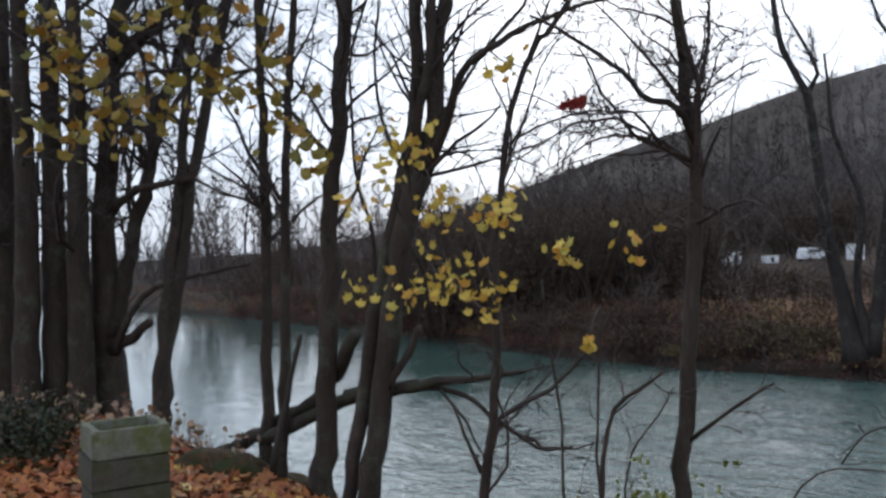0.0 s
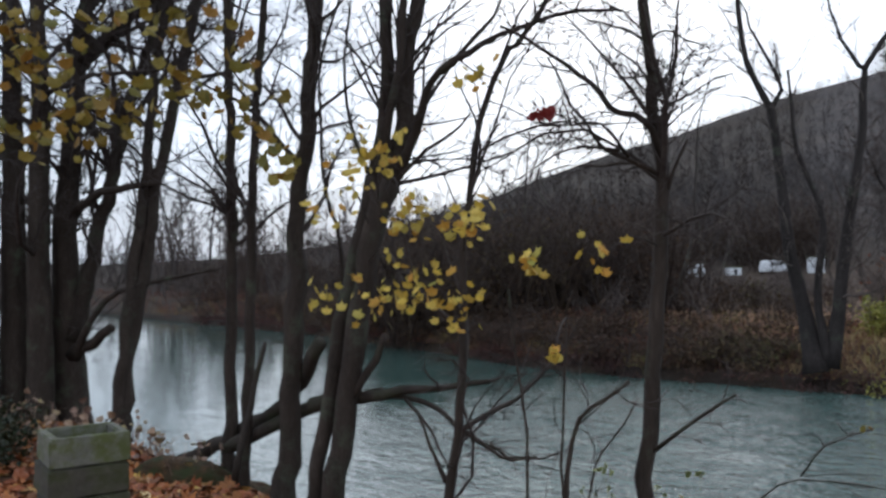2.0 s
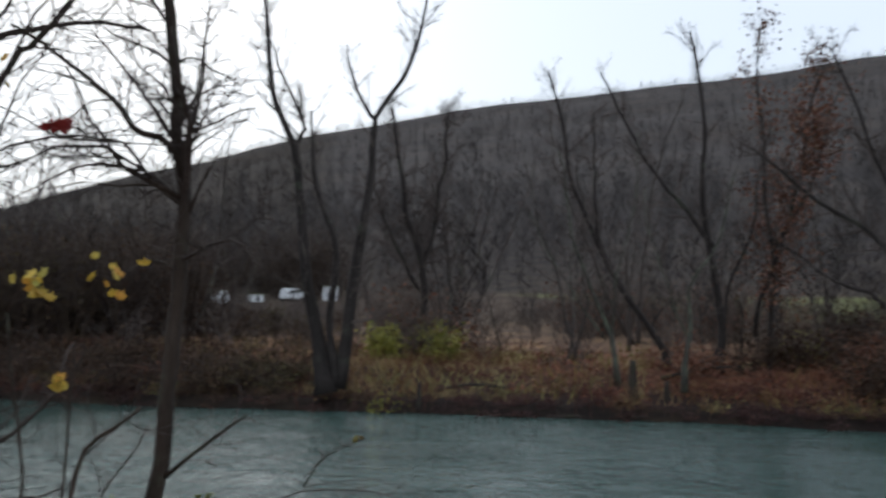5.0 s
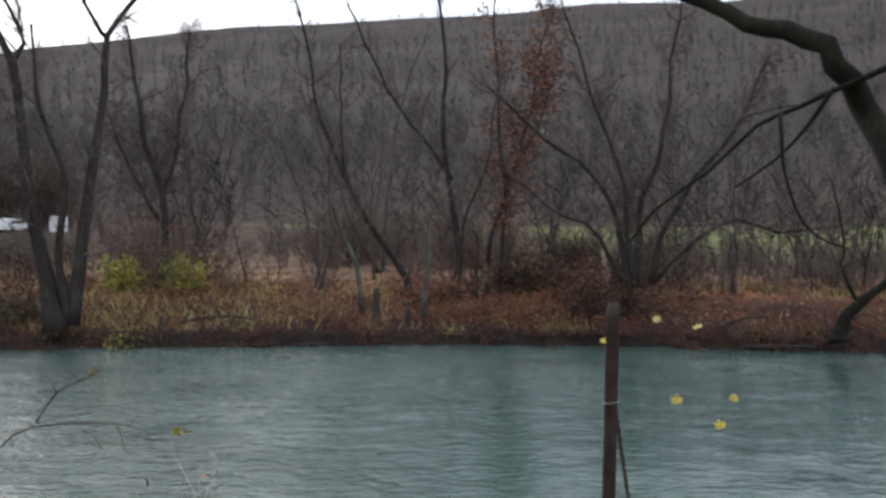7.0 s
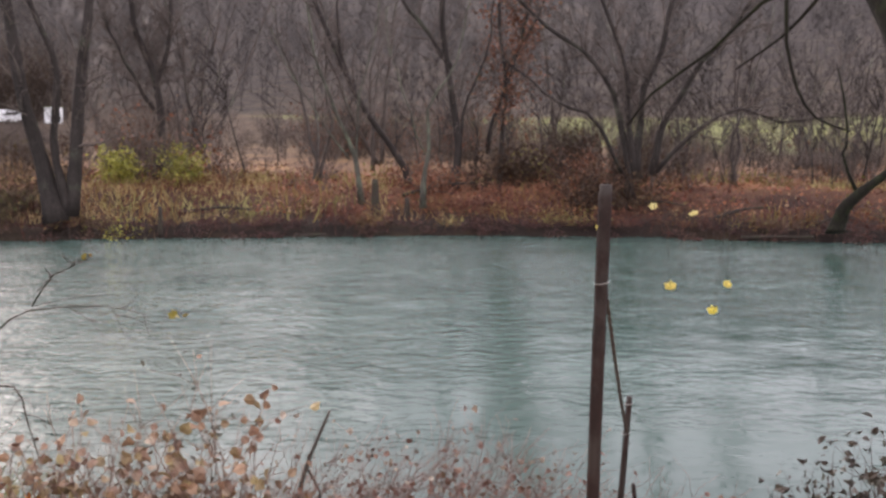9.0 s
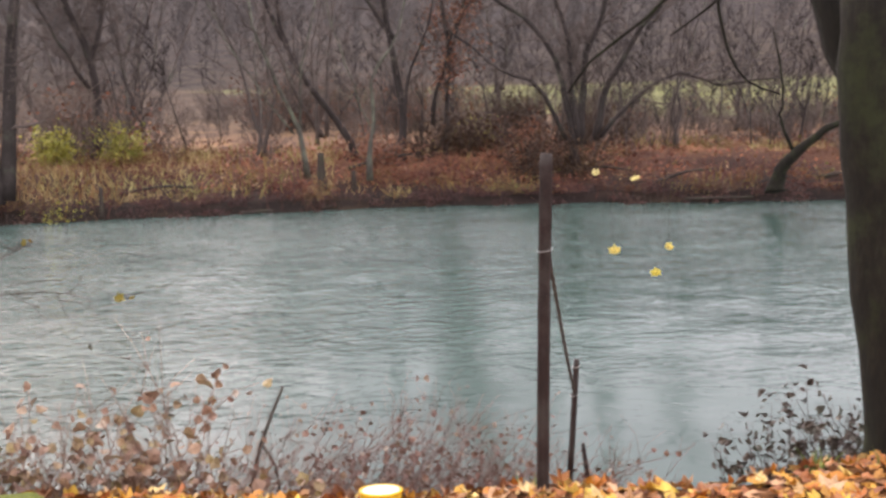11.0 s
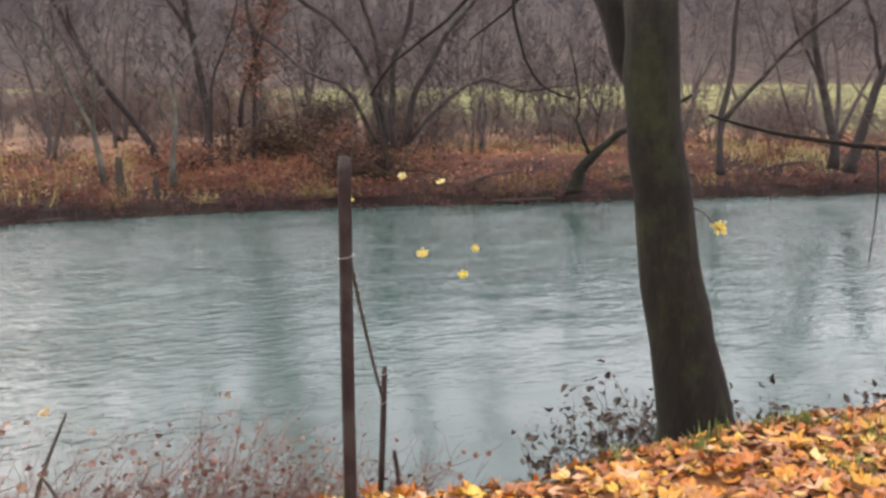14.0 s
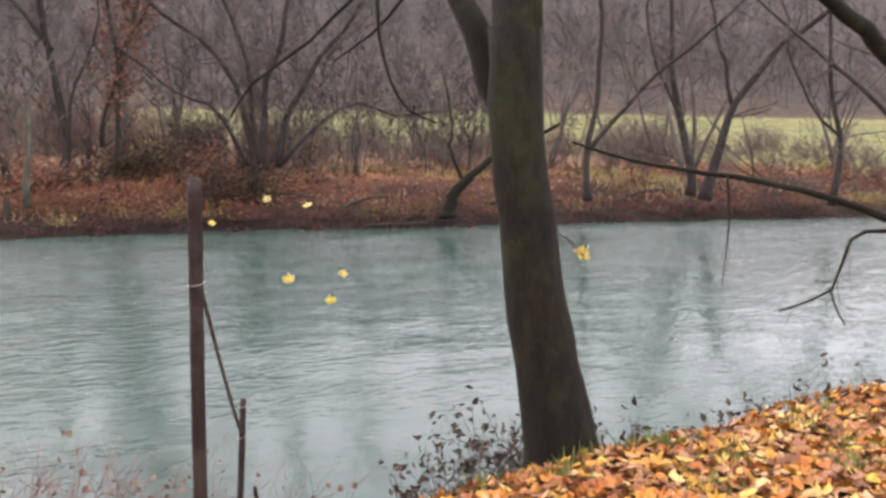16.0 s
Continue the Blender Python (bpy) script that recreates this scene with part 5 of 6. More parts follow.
def hollow_block(bm, lx, ly, h, wall):
    """An open concrete block with one web, built as one body."""
    rim = [(-lx / 2, -ly / 2), (lx / 2, -ly / 2), (lx / 2, ly / 2), (-lx / 2, ly / 2)]
    hole = [(-lx / 2 + wall, -ly / 2 + wall), (lx / 2 - wall, -ly / 2 + wall), (lx / 2 - wall, ly / 2 - wall), (-lx / 2 + wall, ly / 2 - wall)]
    rows = {}
    for z in (0.0, h):
        rows[z] = ([bm.verts.new((x, y, z)) for x, y in rim], [bm.verts.new((x, y, z)) for x, y in hole])
    for i in range(4):
        j = (i + 1) % 4
        o0, i0 = rows[0.0]
        o1, i1 = rows[h]
        bm.faces.new((o0[i], o0[j], o1[j], o1[i]))
        bm.faces.new((i0[j], i0[i], i1[i], i1[j]))
        bm.faces.new((o1[i], o1[j], i1[j], i1[i]))
        bm.faces.new((o0[j], o0[i], i0[i], i0[j]))
    bmesh.ops.bevel(bm, geom=list(bm.edges), offset=0.008, segments=2, affect='EDGES')
    rng = random.Random(4)
    bmesh.ops.subdivide_edges(bm, edges=[e for e in bm.edges if e.calc_length() > 0.1], cuts=3, use_grid_fill=True)
    for v in bm.verts:
        v.co += Vector((rng.uniform(-1, 1), rng.uniform(-1, 1), rng.uniform(-1, 1))) * 0.0025


def block_pier():
    x, y = -2.02, 5.25
    g0 = ground_at(x, y) - 0.05
    top = 3.05
    pier = thing("block_pier", (x, y, g0), "stack of mossy grey concrete blocks among fallen leaves", "block stack")
    count = 4
    h = (top - g0) / count
    for k in range(count):
        bm = bmesh.new()
        hollow_block(bm, 0.45, 0.43, h - 0.008, 0.055)
        ob = part("block", bm, CONCRETE if k == count - 1 else CONCRETE_DIRTY, pier, "" if k == count - 1 else "soil-stained dark concrete block")
        ob.matrix_basis = pose(x + 0.008 * (k % 2), y - 0.006 * (k % 3), g0 + k * h, 0, 0, 33 + (1.5, -1.0, 0.8, -0.6)[k])
    return pier


block_pier()


# ---- posts at the water's edge ----
def rod(name, label, a, b, r0, r1, seed, category="post"):
    rng = np.random.default_rng(seed)
    ob = thing(name, a, label, category)
    pts = curve_points([np.array(a), (np.array(a) + np.array(b)) / 2 + rng.normal(size=3) * 0.006, np.array(b)], 0.05)
    radii = np.linspace(r0, r1, len(pts)) * (1 + rng.normal(size=len(pts)) * 0.02)
    radii[-1] *= 0.86
    g = Geo()
    g.tube(pts, radii, 12)
    part("shaft", g, RUST, ob)
    return ob


def ring(centre, radius, thick, tilt=0.0, turns=28):
    g = Geo()
    c = np.array(centre)
    pts = [c + np.array([math.cos(a) * radius, math.sin(a) * radius, tilt * math.cos(a + 0.7)]) for a in np.linspace(0, 2 * math.pi, turns)]
    g.tube(pts, [thick] * turns, 6)
    return g


post = rod("mooring_post", "tall rusty brown steel post on the bank edge", (2.935, 1.318, 2.05), (2.94, 1.31, 3.71), 0.028, 0.0275, 1)
part("wire_band", ring((2.938, 1.313, 3.31), 0.0295, 0.0022, 0.006), WIRE, post, "pale wire wound round the post")
part("bolt", ring((2.938, 1.314, 3.12), 0.0285, 0.0025, 0.002), RUST, post)
stake = rod("stake", "thin dark wooden stake leaning over the water", (3.90, 1.72, 1.5), (3.93, 1.68, 2.49), 0.020, 0.016, 2, "stake")
part("wire_band", ring((3.929, 1.683, 2.45), 0.019, 0.0035, 0.004), WIRE, stake, "pale wire at the top of the stake")
part("wire_band", ring((3.922, 1.69, 2.285), 0.020, 0.003, 0.004), WIRE, stake)
rod("stake", "short dark wooden stake in the bank", (4.33, 1.80, 1.2), (4.31, 1.83, 1.82), 0.019, 0.013, 3, "stake")


def slack_rope(a, b, sag, label):
    ob = thing("rope", a, label, "rope")
    a, b = np.array(a), np.array(b)
    n = 90
    for strand in range(2):
        g = Geo()
        pts = []
        for k in range(n):
            u = k / (n - 1)
            p = a + (b - a) * u + np.array([0, 0, -sag * 4 * u * (1 - u)])
            w = u * 70 + strand * math.pi
            pts.append(p + np.array([math.cos(w), math.sin(w), 0]) * 0.0045)
        g.tube(pts, [0.0058] * n, 6)
        part("strand", g, ROPE, ob)


slack_rope((2.965, 1.31, 3.29), (3.922, 1.685, 2.29), 0.03, "twisted dark rope tied from post to stake")


# ---- yellow tub in the leaves ----
def lathe(profile, seg=28):
    g = Geo()
    verts, faces = [], []
    for r, z in profile:
        for k in range(seg):
            a = 2 * math.pi * k / seg
            verts.append((r * math.cos(a), r * math.sin(a), z))
    for i in range(len(profile) - 1):
        for k in range(seg):
            j = (k + 1) % seg
            faces.append((i * seg + k, i * seg + j, (i + 1) * seg + j, (i + 1) * seg + k))
    g.add(verts, faces)
    return g


def yellow_tub():
    x, y = 2.31, 1.72
    z = ground_at(x, y) + 0.06
    tub = thing("plastic_tub", (x, y, z), "round yellow plastic tub with pale lid in leaves", "tub")
    m = Matrix.Translation((x, y, z)) @ Matrix.Rotation(radians(12), 4, Vector((-1.72, 2.31, 0))) @ pose(0, 0, 0, 0, 0, 20)
    body = part("body", lathe([(0.0, 0.0), (0.07, 0.0), (0.074, 0.006), (0.084, 0.07), (0.086, 0.095), (0.09, 0.097), (0.09, 0.106), (0.083, 0.106), (0.08, 0.09)]), TUB_YELLOW, tub)
    body.matrix_basis = m
    lid = part("lid", lathe([(0.0, 0.098), (0.06, 0.099), (0.068, 0.104), (0.078, 0.104), (0.082, 0.098), (0.082, 0.09)]), TUB_PALE, tub, "pale inner lid")
    lid.matrix_basis = m


yellow_tub()


# ---- rocks, bushes, weeds and grass on the near bank ----
def rock(name, label, place, size, material, seed):
    bm = bmesh.new()
    bmesh.ops.create_icosphere(bm, subdivisions=4, radius=1.0)
    for v in bm.verts:
        d = 1 + 0.25 * noise.noise(v.co * 1.3 + Vector((seed, 0, 0))) + 0.08 * noise.noise(v.co * 4 + Vector((0, seed, 0)))
        v.co = Vector((v.co.x * size[0], v.co.y * size[1], v.co.z * size[2])) * d
    ob = part(name, bm, material)
    for p in ob.data.polygons:
        p.use_smooth = True
    ob.matrix_basis = Matrix.Translation(place)
    return tagged(ob, label, "rock")


rock("mossy_rock", "yellow-green mossy stone in the leaf litter", (1.42, 3.02, ground_at(1.42, 3.02) + 0.05), (0.15, 0.12, 0.09), MOSS, 2)


def weed_clump(name, label, place, count, tall, lean, leaf_mat, stem_mat, leaves, leaf_size, seed, wide=0.12, category="weeds", branchy=2, thick=0.004, stray=0.28):
    rng = np.random.default_rng(seed)
    ob = thing(name, place, label, category, group="bank weeds")
    stems, tops = Geo(), []
    for _ in range(count):
        a = rng.uniform(0, 6.28)
        p = np.array(place) + np.array([math.cos(a), math.sin(a), 0]) * wide * rng.random() ** 0.5
        p[2] = ground_at(p[0], p[1]) - 0.03
        h = tall * rng.uniform(0.5, 1.1)
        way = np.array([lean[0], lean[1], 1.0]) + rng.normal(size=3) * stray
        way /= np.linalg.norm(way)
        bits = [p]
        for _ in range(6):
            way = way + rng.normal(size=3) * stray * 0.46 + np.array([lean[0], lean[1], -0.05]) * 0.25
            way /= np.linalg.norm(way)
            bits.append(bits[-1] + way * h / 6)
        stems.tube(bits, np.linspace(thick, thick * 0.35, 7), 4)
        for _ in range(branchy):
            k = int(rng.integers(2, 6))
            w2 = way + rng.normal(size=3) * 0.8
            w2 /= np.linalg.norm(w2)
            e = bits[k] + w2 * h * rng.uniform(0.15, 0.4)
            m = (bits[k] + e) / 2 + rng.normal(size=3) * 0.02
            stems.tube([bits[k], m, e], [thick * 0.5, thick * 0.4, thick * 0.25], 3)
            tops += [m, e]
        tops += bits[2:]
    tagged(part("stalk_clump", stems, stem_mat, ob), kind="stuff")
    if leaves:
        g = Geo()
        pick = np.array(tops)[rng.integers(0, len(tops), leaves)] + rng.normal(size=(leaves, 3)) * 0.02
        w = 0.55 if leaf_mat is LEAF_DARK else 1.0
        curl = [(0, 0, 0), (0.4 * w, 0.25, 0.14), (0.46 * w, 0.62, 0.1), (0, 1, -0.22), (-0.46 * w, 0.62, 0.1), (-0.4 * w, 0.25, 0.14), (0, 0.5, 0.0)]
        scatter(g, pick, leaf_size * rng.uniform(0.5, 1.3, leaves), rng, curl, ((0, 1, 6), (1, 2, 6), (2, 3, 6), (3, 4, 6), (4, 5, 6), (5, 0, 6)))
        tagged(part("foliage", g, leaf_mat, ob, flat=True), kind="stuff")
    return ob


for k, (s, n, count, tall, leaves) in enumerate([(-1.55, 3.52, 22, 0.55, 70), (-1.2, 3.55, 28, 0.6, 90), (-0.9, 3.55, 34, 0.78, 150), (-0.68, 3.6, 22, 0.62, 60), (-1.8, 3.5, 18, 0.52, 50),
                                                (-0.25, 3.5, 18, 0.42, 50), (-2.2, 3.6, 18, 0.54, 50), (-2.9, 3.8, 16, 0.55, 50), (-1.35, 3.75, 22, 0.8, 50)]):
    p = bank(s, n)
    weed_clump("dry_weed", "dry brown weeds with curled tan leaves at the bank edge", (p.x, p.y, ground_at(p.x, p.y)), count, tall, (0.05, 0.05), LEAF_WEED, WEED_STEM, leaves, 0.058, 50 + k, 0.2)
tall = bank(-0.82, 3.6)
weed_clump("tall_weed", "tall thin dead weed stalk with seed tufts", (tall.x, tall.y, ground_at(tall.x, tall.y)), 3, 1.15, (0.02, 0.02), LEAF_DARK, WEED_STEM, 34, 0.04, 71, 0.05, branchy=6)
tall = bank(-1.33, 3.55)
weed_clump("tall_weed", "thin dead weed stalk beside dry leaves", (tall.x, tall.y, ground_at(tall.x, tall.y)), 2, 0.8, (0.0, 0.03), LEAF_DARK, WEED_STEM, 14, 0.035, 72, 0.04, branchy=4)
for k, (s, n, count, tall, leaves) in enumerate([(-0.75, 4.1, 46, 0.9, 140), (-0.4, 4.25, 56, 1.0, 190), (-0.05, 4.2, 58, 1.0, 210), (0.25, 4.35, 56, 1.0, 190), (0.6, 4.4, 50, 0.95, 160), (0.1, 4.75, 44, 1.1, 150), (0.95, 4.4, 44, 0.9, 120),
                                                (-1.2, 4.3, 40, 0.9, 110), (1.3, 4.5, 36, 0.85, 100), (-1.7, 4.2, 30, 0.85, 80), (-0.6, 4.7, 40, 1.1, 130), (0.75, 4.8, 36, 1.0, 110)]):
    p = bank(s, n)
    weed_clump("bramble_bush", "reddish bramble canes arching over the steep bank", (p.x, p.y, ground_at(p.x, p.y)), count, tall, (0.3, -0.2), LEAF_BRAMBLE, BRAMBLE_NEAR, leaves, 0.036, 80 + k, 0.36, "bramble", branchy=6, thick=0.0029)
for k, (s, n, count, tall, leaves) in enumerate([(2.75, 4.2, 22, 1.0, 170), (3.0, 4.4, 20, 1.0, 150), (3.7, 4.7, 16, 0.75, 110), (4.4, 4.8, 14, 0.7, 90), (2.6, 4.6, 14, 0.9, 90), (3.3, 4.9, 16, 1.0, 120), (5.2, 5.0, 14, 0.7, 80), (4.8, 4.35, 14, 0.6, 80), (5.9, 4.6, 16, 0.7, 90), (6.8, 4.7, 14, 0.6, 70), (3.7, 4.15, 14, 0.6, 70)]):
    p = bank(s, n)
    weed_clump("withered_shrub", "withered shrub with drooping dark leaves above the water", (p.x, p.y, ground_at(p.x, p.y)), count, tall * 0.8, (0.3, 0.2), LEAF_DARK, TWIG, int(leaves * 1.5), 0.062, 190 + k, 0.3, "shrub", branchy=4)
foot = Vector((1.39, 4.96, 0))
weed_clump("green_shrub", "yellow-green leafy shrub round the crooked tree foot", (foot.x, foot.y, ground_at(foot.x, foot.y)), 70, 1.15, (0, 0), GREEN_LEAF, GREEN_LEAF, 3600, 0.038, 140, 0.34, "shrub", branchy=5, thick=0.003, stray=0.12)
for k, (s, n) in enumerate([(-8.6, 3.2), (-9.6, 2.9), (-8.0, 2.6), (-10.4, 2.6), (-6.9, 3.3), (-7.6, 3.4), (-11.2, 2.9)]):
    p = bank(s, n)
    weed_clump("dry_weed", "low brown weeds between the tree trunks", (p.x, p.y, ground_at(p.x, p.y)), 16, 0.5, (0, 0), LEAF_WEED, WEED_STEM, 40, 0.07, 110 + k, 0.35)

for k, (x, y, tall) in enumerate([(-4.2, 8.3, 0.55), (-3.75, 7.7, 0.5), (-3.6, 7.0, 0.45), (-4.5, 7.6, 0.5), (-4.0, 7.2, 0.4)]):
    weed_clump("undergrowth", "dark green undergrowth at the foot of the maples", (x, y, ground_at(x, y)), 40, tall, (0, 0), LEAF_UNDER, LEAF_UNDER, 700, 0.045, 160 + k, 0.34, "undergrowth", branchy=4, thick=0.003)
rock("mossy_mound", "mossy earth mound round the fallen tree's root", (-2.0, 7.35, ground_at(-2.0, 7.35) - 0.05), (0.5, 0.32, 0.24), EARTH, 6)
rock("mossy_mound", "low leaf-strewn earth mound on the bank edge", (-1.45, 7.75, ground_at(-1.45, 7.75) + 0.05), (0.42, 0.28, 0.36), EARTH, 9)

stick = thing("dead_stick", (2.78, 3.13, 1.7), "dark dead stick slanting from the bank", "stick")
g = Geo()
g.tube(curve_points([(2.75, 3.12, 1.62), (2.9, 3.15, 1.98), (3.15, 3.21, 2.26)], 0.06), np.linspace(0.016, 0.008, len(curve_points([(2.75, 3.12, 1.62), (2.9, 3.15, 1.98), (3.15, 3.21, 2.26)], 0.06))), 7)
part("stick", g, DEADWOOD, stick)
g = Geo()
g.tube([(2.92, 3.155, 2.0), (2.98, 3.12, 1.85), (3.0, 3.1, 1.6)], [0.008, 0.007, 0.005], 6)
part("twig", g, DEADWOOD, stick)


def blades(places, tall, rng):
    g = Geo()
    for p in places:
        a = rng.uniform(0, 6.28)
        h = tall * rng.uniform(0.5, 1.2)
        side = np.array([math.cos(a), math.sin(a), 0]) * 0.006
        bend = np.array([rng.normal(), rng.normal(), 0]) * 0.3 * h
        p = np.asarray(p)
        up = np.array([0, 0, h])
        g.add([p - side, p + side, p + side * 0.7 + bend * 0.35 + up * 0.6, p - side * 0.7 + bend * 0.35 + up * 0.6, p + bend + up], [(0, 1, 2, 3), (3, 2, 4)])
    return g


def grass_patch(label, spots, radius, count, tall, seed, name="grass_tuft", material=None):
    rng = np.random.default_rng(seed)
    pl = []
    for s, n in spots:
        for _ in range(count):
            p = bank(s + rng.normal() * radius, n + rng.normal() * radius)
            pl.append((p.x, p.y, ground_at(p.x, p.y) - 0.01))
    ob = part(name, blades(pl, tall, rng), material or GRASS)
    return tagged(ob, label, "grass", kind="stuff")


grass_patch("short green grass tufts at the trunk foot and among leaves", [(3.15, 3.5), (2.9, 3.42), (2.2, 3.3), (3.3, 3.45), (0.75, 3.3), (2.6, 3.2), (3.6, 3.2), (4.2, 2.9), (3.0, 2.6), (4.6, 3.4), (3.35, 3.3), (3.9, 2.6), (4.9, 2.7), (3.4, 2.9), (4.3, 3.3), (5.4, 3.0)], 0.07, 48, 0.11, 5)
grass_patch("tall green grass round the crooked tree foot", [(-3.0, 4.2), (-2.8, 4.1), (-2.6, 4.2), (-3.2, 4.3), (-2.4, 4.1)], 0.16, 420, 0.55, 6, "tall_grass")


# ---- fallen leaves ----
def litter_matrices(rng, count, s0, s1, n0, lift, size):
    out = []
    while len(out) < count:
        s = rng.uniform(s0, s1)
        lip = near_edge(s)
        n = rng.uniform(n0, lip + 0.14)
        if n > lip and rng.random() < (n - lip) / 0.14:
            continue
        p = bank(s, n)
        e = 0.1
        z = height(p.x, p.y)
        gx, gy = (height(p.x + e, p.y) - z) / e, (height(p.x, p.y + e) - z) / e
        slope = Vector((-gx, -gy, 1)).to_track_quat('Z', 'Y').to_matrix().to_4x4()
        sz = size * rng.uniform(0.6, 1.35)
        turn = Euler((rng.normal() * 0.3, rng.normal() * 0.3, rng.uniform(0, 6.28))).to_matrix().to_4x4()
        out.append(Matrix.Translation((p.x, p.y, z + lift * rng.random() + 0.008)) @ slope @ turn @ Matrix.Diagonal((sz, sz, sz, 1)))
    return out


def leaf_litter():
    rng = np.random.default_rng(31)
    shapes = [maple_outline(rng, c) for c in (0.5, -0.45, 0.9, 0.25, -0.8)]
    g, brown = Geo(), Geo()
    for v, f in shapes:
        mats = litter_matrices(rng, 2500, -4.2, 8.5, 1.2, 0.035, 0.08)
        g.bulk(v, f, [np.array(m) for m in mats])
        g.bulk(v, f, [np.array(m) for m in litter_matrices(rng, 700, -7.0, 9.0, -4.5, 0.03, 0.11)])
        brown.bulk(v, f, [np.array(m) for m in litter_matrices(rng, 1300, -13.0, -2.8, 0.4, 0.035, 0.12)])
    litter = part("leaf_litter", g, LEAF_LITTER_STUFF, flat=True)
    tagged(litter, "thick carpet of orange and yellow maple leaves", "fallen leaves", kind="stuff")
    tagged(part("brown_leaf_litter", brown, LITTER_BROWN, flat=True), "red-brown fallen leaves under the trees", "fallen leaves", kind="stuff")
    meshes = leaf_meshes("fallen_leaf", LEAF_LITTER, 6, 12, 0.7)
    for k, m in enumerate(litter_matrices(rng, 290, -1.6, 6.5, 2.2, 0.02, 0.088)):
        ob = new("fallen_leaf", meshes[k % 6])
        ob.parent = litter
        ob.matrix_basis = Matrix.Translation((0, 0, 0.018)) @ m


leaf_litter()


# ---- far bank: stumps, bushes, logs ----
def stump(place, tall, r, seed, lean=(0, 0)):
    rng = np.random.default_rng(seed)
    x, y = place
    z = ground_at(x, y) - 0.1
    ob = thing("tree_stump", (x, y, z), "broken dark tree stump on the far bank", "stump")
    g = Geo()
    pts = curve_points([(x, y, z), (x + lean[0] * 0.5, y + lean[1] * 0.5, z + tall * 0.5), (x + lean[0], y + lean[1], z + tall)], 0.15)
    g.tube(pts, np.linspace(r * 1.3, r * 0.75, len(pts)) * (1 + rng.normal(size=len(pts)) * 0.06), 8)
    part("stump", g, DEADWOOD, ob)


stump((20.85, 20.4), 1.45, 0.14, 1)
stump((14.9, 24.3), 1.0, 0.07, 2, (0.1, 0.1))
stump((21.6, 19.6), 0.8, 0.1, 3)


def bush(label, place, radius, tall, seed, leaves=1500, size=0.07, mat=None, name="bush"):
    rng = np.random.default_rng(seed)
    x, y = place
    z = ground_at(x, y)
    ob = thing(name, (x, y, z), label, "bush", group="bushes on the far bank")
    st, tops = Geo(), []
    for _ in range(26):
        way = np.array([rng.normal() * 0.5, rng.normal() * 0.5, 1.0])
        way /= np.linalg.norm(way)
        bits = [np.array([x + rng.normal() * 0.15, y + rng.normal() * 0.15, z - 0.05])]
        h = tall * rng.uniform(0.6, 1.1)
        for _ in range(5):
            way = way + rng.normal(size=3) * 0.22 + np.array([way[0], way[1], 0]) * 0.15
            way /= np.linalg.norm(way)
            bits.append(bits[-1] + way * h / 5 * np.array([radius / tall * 1.6, radius / tall * 1.6, 1]))
        st.tube(bits, np.linspace(0.02, 0.007, 6), 4)
        tops += bits[1:] + [bits[3] + rng.normal(size=3) * 0.2, bits[4] + rng.normal(size=3) * 0.25]
    tagged(part("stalk_clump", st, TWIG_FAR, ob), kind="stuff")
    g = Geo()
    pick = np.array(tops)[rng.integers(0, len(tops), leaves)] + rng.normal(size=(leaves, 3)) * 0.16
    scatter(g, pick, size * rng.uniform(0.6, 1.4, leaves), rng)
    tagged(part("foliage", g, mat or LEAF_BUSH, ob, flat=True), kind="stuff")


bush("yellow-green leafy bush among brown brambles", (16.9, 30.2), 0.6, 1.5, 1, 2000, 0.1)
bush("bright yellow-green bush on the far bank", (18.6, 28.5), 0.7, 1.6, 2, 2400, 0.1)
bush("small yellowing bush under bare trees", (29.4, 19.8), 1.2, 1.4, 3, 700)
bush("low yellow-green bush near the waterline", (13.9, 25.2), 0.6, 0.5, 4, 260)
bush("dark brown leafless bush beside the thicket", (28.6, 16.9), 1.4, 1.6, 5, 1500, 0.08, LEAF_RUST)
bush("russet bush at the foot of the trees", (24.2, 20.9), 1.5, 1.5, 6, 1500, 0.09, LEAF_RUST)
bush("dense purple-brown bush behind the waterline", (26.6, 15.6), 1.3, 1.9, 8, 1700, 0.09, LEAF_THICKET)
bush("dark brown bush among the red brambles", (27.6, 14.2), 1.2, 1.7, 9, 1400, 0.09, LEAF_THICKET)


def log(label, a, b, r, seed, mat, arch=0.15):
    rng = np.random.default_rng(seed)
    ob = thing("fallen_log", a, label, "log")
    pts = curve_points([a, tuple((np.array(a) + np.array(b)) / 2 + np.array([0.1, 0.05, arch])), b], 0.25)
    g = Geo()
    g.tube(pts, np.linspace(r, r * 0.6, len(pts)) * (1 + rng.normal(size=len(pts)) * 0.06), 8)
    part("log", g, mat, ob)


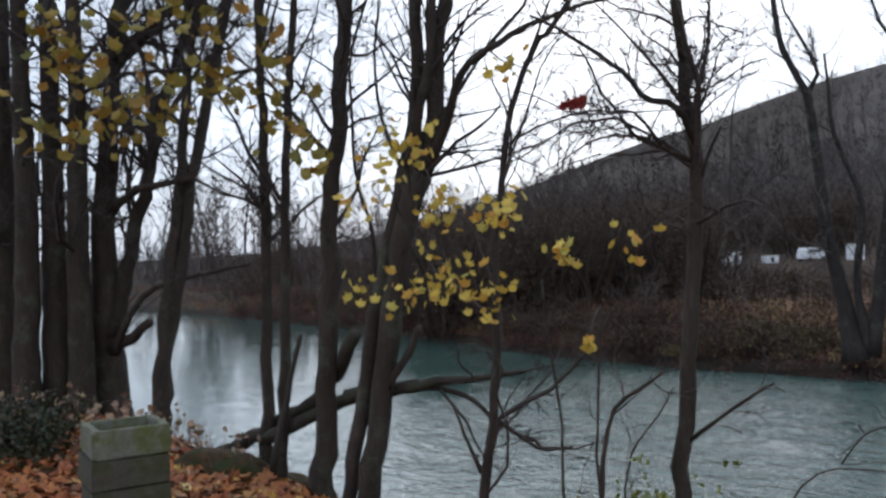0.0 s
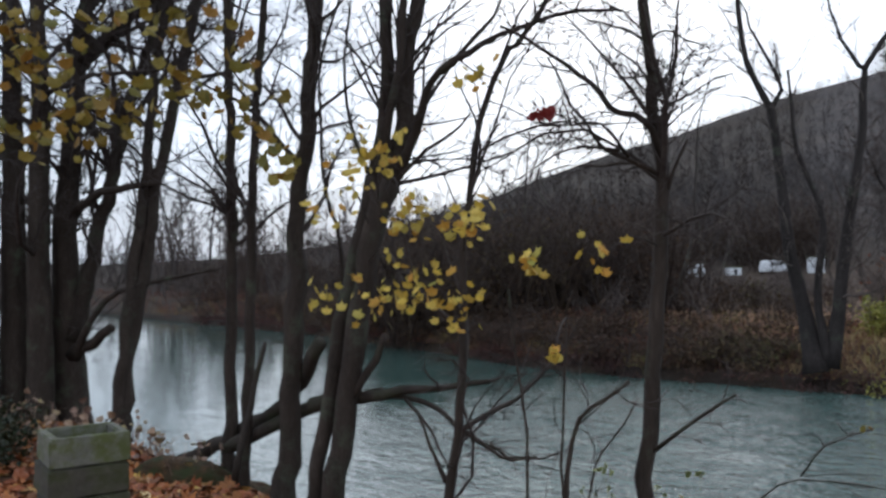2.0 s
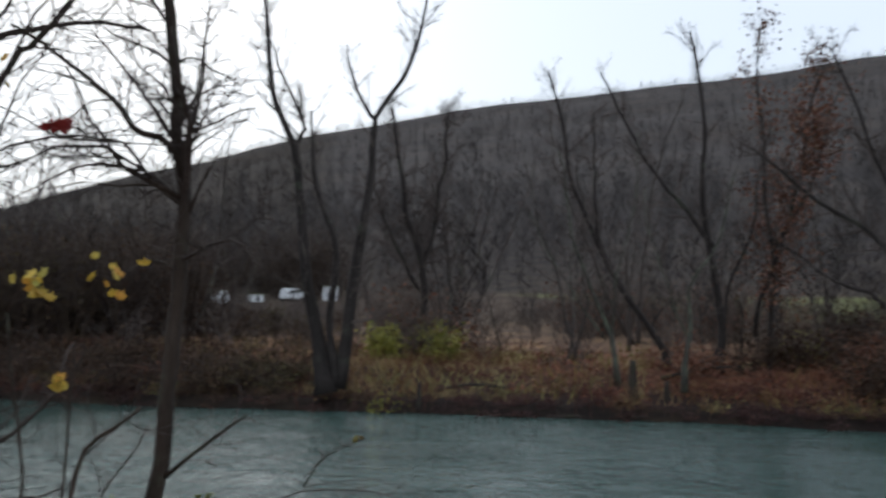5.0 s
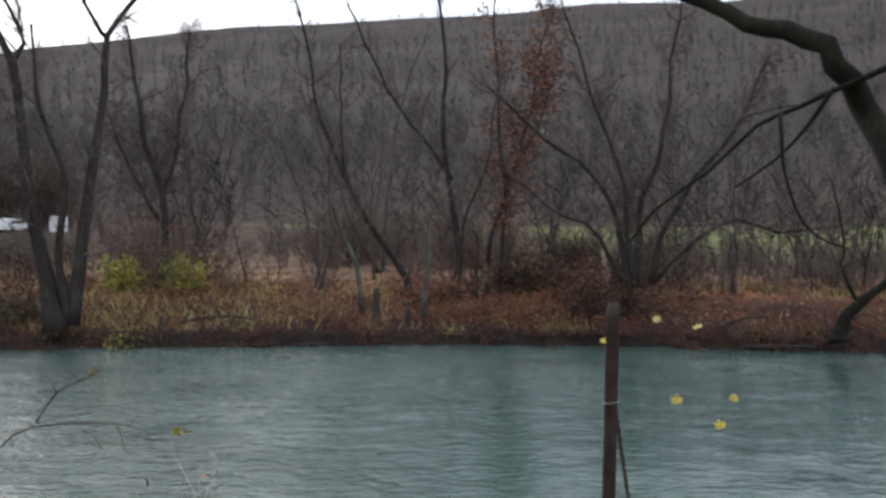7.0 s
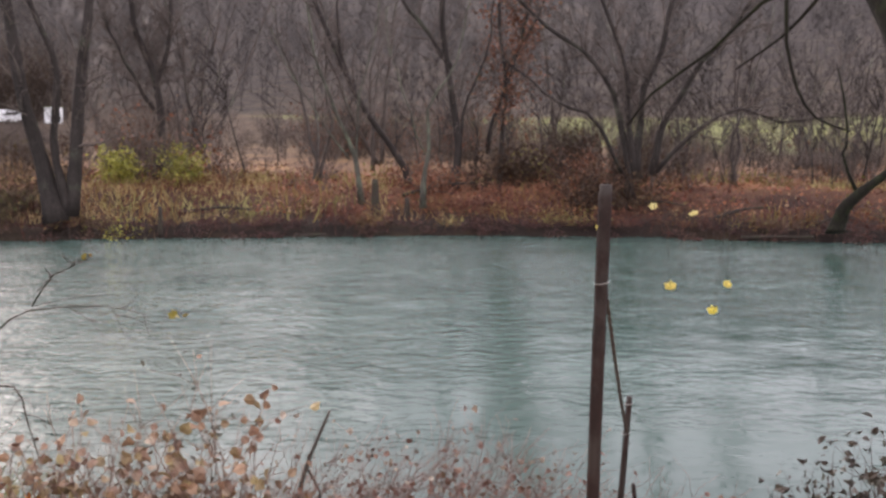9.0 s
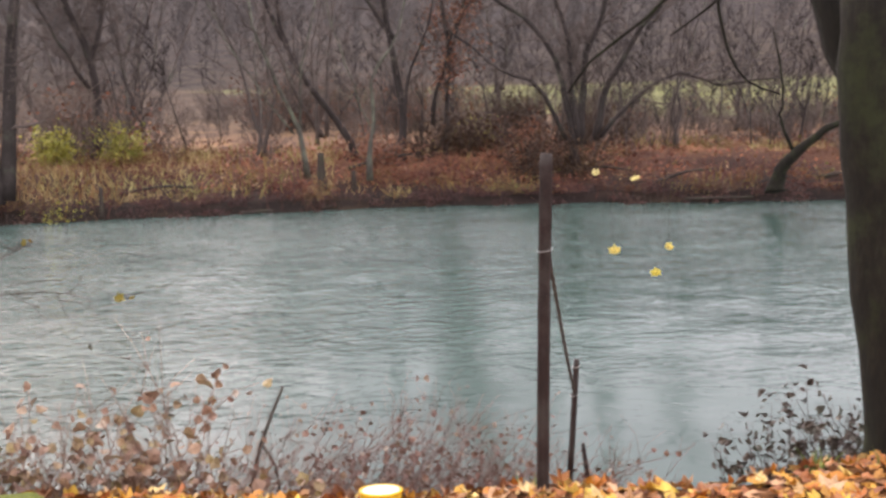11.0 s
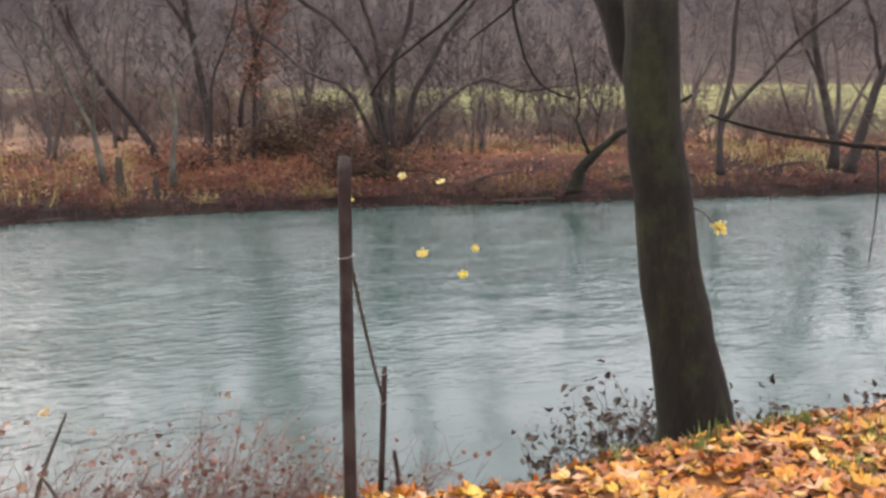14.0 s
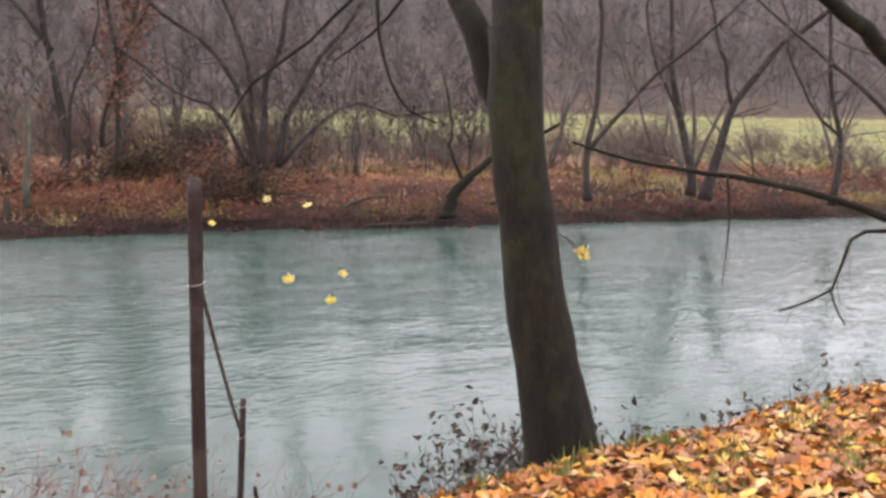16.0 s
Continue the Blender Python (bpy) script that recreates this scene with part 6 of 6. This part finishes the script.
log("mossy yellow-green fallen log on the far bank", (27.2, 9.3, ground_at(27.2, 9.3) + 0.25), (28.3, 6.2, ground_at(28.3, 6.2) + 0.35), 0.2, 1, MOSS)
for k, (s0, d0, s1, d1, rad) in enumerate([(9.2, 1.3, 11.6, 2.0, 0.07), (12.4, 0.7, 13.8, 0.9, 0.06), (6.8, 2.6, 8.6, 1.9, 0.05), (15.0, 1.6, 18.0, 1.1, 0.08), (-1.5, 3.4, 1.2, 4.2, 0.07), (-9.0, 1.7, -6.6, 1.4, 0.06), (20.5, 1.5, 23.4, 2.4, 0.07)]):
    p, q = bank(s0, far_shore(s0) + d0), bank(s1, far_shore(s1) + d1)
    log("dark dead branch lying in leaves on the bank", (p.x, p.y, ground_at(p.x, p.y) + 0.08), (q.x, q.y, ground_at(q.x, q.y) + 0.3), rad, 20 + k, DEADWOOD, 0.12)
log("thin grey driftwood log at the far waterline", (27.2, 9.95, 0.12), (28.2, 8.0, 0.2), 0.06, 2, DEADWOOD, 0.0)
log("dark driftwood log at the far waterline", (18.0, 21.3, 0.03), (20.3, 19.2, 0.12), 0.07, 3, DEADWOOD, 0.0)


# ---- parked vehicles and a shed across the field ----
def van(place, turn, label):
    ob = thing("white_van", place, label, "van")
    m = Matrix.Translation(place) @ pose(0, 0, 0, 0, 0, turn) @ Matrix.Diagonal((0.85, 0.85, 0.85, 1))
    bm = bmesh.new()
    prof = [(-1.9, 0.35), (-1.95, 0.9), (-1.8, 1.75), (-1.4, 1.9), (0.6, 1.88), (1.0, 1.75), (1.5, 1.15), (2.1, 1.0), (2.2, 0.6), (2.15, 0.35)]
    rings = [[bm.verts.new((x, yy * (0.85 if z > 1.3 else 1.0), z)) for x, z in prof] for yy in (-0.9, 0.9)]
    k = len(prof)
    for i in range(k):
        j = (i + 1) % k
        bm.faces.new((rings[0][i], rings[0][j], rings[1][j], rings[1][i]))
    bm.faces.new(rings[0][::-1])
    bm.faces.new(rings[1])
    bmesh.ops.bevel(bm, geom=list(bm.edges), offset=0.06, segments=2, affect='EDGES')
    part("body", bm, WHITE_PAINT, ob).matrix_basis = m
    for x0, x1 in ((-1.5, -0.7), (-0.55, 0.2), (0.3, 0.95)):
        for side in (-0.84, 0.84):
            bm = bmesh.new()
            chamfered(bm, x0, x1, side - 0.03, side + 0.03, 1.2, 1.62, 0.01)
            part("window", bm, DARK_GLASS, ob).matrix_basis = m
    for x in (-1.3, 1.45):
        for side in (-0.82, 0.82):
            w = part("wheel", lathe([(0.0, -0.1), (0.2, -0.1), (0.32, -0.08), (0.34, 0.0), (0.32, 0.08), (0.2, 0.1), (0.0, 0.1)], 18), RUBBER, ob)
            w.matrix_basis = m @ pose(x, side, 0.34, 90, 0, 0)


def shed(place, turn, size, label):
    ob = thing("white_shed", place, label, "shed")
    m = Matrix.Translation(place) @ pose(0, 0, 0, 0, 0, turn)
    w, d, h = size
    bm = bmesh.new()
    chamfered(bm, -w / 2, w / 2, -d / 2, d / 2, 0, h, 0.02)
    part("wall", bm, WHITE_PAINT, ob).matrix_basis = m
    bm = bmesh.new()
    chamfered(bm, -w / 2 - 0.1, w / 2 + 0.1, -d / 2 - 0.1, d / 2 + 0.1, h + 0.003, h + 0.1, 0.02)
    part("roof", bm, STONE, ob).matrix_basis = m
    bm = bmesh.new()
    chamfered(bm, -w * 0.12, w * 0.12, -d / 2 - 0.03, -d / 2 + 0.03, 0.08, h * 0.8, 0.01)
    part("door", bm, DARK_GLASS, ob).matrix_basis = m


def on_land(x, y, up=0.0):
    return (x, y, ground_at(x, y) + up)


van(on_land(43.0, 101.2), 28, "white parked van beyond the bare trees")
shed(on_land(34.3, 103.5), 20, (1.8, 1.6, 1.5), "small white shed beyond the bare trees")
shed(on_land(47.0, 98.6), 25, (1.4, 1.4, 1.8), "narrow white hut beside the field")
shed(on_land(38.6, 102.5), 10, (1.6, 1.2, 0.9), "low pale box beside the parked van")


# ---- trees standing further back ----
def template_stems(rng, tall):
    stems = []
    for k in range(int(rng.integers(1, 4))):
        p = np.array([rng.normal() * 0.12, rng.normal() * 0.12, -0.15])
        way = np.array([rng.normal() * 0.2, rng.normal() * 0.2, 1.0])
        pts = [tuple(p)]
        for _ in range(5):
            way = way + rng.normal(size=3) * np.array([0.16, 0.16, 0.05])
            way /= np.linalg.norm(way)
            p = p + way * tall * rng.uniform(0.8, 1.0) / 5
            pts.append(tuple(p))
        stems.append(("trunk", pts, 0.017 * tall, 0.03))
    return stems


def place_back_trees():
    rng = np.random.default_rng(77)
    kinds = []
    for k in range(7):
        tall = (9, 11, 8, 12, 7, 10, 6)[k]
        kinds.append(bare_tree("bare_tree", ("grey bare tree in the belt behind the far bank", "slim bare tree standing in brown brush", "twiggy bare tree before the hill")[k % 3],
                               template_stems(rng, tall), seed=200 + k, far=True, dense=1.25, back=True))
    spots = []
    while len(spots) < 62:
        s, n = rng.uniform(-85, 48), 31.5 + 42 * rng.random() ** 1.4
        if s > 8 and n > 40 and rng.random() < 0.55:
            continue
        if all((s - a) ** 2 + (n - b) ** 2 > 5 for a, b in spots):
            spots.append((s, n))
    while len(spots) < 104:
        spots.append((rng.uniform(-150, -96), rng.uniform(20, 60)))
    for k, (s, n) in enumerate(spots):
        if s < -90:
            n = max(n, far_shore(s) + 1.5)
        p = bank(s, n)
        sc = rng.uniform(0.75, 1.25) * float(np.interp(s, [-96, -85, -45], [1.45, 0.8, 1.0]))
        m = Matrix.Translation((p.x, p.y, ground_at(p.x, p.y))) @ pose(0, 0, 0, 0, 0, rng.uniform(0, 360)) @ Matrix.Diagonal((sc, sc, sc, 1))
        src = kinds[k % 7]
        if k < 7:
            src.matrix_basis = m
        else:
            copy_thing(src, m)


place_back_trees()


# ---- brush and brambles of the far bank ----
def cane_template(rng, bend):
    g = Geo()
    a = rng.uniform(0, 6.28)
    side = np.array([math.cos(a), math.sin(a), 0])
    pts = [np.array([0, 0, -0.05]), side * 0.1 * bend + np.array([0, 0, 0.4]), side * 0.35 * bend + np.array([0, 0, 0.8]), side * 0.75 * bend + np.array([0, 0, 1.0 - 0.2 * bend])]
    g.tube(pts, [0.014, 0.011, 0.008, 0.004], 3, cap=False)
    for _ in range(4):
        u = rng.uniform(0.3, 0.9)
        p = pts[1] + (pts[3] - pts[1]) * u
        e = p + rng.normal(size=3) * 0.16 + np.array([0, 0, 0.14])
        g.spike(p, e, 0.006)
    return g.shape()


def shrub_template(rng):
    g = Geo()
    for _ in range(8):
        way = np.array([rng.normal() * 0.32, rng.normal() * 0.32, 1.0])
        bits = [np.array([rng.normal() * 0.05, rng.normal() * 0.05, -0.03])]
        for _ in range(3):
            way = way + rng.normal(size=3) * 0.25
            way /= np.linalg.norm(way)
            bits.append(bits[-1] + way * rng.uniform(0.22, 0.36))
        g.tube(bits, [0.008, 0.0065, 0.005, 0.003], 3, cap=False)
        for _ in range(7):
            i = int(rng.integers(1, 3))
            p = bits[i] + (bits[i + 1] - bits[i]) * rng.random()
            e = p + way * 0.12 + rng.normal(size=3) * 0.13
            g.spike(p, e, 0.0036)
            e2 = e + rng.normal(size=3) * 0.1 + np.array([0, 0, 0.05])
            g.spike((p + e) / 2, e2, 0.0028)
    return g.shape()


def random_mats(rng, count, s0, s1, d0, d1, tall, power=1.0, wide=1.0):
    out = []
    for _ in range(count):
        s = rng.uniform(s0, s1)
        d = d0 + (d1 - d0) * rng.random() ** power
        p = bank(s, far_shore(s) + d)
        clump = 0.55 + 0.8 * max(-0.4, noise.noise((p.x * 0.3, p.y * 0.3, 9)))
        h = tall * rng.uniform(0.5, 1.25) * clump
        m = Matrix.Translation((p.x, p.y, ground_at(p.x, p.y))) @ pose(0, 0, 0, rng.normal() * 12, rng.normal() * 12, rng.uniform(0, 360)) @ Matrix.Diagonal((h * wide, h * wide, h, 1))
        out.append(np.array(m))
    return out


def far_brush():
    rng = np.random.default_rng(99)
    g = Geo()
    for k in range(6):
        v, f = cane_template(rng, rng.uniform(0.5, 1.3))
        g.bulk(v, f, random_mats(rng, 620, -70, 45, -0.15, 2.6, 0.85, 1.0, 1.1))
        g.bulk(v, f, random_mats(rng, 420, -70, 45, 2.0, 11, 0.75, 1.0, 1.0))
        g.bulk(v, f, random_mats(rng, 300, -110, -60, 0.2, 9, 1.2, 0.9, 0.9))
    tagged(part("bramble_thicket", g, BRAMBLE), "red-brown bramble canes covering the far bank", "brambles", kind="stuff")
    g = Geo()
    for k in range(8):
        v, f = shrub_template(rng)
        g.bulk(v, f, random_mats(rng, 62, -95, 10, 4, 46, 3.8, 0.9, 1.0))
        g.bulk(v, f, random_mats(rng, 46, 10, 48, 4, 26, 3.4, 0.9, 1.0))
        g.bulk(v, f, random_mats(rng, 26, -150, -85, 0.5, 40, 3.2, 0.8, 1.2))
    roots = Geo()
    for k in range(4):
        v, f = cane_template(rng, rng.uniform(0.9, 1.6))
        roots.bulk(v, f, random_mats(rng, 560, -60, 45, -0.4, 0.5, 0.65, 1.0, 1.3))
    tagged(part("shore_roots", roots, TWIG), "dark roots and dead canes along the far waterline", "roots", kind="stuff")
    tagged(part("brushwood", g, TWIG_FAR), "grey-brown leafless brushwood behind the far bank", "brushwood", kind="stuff")
    g = Geo()
    pl = []
    for _ in range(8000):
        s = rng.uniform(-70, 45)
        d = 0.4 + 12 * rng.random() ** 1.2
        p = bank(s, far_shore(s) + d)
        if noise.noise((p.x * 0.22, p.y * 0.22, 3)) > (0.02 if s < -3 else 0.3) and (s > -14 or rng.random() < 0.3):
            pl.append((p.x, p.y, ground_at(p.x, p.y) + 0.02))
    for p in pl:
        a = rng.uniform(0, 6.28)
        h = rng.uniform(0.25, 0.7)
        side = np.array([math.cos(a), math.sin(a), 0]) * 0.03
        bend = rng.normal(size=3) * np.array([0.2, 0.2, 0])
        p = np.array(p)
        g.add([p - side, p + side, p + side * 0.6 + bend * 0.4 + (0, 0, h * 0.6), p - side * 0.6 + bend * 0.4 + (0, 0, h * 0.6), p + bend + (0, 0, h)], [(0, 1, 2, 3), (3, 2, 4)])
    tagged(part("dry_grass", g, REED), "ochre dry grass in patches on the far bank", "dry grass", kind="stuff")
    g = Geo()
    pl = []
    for _ in range(9000):
        s = rng.uniform(-70, 45)
        if s < -14 and rng.random() < 0.6:
            continue
        p = bank(s, far_shore(s) + 0.3 + 10 * rng.random() ** 1.1)
        pl.append((p.x, p.y, ground_at(p.x, p.y) + 0.03 + 0.7 * rng.random() ** 2))
    scatter(g, np.array(pl), 0.11 * rng.uniform(0.5, 1.4, len(pl)), rng)
    tagged(part("bramble_leaves", g, LEAF_MOUND, flat=True), "withered russet leaves over the far bank brambles", "leaves", kind="stuff")

    g, low_brush = Geo(), Geo()
    for j in range(760):
        s = rng.uniform(-60, 45)
        d = rng.uniform(-0.3, 0.75) if j < 420 else 0.3 + 9.5 * rng.random() ** 1.4
        p = bank(s, far_shore(s) + d)
        r = rng.uniform(0.2, 0.5) if j < 420 else rng.uniform(0.3, 0.9)
        k = int(330 * r)
        q = rng.normal(size=(k, 3))
        q /= np.linalg.norm(q, axis=1, keepdims=True)
        q *= (rng.random((k, 1)) ** 0.4) * np.array([r * 1.3, r * 1.3, r * 0.75])
        q[:, 2] = np.abs(q[:, 2])
        scatter(low_brush if j < 420 else g, q + np.array([p.x, p.y, ground_at(p.x, p.y)]), 0.062 * rng.uniform(0.5, 1.4, k), rng)
    tagged(part("shore_brush", low_brush, SHORE_BRUSH, flat=True), "dark maroon brush hanging over the far waterline", "brush", kind="stuff")
    tagged(part("bramble_mounds", g, LEAF_MOUND, flat=True), "brown and russet bramble mounds on the far bank", "brambles", kind="stuff")

    g = Geo()
    pl = []
    for _ in range(24000):
        s = rng.uniform(-60, 45)
        p = bank(s, far_shore(s) + 1.6 + 9 * rng.random() ** 1.15)
        if noise.noise((p.x * 0.17, p.y * 0.17, 6)) + (0.25 if s < -2 else 0.0 if s < 2 else -0.15) > 0.2 or (s < -13 and rng.random() < 0.9) or (s > 11 and rng.random() < 0.55):
            continue
        pl.append((p.x, p.y, ground_at(p.x, p.y) + 0.03 + 0.12 * rng.random()))
    scatter(g, np.array(pl), 0.115 * rng.uniform(0.5, 1.4, len(pl)), rng, flat=0.4)
    tagged(part("far_leaf_litter", g, LEAF_CARPET, flat=True), "red-orange fallen leaves lying on the far bank", "fallen leaves", kind="stuff")
    g = Geo()
    for _ in range(18000):
        s = rng.uniform(-17, 40)
        p = bank(s, far_shore(s) + 0.8 + 9 * rng.random() ** 1.2)
        if noise.noise((p.x * 0.17, p.y * 0.17, 6)) + (0.25 if s < -2 else 0.0 if s < 2 else -0.15) < 0.12 + 0.15 * rng.random():
            continue
        a, h = rng.uniform(0, 6.28), rng.uniform(0.1, 0.42)
        side = np.array([math.cos(a), math.sin(a), 0]) * 0.022
        base = np.array([p.x, p.y, ground_at(p.x, p.y) - 0.01])
        tip = base + np.array([rng.normal() * 0.14, rng.normal() * 0.14, h])
        g.add([base - side, base + side, tip], [(0, 1, 2)])
    tagged(part("meadow_grass", g, OCHRE_GRASS), "ochre and olive grass patches on the far bank", "grass", kind="stuff")


def wood_template(rng, fine):
    g = Geo()
    lean = rng.normal(size=2) * 0.04
    pts = [np.array([0, 0, -0.03]), np.array([lean[0] * 2.4, lean[1] * 2.4, 0.95])]
    g.spike(pts[0], pts[1], 0.008 if fine else 0.011)
    for _ in range(14 if fine else 13):
        z = rng.uniform(0.22, 0.92)
        p = np.array([lean[0] * 2.4 * z, lean[1] * 2.4 * z, z])
        a = rng.uniform(0, 6.28)
        ln = rng.uniform(0.14, 0.32) * (1.2 - z * 0.6)
        e = p + np.array([math.cos(a) * ln * 0.75, math.sin(a) * ln * 0.75, ln * 0.9])
        g.spike(p, e, 0.005 if fine else 0.008)
        for _ in range(3 if fine else 0):
            q = p + (e - p) * rng.uniform(0.3, 1.0)
            w = q + rng.normal(size=3) * 0.06 + np.array([0, 0, 0.09])
            g.spike(q, w, 0.004)
    return g.shape()


def thickets():
    """Dense leafless thickets with some withered leaves, behind the far bank."""
    rng = np.random.default_rng(321)
    twigs, grey, leaf, pale = Geo(), Geo(), Geo(), Geo()
    pool = [shrub_template(rng) for _ in range(40)]
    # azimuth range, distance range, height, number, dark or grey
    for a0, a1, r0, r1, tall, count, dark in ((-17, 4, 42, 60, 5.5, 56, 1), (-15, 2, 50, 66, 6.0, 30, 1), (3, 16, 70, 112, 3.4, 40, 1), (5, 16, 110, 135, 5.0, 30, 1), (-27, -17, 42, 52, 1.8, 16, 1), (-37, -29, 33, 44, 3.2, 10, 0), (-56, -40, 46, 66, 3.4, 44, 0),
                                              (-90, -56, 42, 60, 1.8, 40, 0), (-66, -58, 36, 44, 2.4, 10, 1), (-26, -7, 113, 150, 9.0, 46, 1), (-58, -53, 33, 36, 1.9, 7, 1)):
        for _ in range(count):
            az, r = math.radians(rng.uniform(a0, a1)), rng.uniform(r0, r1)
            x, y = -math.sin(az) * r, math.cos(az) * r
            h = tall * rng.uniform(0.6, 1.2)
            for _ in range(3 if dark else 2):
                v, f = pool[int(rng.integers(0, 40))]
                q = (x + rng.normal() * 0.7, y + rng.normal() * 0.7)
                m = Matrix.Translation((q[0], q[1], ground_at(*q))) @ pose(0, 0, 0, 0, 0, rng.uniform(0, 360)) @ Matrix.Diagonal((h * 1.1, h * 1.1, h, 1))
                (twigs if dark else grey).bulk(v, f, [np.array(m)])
            k = int((70 if dark else 24) * tall)
            q = rng.normal(size=(k, 3))
            q /= np.linalg.norm(q, axis=1, keepdims=True)
            q *= (rng.random((k, 1)) ** 0.45) * np.array([h * 0.45, h * 0.45, h * 0.5])
            q[:, 2] += h * 0.45
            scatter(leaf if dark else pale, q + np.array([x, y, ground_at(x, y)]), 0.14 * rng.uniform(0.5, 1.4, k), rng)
    for _ in range(230):
        s = -13.5 - 46 * rng.random() ** 1.2
        p = bank(s, far_shore(s) + 0.1 + 4.5 * rng.random())
        h = rng.uniform(0.7, 1.6)
        v, f = pool[int(rng.integers(0, 40))]
        m = Matrix.Translation((p.x, p.y, ground_at(p.x, p.y))) @ pose(0, 0, 0, 0, 0, rng.uniform(0, 360)) @ Matrix.Diagonal((h * 1.5, h * 1.5, h, 1))
        twigs.bulk(v, f, [np.array(m)])
        k = int(90 * h)
        q = rng.normal(size=(k, 3)) * np.array([h * 0.4, h * 0.4, h * 0.3]) + np.array([p.x, p.y, ground_at(p.x, p.y) + h * 0.4])
        scatter(leaf, q, 0.1 * rng.uniform(0.5, 1.4, k), rng)
    for k in range(10):
        v, f = wood_template(rng, True)
        one = Geo()
        one.add(v, [tuple(q) for q in f.tolist()])
        me = one.mesh("sapling", BARK_FAR)
        for j in range(9):
            az = math.radians(rng.uniform(-80, -60) if j < 6 else rng.uniform(-60, -28))
            r = rng.uniform(36, 50)
            x, y = -math.sin(az) * r, math.cos(az) * r
            h = rng.uniform(3.0, 6.5)
            ob = new("sapling", me)
            ob.matrix_basis = Matrix.Translation((x, y, ground_at(x, y))) @ pose(0, 0, 0, rng.normal() * 7, rng.normal() * 7, rng.uniform(0, 360)) @ Matrix.Diagonal((h, h, h, 1))
            tagged(ob, "thin bare sapling standing in brush before the field", "sapling", group="saplings on the far bank")
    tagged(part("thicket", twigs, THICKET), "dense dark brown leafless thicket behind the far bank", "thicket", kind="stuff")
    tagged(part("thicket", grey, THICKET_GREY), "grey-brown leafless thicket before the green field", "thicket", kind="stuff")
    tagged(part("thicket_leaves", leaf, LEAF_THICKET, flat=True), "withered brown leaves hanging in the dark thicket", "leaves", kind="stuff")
    tagged(part("thicket_leaves", pale, LEAF_RUST, flat=True), "rust-coloured leaves hanging in the grey thicket", "leaves", kind="stuff")


def bend_woods():
    """Tall bare woods round the river's bend, thin against the sky."""
    rng = np.random.default_rng(55)
    g = Geo()
    for _ in range(9):
        v, f = wood_template(rng, True)
        mats = []
        for _ in range(13):
            az, r = math.radians(rng.uniform(-3, 17)), rng.uniform(92, 135)
            x, y = -math.sin(az) * r, math.cos(az) * r
            h = rng.uniform(7, 13)
            mats.append(np.array(Matrix.Translation((x, y, ground_at(x, y) - 0.2)) @ pose(0, 0, 0, rng.normal() * 4, rng.normal() * 4, rng.uniform(0, 360)) @ Matrix.Diagonal((h * 1.2, h * 1.2, h, 1))))
        g.bulk(v, f, mats)
    tagged(part("bend_woods", g, TWIG_FAR), "pale leafless woods round the bend of the river", "woods", kind="stuff")


far_brush()
thickets()
bend_woods()


# ---- woods on the hill ----
def hill_woods():
    rng = np.random.default_rng(123)
    g, shaded = Geo(), Geo()
    for k in range(8):
        fine = k < 3
        v, f = wood_template(rng, fine)
        mats, dark = [], []
        while len(mats) + len(dark) < (480 if fine else 1900):
            az = math.radians(rng.uniform(-112, 38))
            r = 122 + 130 * rng.random() if fine else 240 + 590 * rng.random() ** (0.8 if len(mats) % 3 else 0.2)
            x, y = -math.sin(az) * r, math.cos(az) * r
            s, n = to_bank(x, y)
            if n < 122 and s > -30:
                continue
            h = rng.uniform(8, 14) * float(np.interp(math.degrees(az), [-4, 8], [1.0, 0.35])) * (1.0 - 0.4 * smooth(420, 700, r))
            m = Matrix.Translation((x, y, ground_at(x, y) - 0.3)) @ pose(0, 0, 0, 0, 0, rng.uniform(0, 360)) @ Matrix.Diagonal((h * 1.3, h * 1.3, h, 1))
            # trees upstream get the darker copy, with shade in its colour
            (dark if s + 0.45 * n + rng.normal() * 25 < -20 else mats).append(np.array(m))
        g.bulk(v, f, mats)
        shaded.bulk(v, f, dark)
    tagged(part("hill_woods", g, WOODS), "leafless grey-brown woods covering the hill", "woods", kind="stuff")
    tagged(part("hill_woods", shaded, WOODS_SHADED), "dark brown woods on the lower hill upstream, shaded in colour", "woods", kind="stuff")


# the hill woods again, darkened so the colour carries the upstream shade
WOODS_SHADED = rough_surface("shaded_woods_bark", [(0.35, (0.02, 0.016, 0.013)), (0.5, (0.033, 0.026, 0.022)), (0.7, (0.052, 0.043, 0.036))], scale=0.03, fine=0.25, bump=0.0)
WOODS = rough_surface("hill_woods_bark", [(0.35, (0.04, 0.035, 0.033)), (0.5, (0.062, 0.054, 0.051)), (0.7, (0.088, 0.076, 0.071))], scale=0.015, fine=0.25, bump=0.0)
hill_woods()
